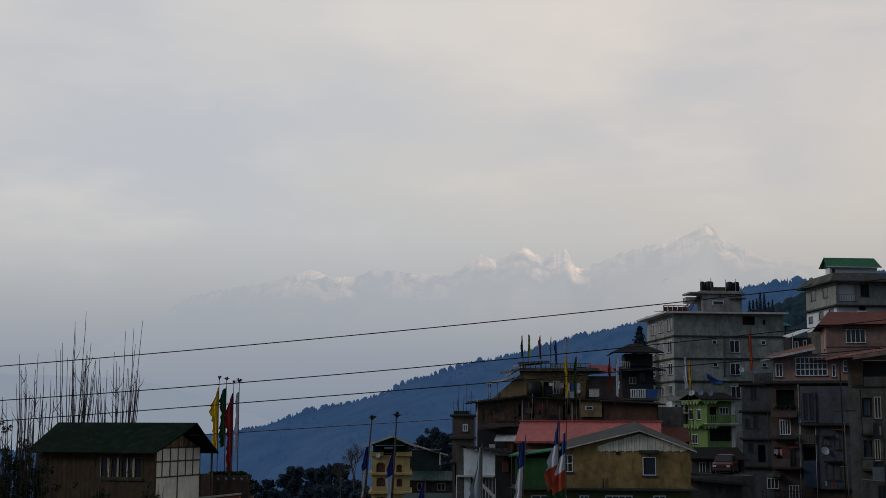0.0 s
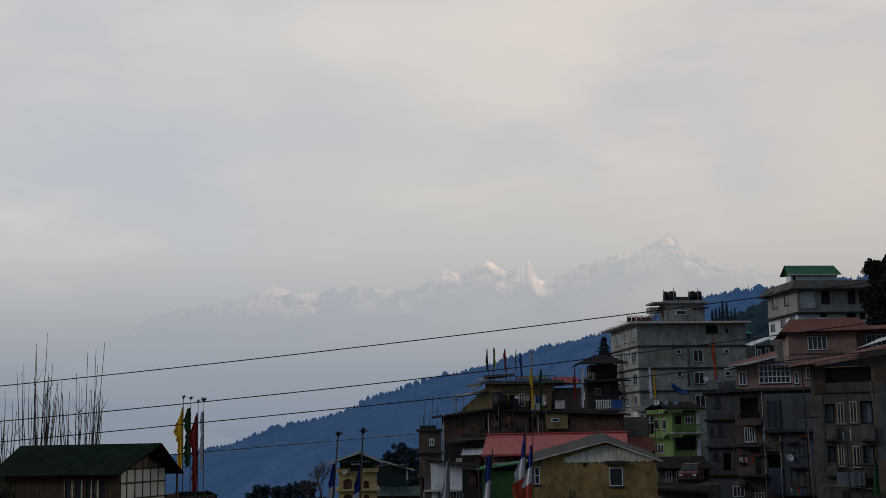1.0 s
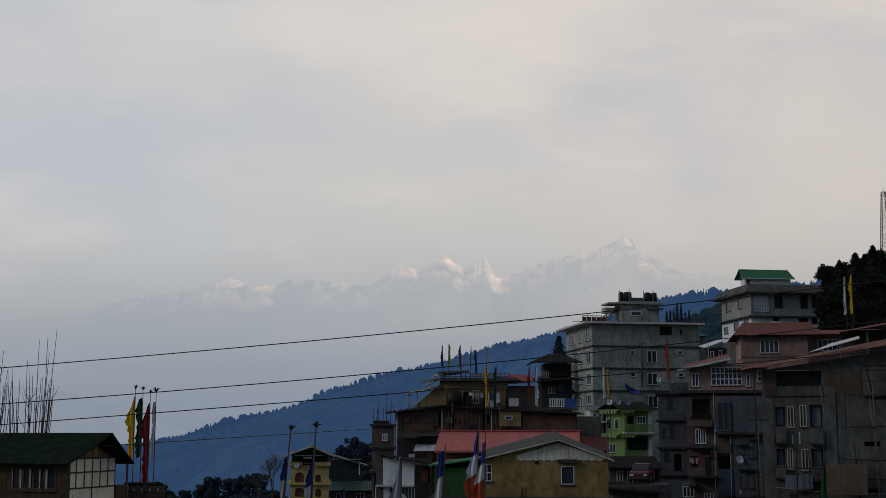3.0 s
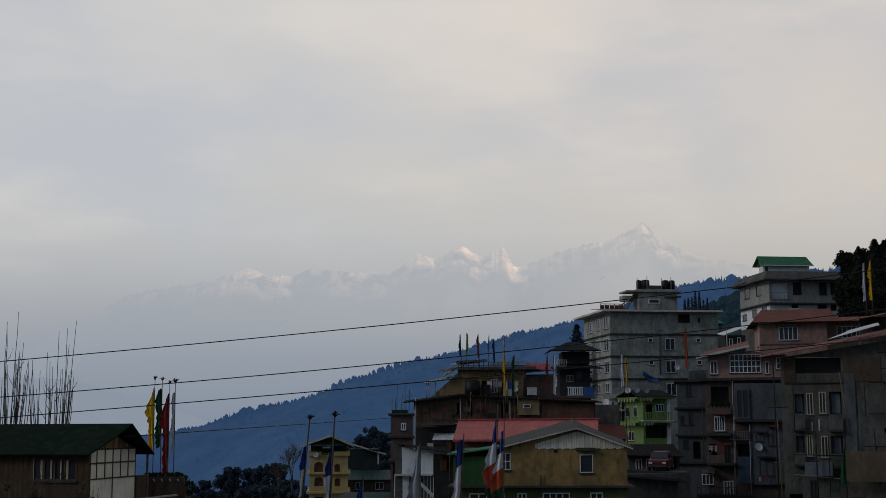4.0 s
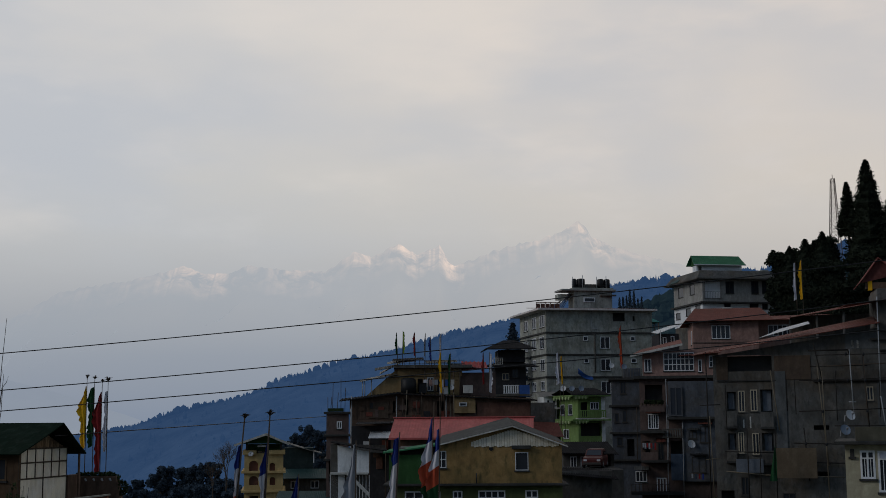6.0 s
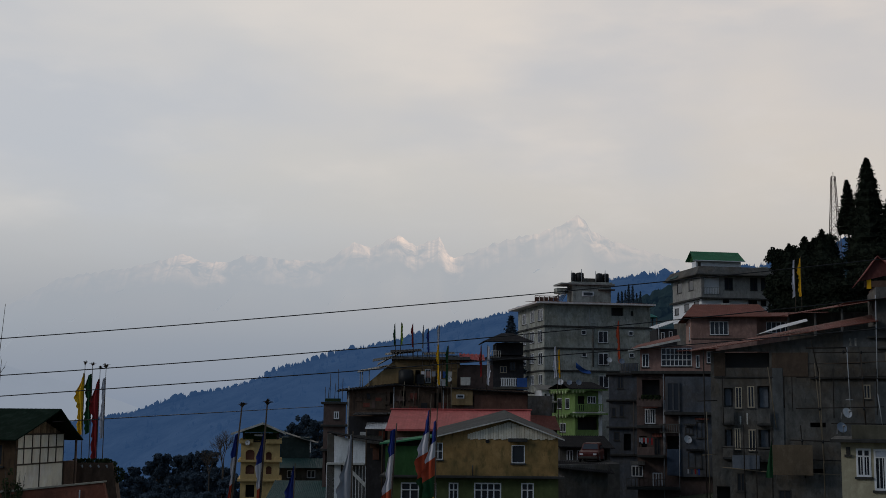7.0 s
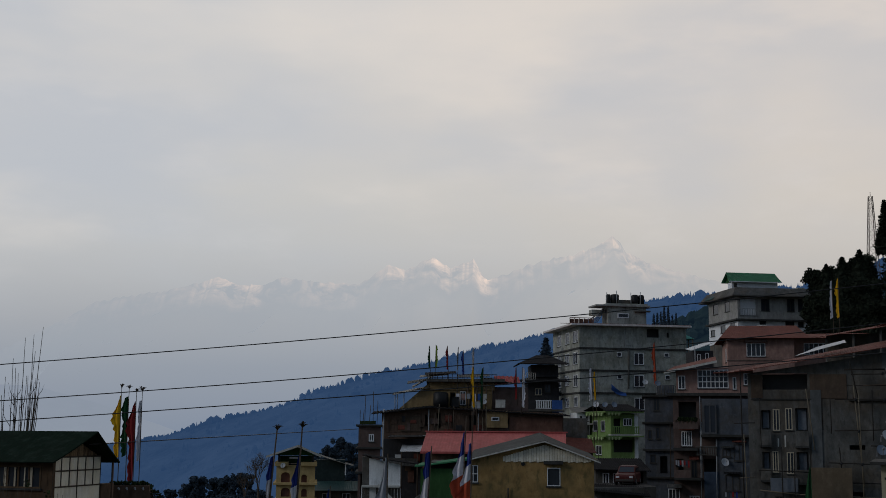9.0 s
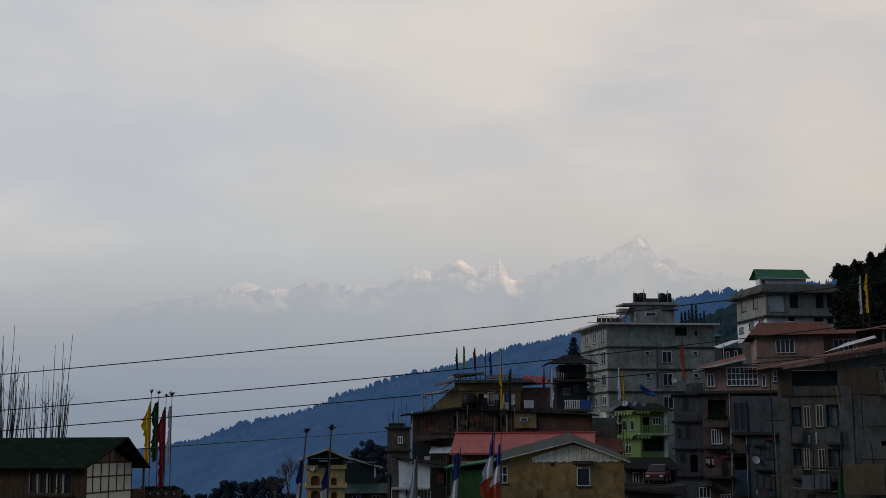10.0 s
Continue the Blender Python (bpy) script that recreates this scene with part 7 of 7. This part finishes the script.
# low garden wall and planter at their foot
h = thing("garden_wall", "low brick garden wall with a pale sloping coping", "wall", -19.6, 48.6, 10.0, 0)
bm = bmesh.new()
hexa(bm, [(0, 0, -3), (6.9, 0, -3), (6.9, 0.28, -3), (0, 0.28, -3), (0, 0, 0.66), (5.75, 0, 1.27), (5.75, 0.28, 1.27), (0, 0.28, 0.66)])
part("brickwork", bm, surface("red_brown_brick", (0.20, 0.07, 0.045), 0.9, 0.5, (0.06, 0.035, 0.028), 0.4, 12, 0.4), h)
bm = bmesh.new()
hexa(bm, [(0, -0.05, 0.66), (5.8, -0.05, 1.28), (5.8, 0.33, 1.28), (0, 0.33, 0.66), (0, -0.05, 0.73), (5.8, -0.05, 1.34), (5.8, 0.33, 1.34), (0, 0.33, 0.73)])
part("coping", bm, surface("mossy_pale_coping", (0.34, 0.32, 0.27), 0.9, 0.6, (0.08, 0.07, 0.05), 0.3, 12, 0.3), h)
bar("drain_pipe", h, PIPE, (4.9, -0.06, -2), (4.9, -0.06, 1.0), 0.03)
h = thing("planter", "dark planter box filled with low plants", "planter", -17.84, 57.5, 10.94, 4)
L = 1.82
bm = bmesh.new()
hexa(bm, [(0, 0, -1), (L + 0.3, 0, -1), (L + 0.3, 0.7, -1), (0, 0.7, -1), (-0.05, -0.05, 0.7), (L, -0.05, 0.7), (L, 0.75, 0.7), (-0.05, 0.75, 0.7)])
part("box", bm, WOOD_DARK, h)
leaves("greenery", [(0.15 + k * (L - 0.2) / 8, 0.3, 0.75 - (0.12 if k == 8 else 0), 0.2, 0.13) for k in range(9)] + [(L + 0.2, 0.3, 0.18, 0.3, 0.35)], 1700, 0.07, LEAF, h, 5)
for k in range(5):
    s = 0.1 + k * L / 5
    bm = bmesh.new()
    tube(bm, [(s, -0.07, 0.6), (s + 0.06, -0.09, 0.5)], [0.05, 0.035], 7)
    part("hung_pot", bm, PIPE, h, "small pale pot hung on the planter")

# flags in front of the ochre house
BWR = lambda a, b, c, d: [(BLUE_CLOTH, a, b), (WHITE_CLOTH, b, c), (ORANGE_CLOTH, c, d)]
PF = "bamboo pole with a blue, white and red prayer flag"
H0 = 4.2


def foot(p, H):
    return (p[0], p[1], p[2] - H)


flag_pole(*foot((-6.05, 32, 14.14), H0), H0, BWR(0.836, 0.70, 0.54, 0.2), 0.15, -1, 0.085, 21, PF, 0.03, 0.16)
flag_pole(*foot((-5.27, 32, 14.21), H0), H0, BWR(0.836, 0.65, 0.50, 0.2), 0.15, -1, 0.05, 22, PF, 0.03, 0.18)
flag_pole(*foot((-4.28, 31, 12.76), 3), 3, [(BLUE_CLOTH, 0.98, 0.68), (WHITE_CLOTH, 0.68, 0.2)], 0.20, -1, 0.03, 23, PF, 0.02)
flag_pole(*foot((-3.12, 34, 13.5), 4), 4, [(GREY_CLOTH, 0.98, 0.1)], 0.36, -1, 0.01, 24, "pole with a plain grey weathered prayer flag", 0.025)
flag_pole(*foot((-2.06, 32, 13.73), H0), H0, BWR(0.97, 0.82, 0.616, 0.2), 0.32, -1, 0.06, 25, PF, 0.025)
F5 = "pole with a blue, white, red, green and yellow prayer flag"
flag_pole(*foot((-1.13, 32, 14.46), H0 + 0.3), H0 + 0.3, [(BLUE_CLOTH, 0.914, 0.793), (WHITE_CLOTH, 0.793, 0.682), (ORANGE_CLOTH, 0.682, 0.562), (GREEN_CLOTH, 0.562, 0.4), (YELLOW_CLOTH, 0.4, 0.2)], 0.30, -1, 0.04, 26, F5, 0.02)
flag_pole(*foot((-0.87, 31.5, 14.11), H0), H0, [(BLUE_CLOTH, 0.93, 0.81), (WHITE_CLOTH, 0.81, 0.717), (ORANGE_CLOTH, 0.717, 0.61), (GREEN_CLOTH, 0.61, 0.49), (YELLOW_CLOTH, 0.49, 0.2)], 0.32, -1, 0.02, 27, F5, 0.02)

# flags on the roof terrace and the houses behind
RF = "thin pole with a faded prayer flag on a house roof"
for k, (p, hh, mat, w_, sd) in enumerate((
        ((-6.95, 120, 19.11), 3.24, GREEN_CLOTH, 0.22, -1), ((-6.53, 120, 19.11), 3.34, LIME_CLOTH, 0.26, 1),
        ((-5.25, 120, 18.9), 3.45, RED_CLOTH, 0.22, -1), ((-4.4, 120, 18.9), 3.34, GREY_CLOTH, 0.14, -1),
        ((-3.76, 120, 18.37), 3.55, BLUE_CLOTH, 0.22, -1), ((-2.92, 120, 18.37), 3.87, WHITE_CLOTH, 0.26, -1),
        ((-2.68, 117, 15.7), 4.62, YELLOW_CLOTH, 0.3, -1), ((-2.01, 117, 15.6), 4.62, GREEN_CLOTH, 0.3, -1),
        ((1.22, 120, 16.79), 3.59, RED_CLOTH, 0.25, -1), ((1.55, 117, 15.8), 4.42, WHITE_CLOTH, 0.4, 1))):
    flag_pole(*p, hh, [(mat, 0.98, 0.18 if k > 5 else 0.35)], w_, sd, 0.02 if k % 2 else -0.03, 50 + k, RF, 0.03, 0, 0.06, "roof flags", False)
for k, (p, hh, mat, w_) in enumerate((
        ((17.75, 150, 18.81), 6.23, ORANGE_CLOTH, 0.42), ((9.49, 138, 17.09), 4.25, WHITE_CLOTH, 0.5), ((9.89, 138.5, 17.1), 3.88, YELLOW_CLOTH, 0.28),
        ((32.7, 128, 24.9), 4.76, WHITE_CLOTH, 0.42), ((33.32, 128, 24.9), 4.99, YELLOW_CLOTH, 0.42), ((47.47, 140, 32.2), 3.81, RED_CLOTH, 0.3))):
    flag_pole(*p, hh, [(mat, 0.98, 0.2)], w_, -1, -0.03 if k < 3 else 0.0, 70 + k, "tall prayer flag pole among the upper houses", 0.035, 0, 0.08, "upper flags")
# blue tarpaulin slung on the apartment block's terrace
h = thing("tarpaulin", "blue tarpaulin slung under a wall", "tarpaulin", 13.74, 165.5, 19.3, 13)
vs, fs = [], []
for i in range(9):
    for j in range(7):
        s, t = i / 8, j / 6
        vs.append((s * 2.0, -0.15 * math.sin(s * 5 + t * 3), 1.35 - s * 1.1 - t * (0.7 - 0.3 * s) - 0.25 * math.sin(math.pi * s)))
for i in range(8):
    for j in range(6):
        q = i * 7 + j
        fs.append((q, q + 7, q + 8, q + 1))
raw("sheet", vs, fs, TARP, h, True)

# ---- cables ----


def cable(name, x0, x1, y0, y1, a, b, c, r=0.0095, label="black overhead cable across the valley view"):
    bm = bmesh.new()
    n = 60
    pts = []
    for i in range(n + 1):
        x = x0 + (x1 - x0) * i / n
        pts.append((x, y0 + (y1 - y0) * i / n, a + b * x + c * x * x))
    tube(bm, pts, [r] * (n + 1), 6)
    tagged(part(name, bm, CABLE, None, "", True), label, "cable", "overhead cables")


cable("cable", -15.73, 12.44, 24, 24, 16.117, 0.0978, 0.00106)
cable("cable", -15.73, 12.44, 24, 24, 15.377, 0.0955, 0.00132)
cable("cable", -15.73, 12.44, 24, 24, 14.945, 0.0844, 0.00059)
cable("cable", -17.49, -11.09, 53.5, 97, 15.969, 0.1418, 0.0, 0.022, "black service cable between a hut and a house")

# ---- lattice tower ----
h = thing("radio_tower", "slender steel lattice radio tower on the hill", "tower", 75.37, 262, 45.7)
TH = 17.64
legs = [(-1, -1), (1, -1), (1, 1), (-1, 1)]
def leg_at(k, t):
    r = 1.15 * (1 - t) + 0.36 * t
    return Vector((legs[k][0] * r, legs[k][1] * r, TH * t))
low = (ground_z(*h.matrix_world.translation.xy) - 0.3 - h.matrix_world.translation.z) / TH
for k in range(4):
    bar("leg", h, TOWER_STEEL, leg_at(k, low), leg_at(k, 1), 0.075, 5)
NB = 11
for j in range(int(low * NB), NB):
    bm = bmesh.new()
    for k in range(4):
        t0, t1 = j / NB, (j + 1) / NB
        tube(bm, [leg_at(k, t0), leg_at((k + 1) % 4, t1)], [0.032, 0.032], 4)
        tube(bm, [leg_at((k + 1) % 4, t0), leg_at(k, t1)], [0.032, 0.032], 4)
        tube(bm, [leg_at(k, t1), leg_at((k + 1) % 4, t1)], [0.032, 0.032], 4)
    tagged(part("brace", bm, TOWER_STEEL, h), kind="stuff")
bar("mast", h, TOWER_STEEL, (0, 0, TH), (0, 0, TH + 0.9), 0.06, 5)

# ---- bamboo scaffolding ----
h = thing("scaffolding", "bamboo pole scaffolding lashed to a concrete building", "scaffolding", 17.12, 91, 9.65, -12)
for a, b, r, m in (
    ((3.93, 7.71), (4.41, 3.5), 0.04, BAMBOO),
    ((6.9, 9.59), (7.47, 6.63), 0.045, BAMBOO_BLACK),
    ((7.4, 7.61), (7.56, -1.87), 0.044, BAMBOO),
    ((9.28, 9.08), (9.4, 4.67), 0.04, PIPE),
    ((10.14, 8.76), (10.4, 3.51), 0.045, BAMBOO_BLACK),
    ((11.3, 12.69), (11.22, 5.83), 0.04, PIPE),
    ((11.22, 5.83), (11.46, 3.71), 0.04, PIPE),
    ((12.11, 8.94), (12.2, 4.48), 0.05, BAMBOO_BLACK),
    ((-0.5, 9.07), (-0.41, -1.99), 0.05, BAMBOO_BLACK),
    ((-0.35, 4.56), (-0.17, -1.99), 0.04, BAMBOO),
    ((2.17, 3.69), (2.19, -1.95), 0.05, BAMBOO_BLACK),
    ((6.03, 3.7), (6.27, 0.06), 0.045, BAMBOO_BLACK),
    ((13.35, 9.12), (13.44, 7.17), 0.04, BAMBOO),
    ((12.73, 7.95), (13.51, 7.79), 0.032, BAMBOO),
    ((6.98, 8.71), (16.44, 8.77), 0.035, BAMBOO_BLACK),
    ((6.53, 9.04), (9.21, 9.05), 0.055, BAMBOO_BLACK),
    ((9.21, 9.05), (9.31, 8.69), 0.055, BAMBOO_BLACK),
    ((6.64, 7.93), (10.45, 7.94), 0.03, BAMBOO_BLACK),
    ((7.07, 7.1), (7.51, 6.66), 0.05, BAMBOO_BLACK),
    ((5.76, 4.83), (11.63, 4.98), 0.035, BAMBOO_BLACK),
    ((5.3, 2.65), (9.09, 2.55), 0.04, BAMBOO_BLACK),
    ((4.03, 1.36), (8.66, 1.27), 0.04, BAMBOO_BLACK),
    ((-1, 5.31), (0.42, 5.35), 0.035, BAMBOO_BLACK),
    ((0.64, 2.08), (4.13, 1.98), 0.04, BAMBOO_BLACK),
    ((0.68, 0.71), (3.31, 0.46), 0.04, BAMBOO),
    ((3.31, 0.46), (8.62, 0.32), 0.04, BAMBOO),
    ((-0.7, 1.52), (0.32, 1.61), 0.032, BAMBOO),
    ((10.03, 7.04), (12.66, 7.1), 0.03, BAMBOO_BLACK),
    ((11.8, 8.74), (11.91, 7.18), 0.032, BAMBOO),
    ((4.1, 3.5), (4.07, -1.92), 0.045, BAMBOO_BLACK),
    ((3.01, 3.3), (3, -1.94), 0.04, BAMBOO_BLACK),
    ((9.1, 5.45), (9.59, 5.45), 0.032, PIPE),
    ((0.79, 7.06), (0.81, 3.69), 0.035, BAMBOO_BLACK),
    ((4.96, 7.03), (5, 4.87), 0.035, BAMBOO_BLACK),
    ((5.53, 7.03), (5.56, 4.63), 0.035, BAMBOO_BLACK),
    ((8.31, 7.6), (8.29, 4.17), 0.035, BAMBOO_BLACK),
    ((11.18, 7.58), (11.15, 4.4), 0.035, BAMBOO_BLACK),
    ((7.1, 7.98), (7.59, 1.08), 0.045, BAMBOO),
    ((10.18, 8.79), (10.34, 4.02), 0.05, BAMBOO_DARK),
    ((12.1, 8.86), (12.21, 5.0), 0.05, BAMBOO_DARK),
    ((13.95, 10.25), (14.17, 4.68), 0.05, BAMBOO_DARK),
    ((15.48, 10.73), (15.39, 7.12), 0.05, BAMBOO),
    ((14.95, 8.59), (14.92, 7.28), 0.035, PIPE),
    ((7.75, 7.94), (14.49, 8.18), 0.035, BAMBOO_DARK),
    ((5.85, 6.99), (15.22, 6.87), 0.045, BAMBOO_BLACK),
    ((8.09, 3.82), (12.24, 3.8), 0.04, BAMBOO_BLACK),
    ((13.1, 7.3), (15.3, 7.22), 0.05, BAMBOO),
    ((13.9, 6.95), (15.2, 6.72), 0.05, PIPE),
):
    bar("pole", h, m, (a[0], 0, a[1]), (b[0], 0.02, b[1]), r, 6)
# rope lashings where ledgers cross standards
for u, z in ((7.2, 6.95), (9.05, 8.75), (9.1, 6.93), (10.22, 8.72), (10.26, 6.92), (12.13, 8.73), (12.15, 6.9), (14.0, 8.76), (14.05, 6.88), (7.35, 4.8), (10.3, 4.83), (12.2, 3.8), (7.5, 2.55), (6.12, 2.6), (6.2, 1.36), (4.1, 1.4), (15.42, 8.2)):
    bm = bmesh.new()
    tube(bm, [(u - 0.02, -0.01, z - 0.11), (u, 0, z), (u + 0.02, 0.01, z + 0.11)], [0.06, 0.1, 0.06], 7)
    part("lashing", bm, TANK, h)
# green netting
h2 = thing("netting", "dark green building netting draped on scaffolding", "netting", 20.24, 88.5, 9.77, -12)
vs, fs = [], []
for i in range(7):
    for j in range(9):
        s, t = i / 6, j / 8
        vs.append((s * 0.5 + t * 0.45 * (1 - s), 0.1 * math.sin(s * 8 + t * 5), 2.6 * t - 0.9 * s * t))
for i in range(6):
    for j in range(8):
        q = i * 9 + j
        fs.append((q, q + 9, q + 10, q + 1))
raw("net", vs, fs, GREEN_CLOTH, h2, True)

# carry every building down to the slope
for ob in list(scene.objects):
    if ob.parent is None and ob.type == "EMPTY":
        if ob["category"] in ("house", "building", "shed", "hut", "wall", "planter", "gazebo"):
            footing(ob, HUT_WALL if ob["category"] in ("hut", "planter") else CONCRETE_DARK)
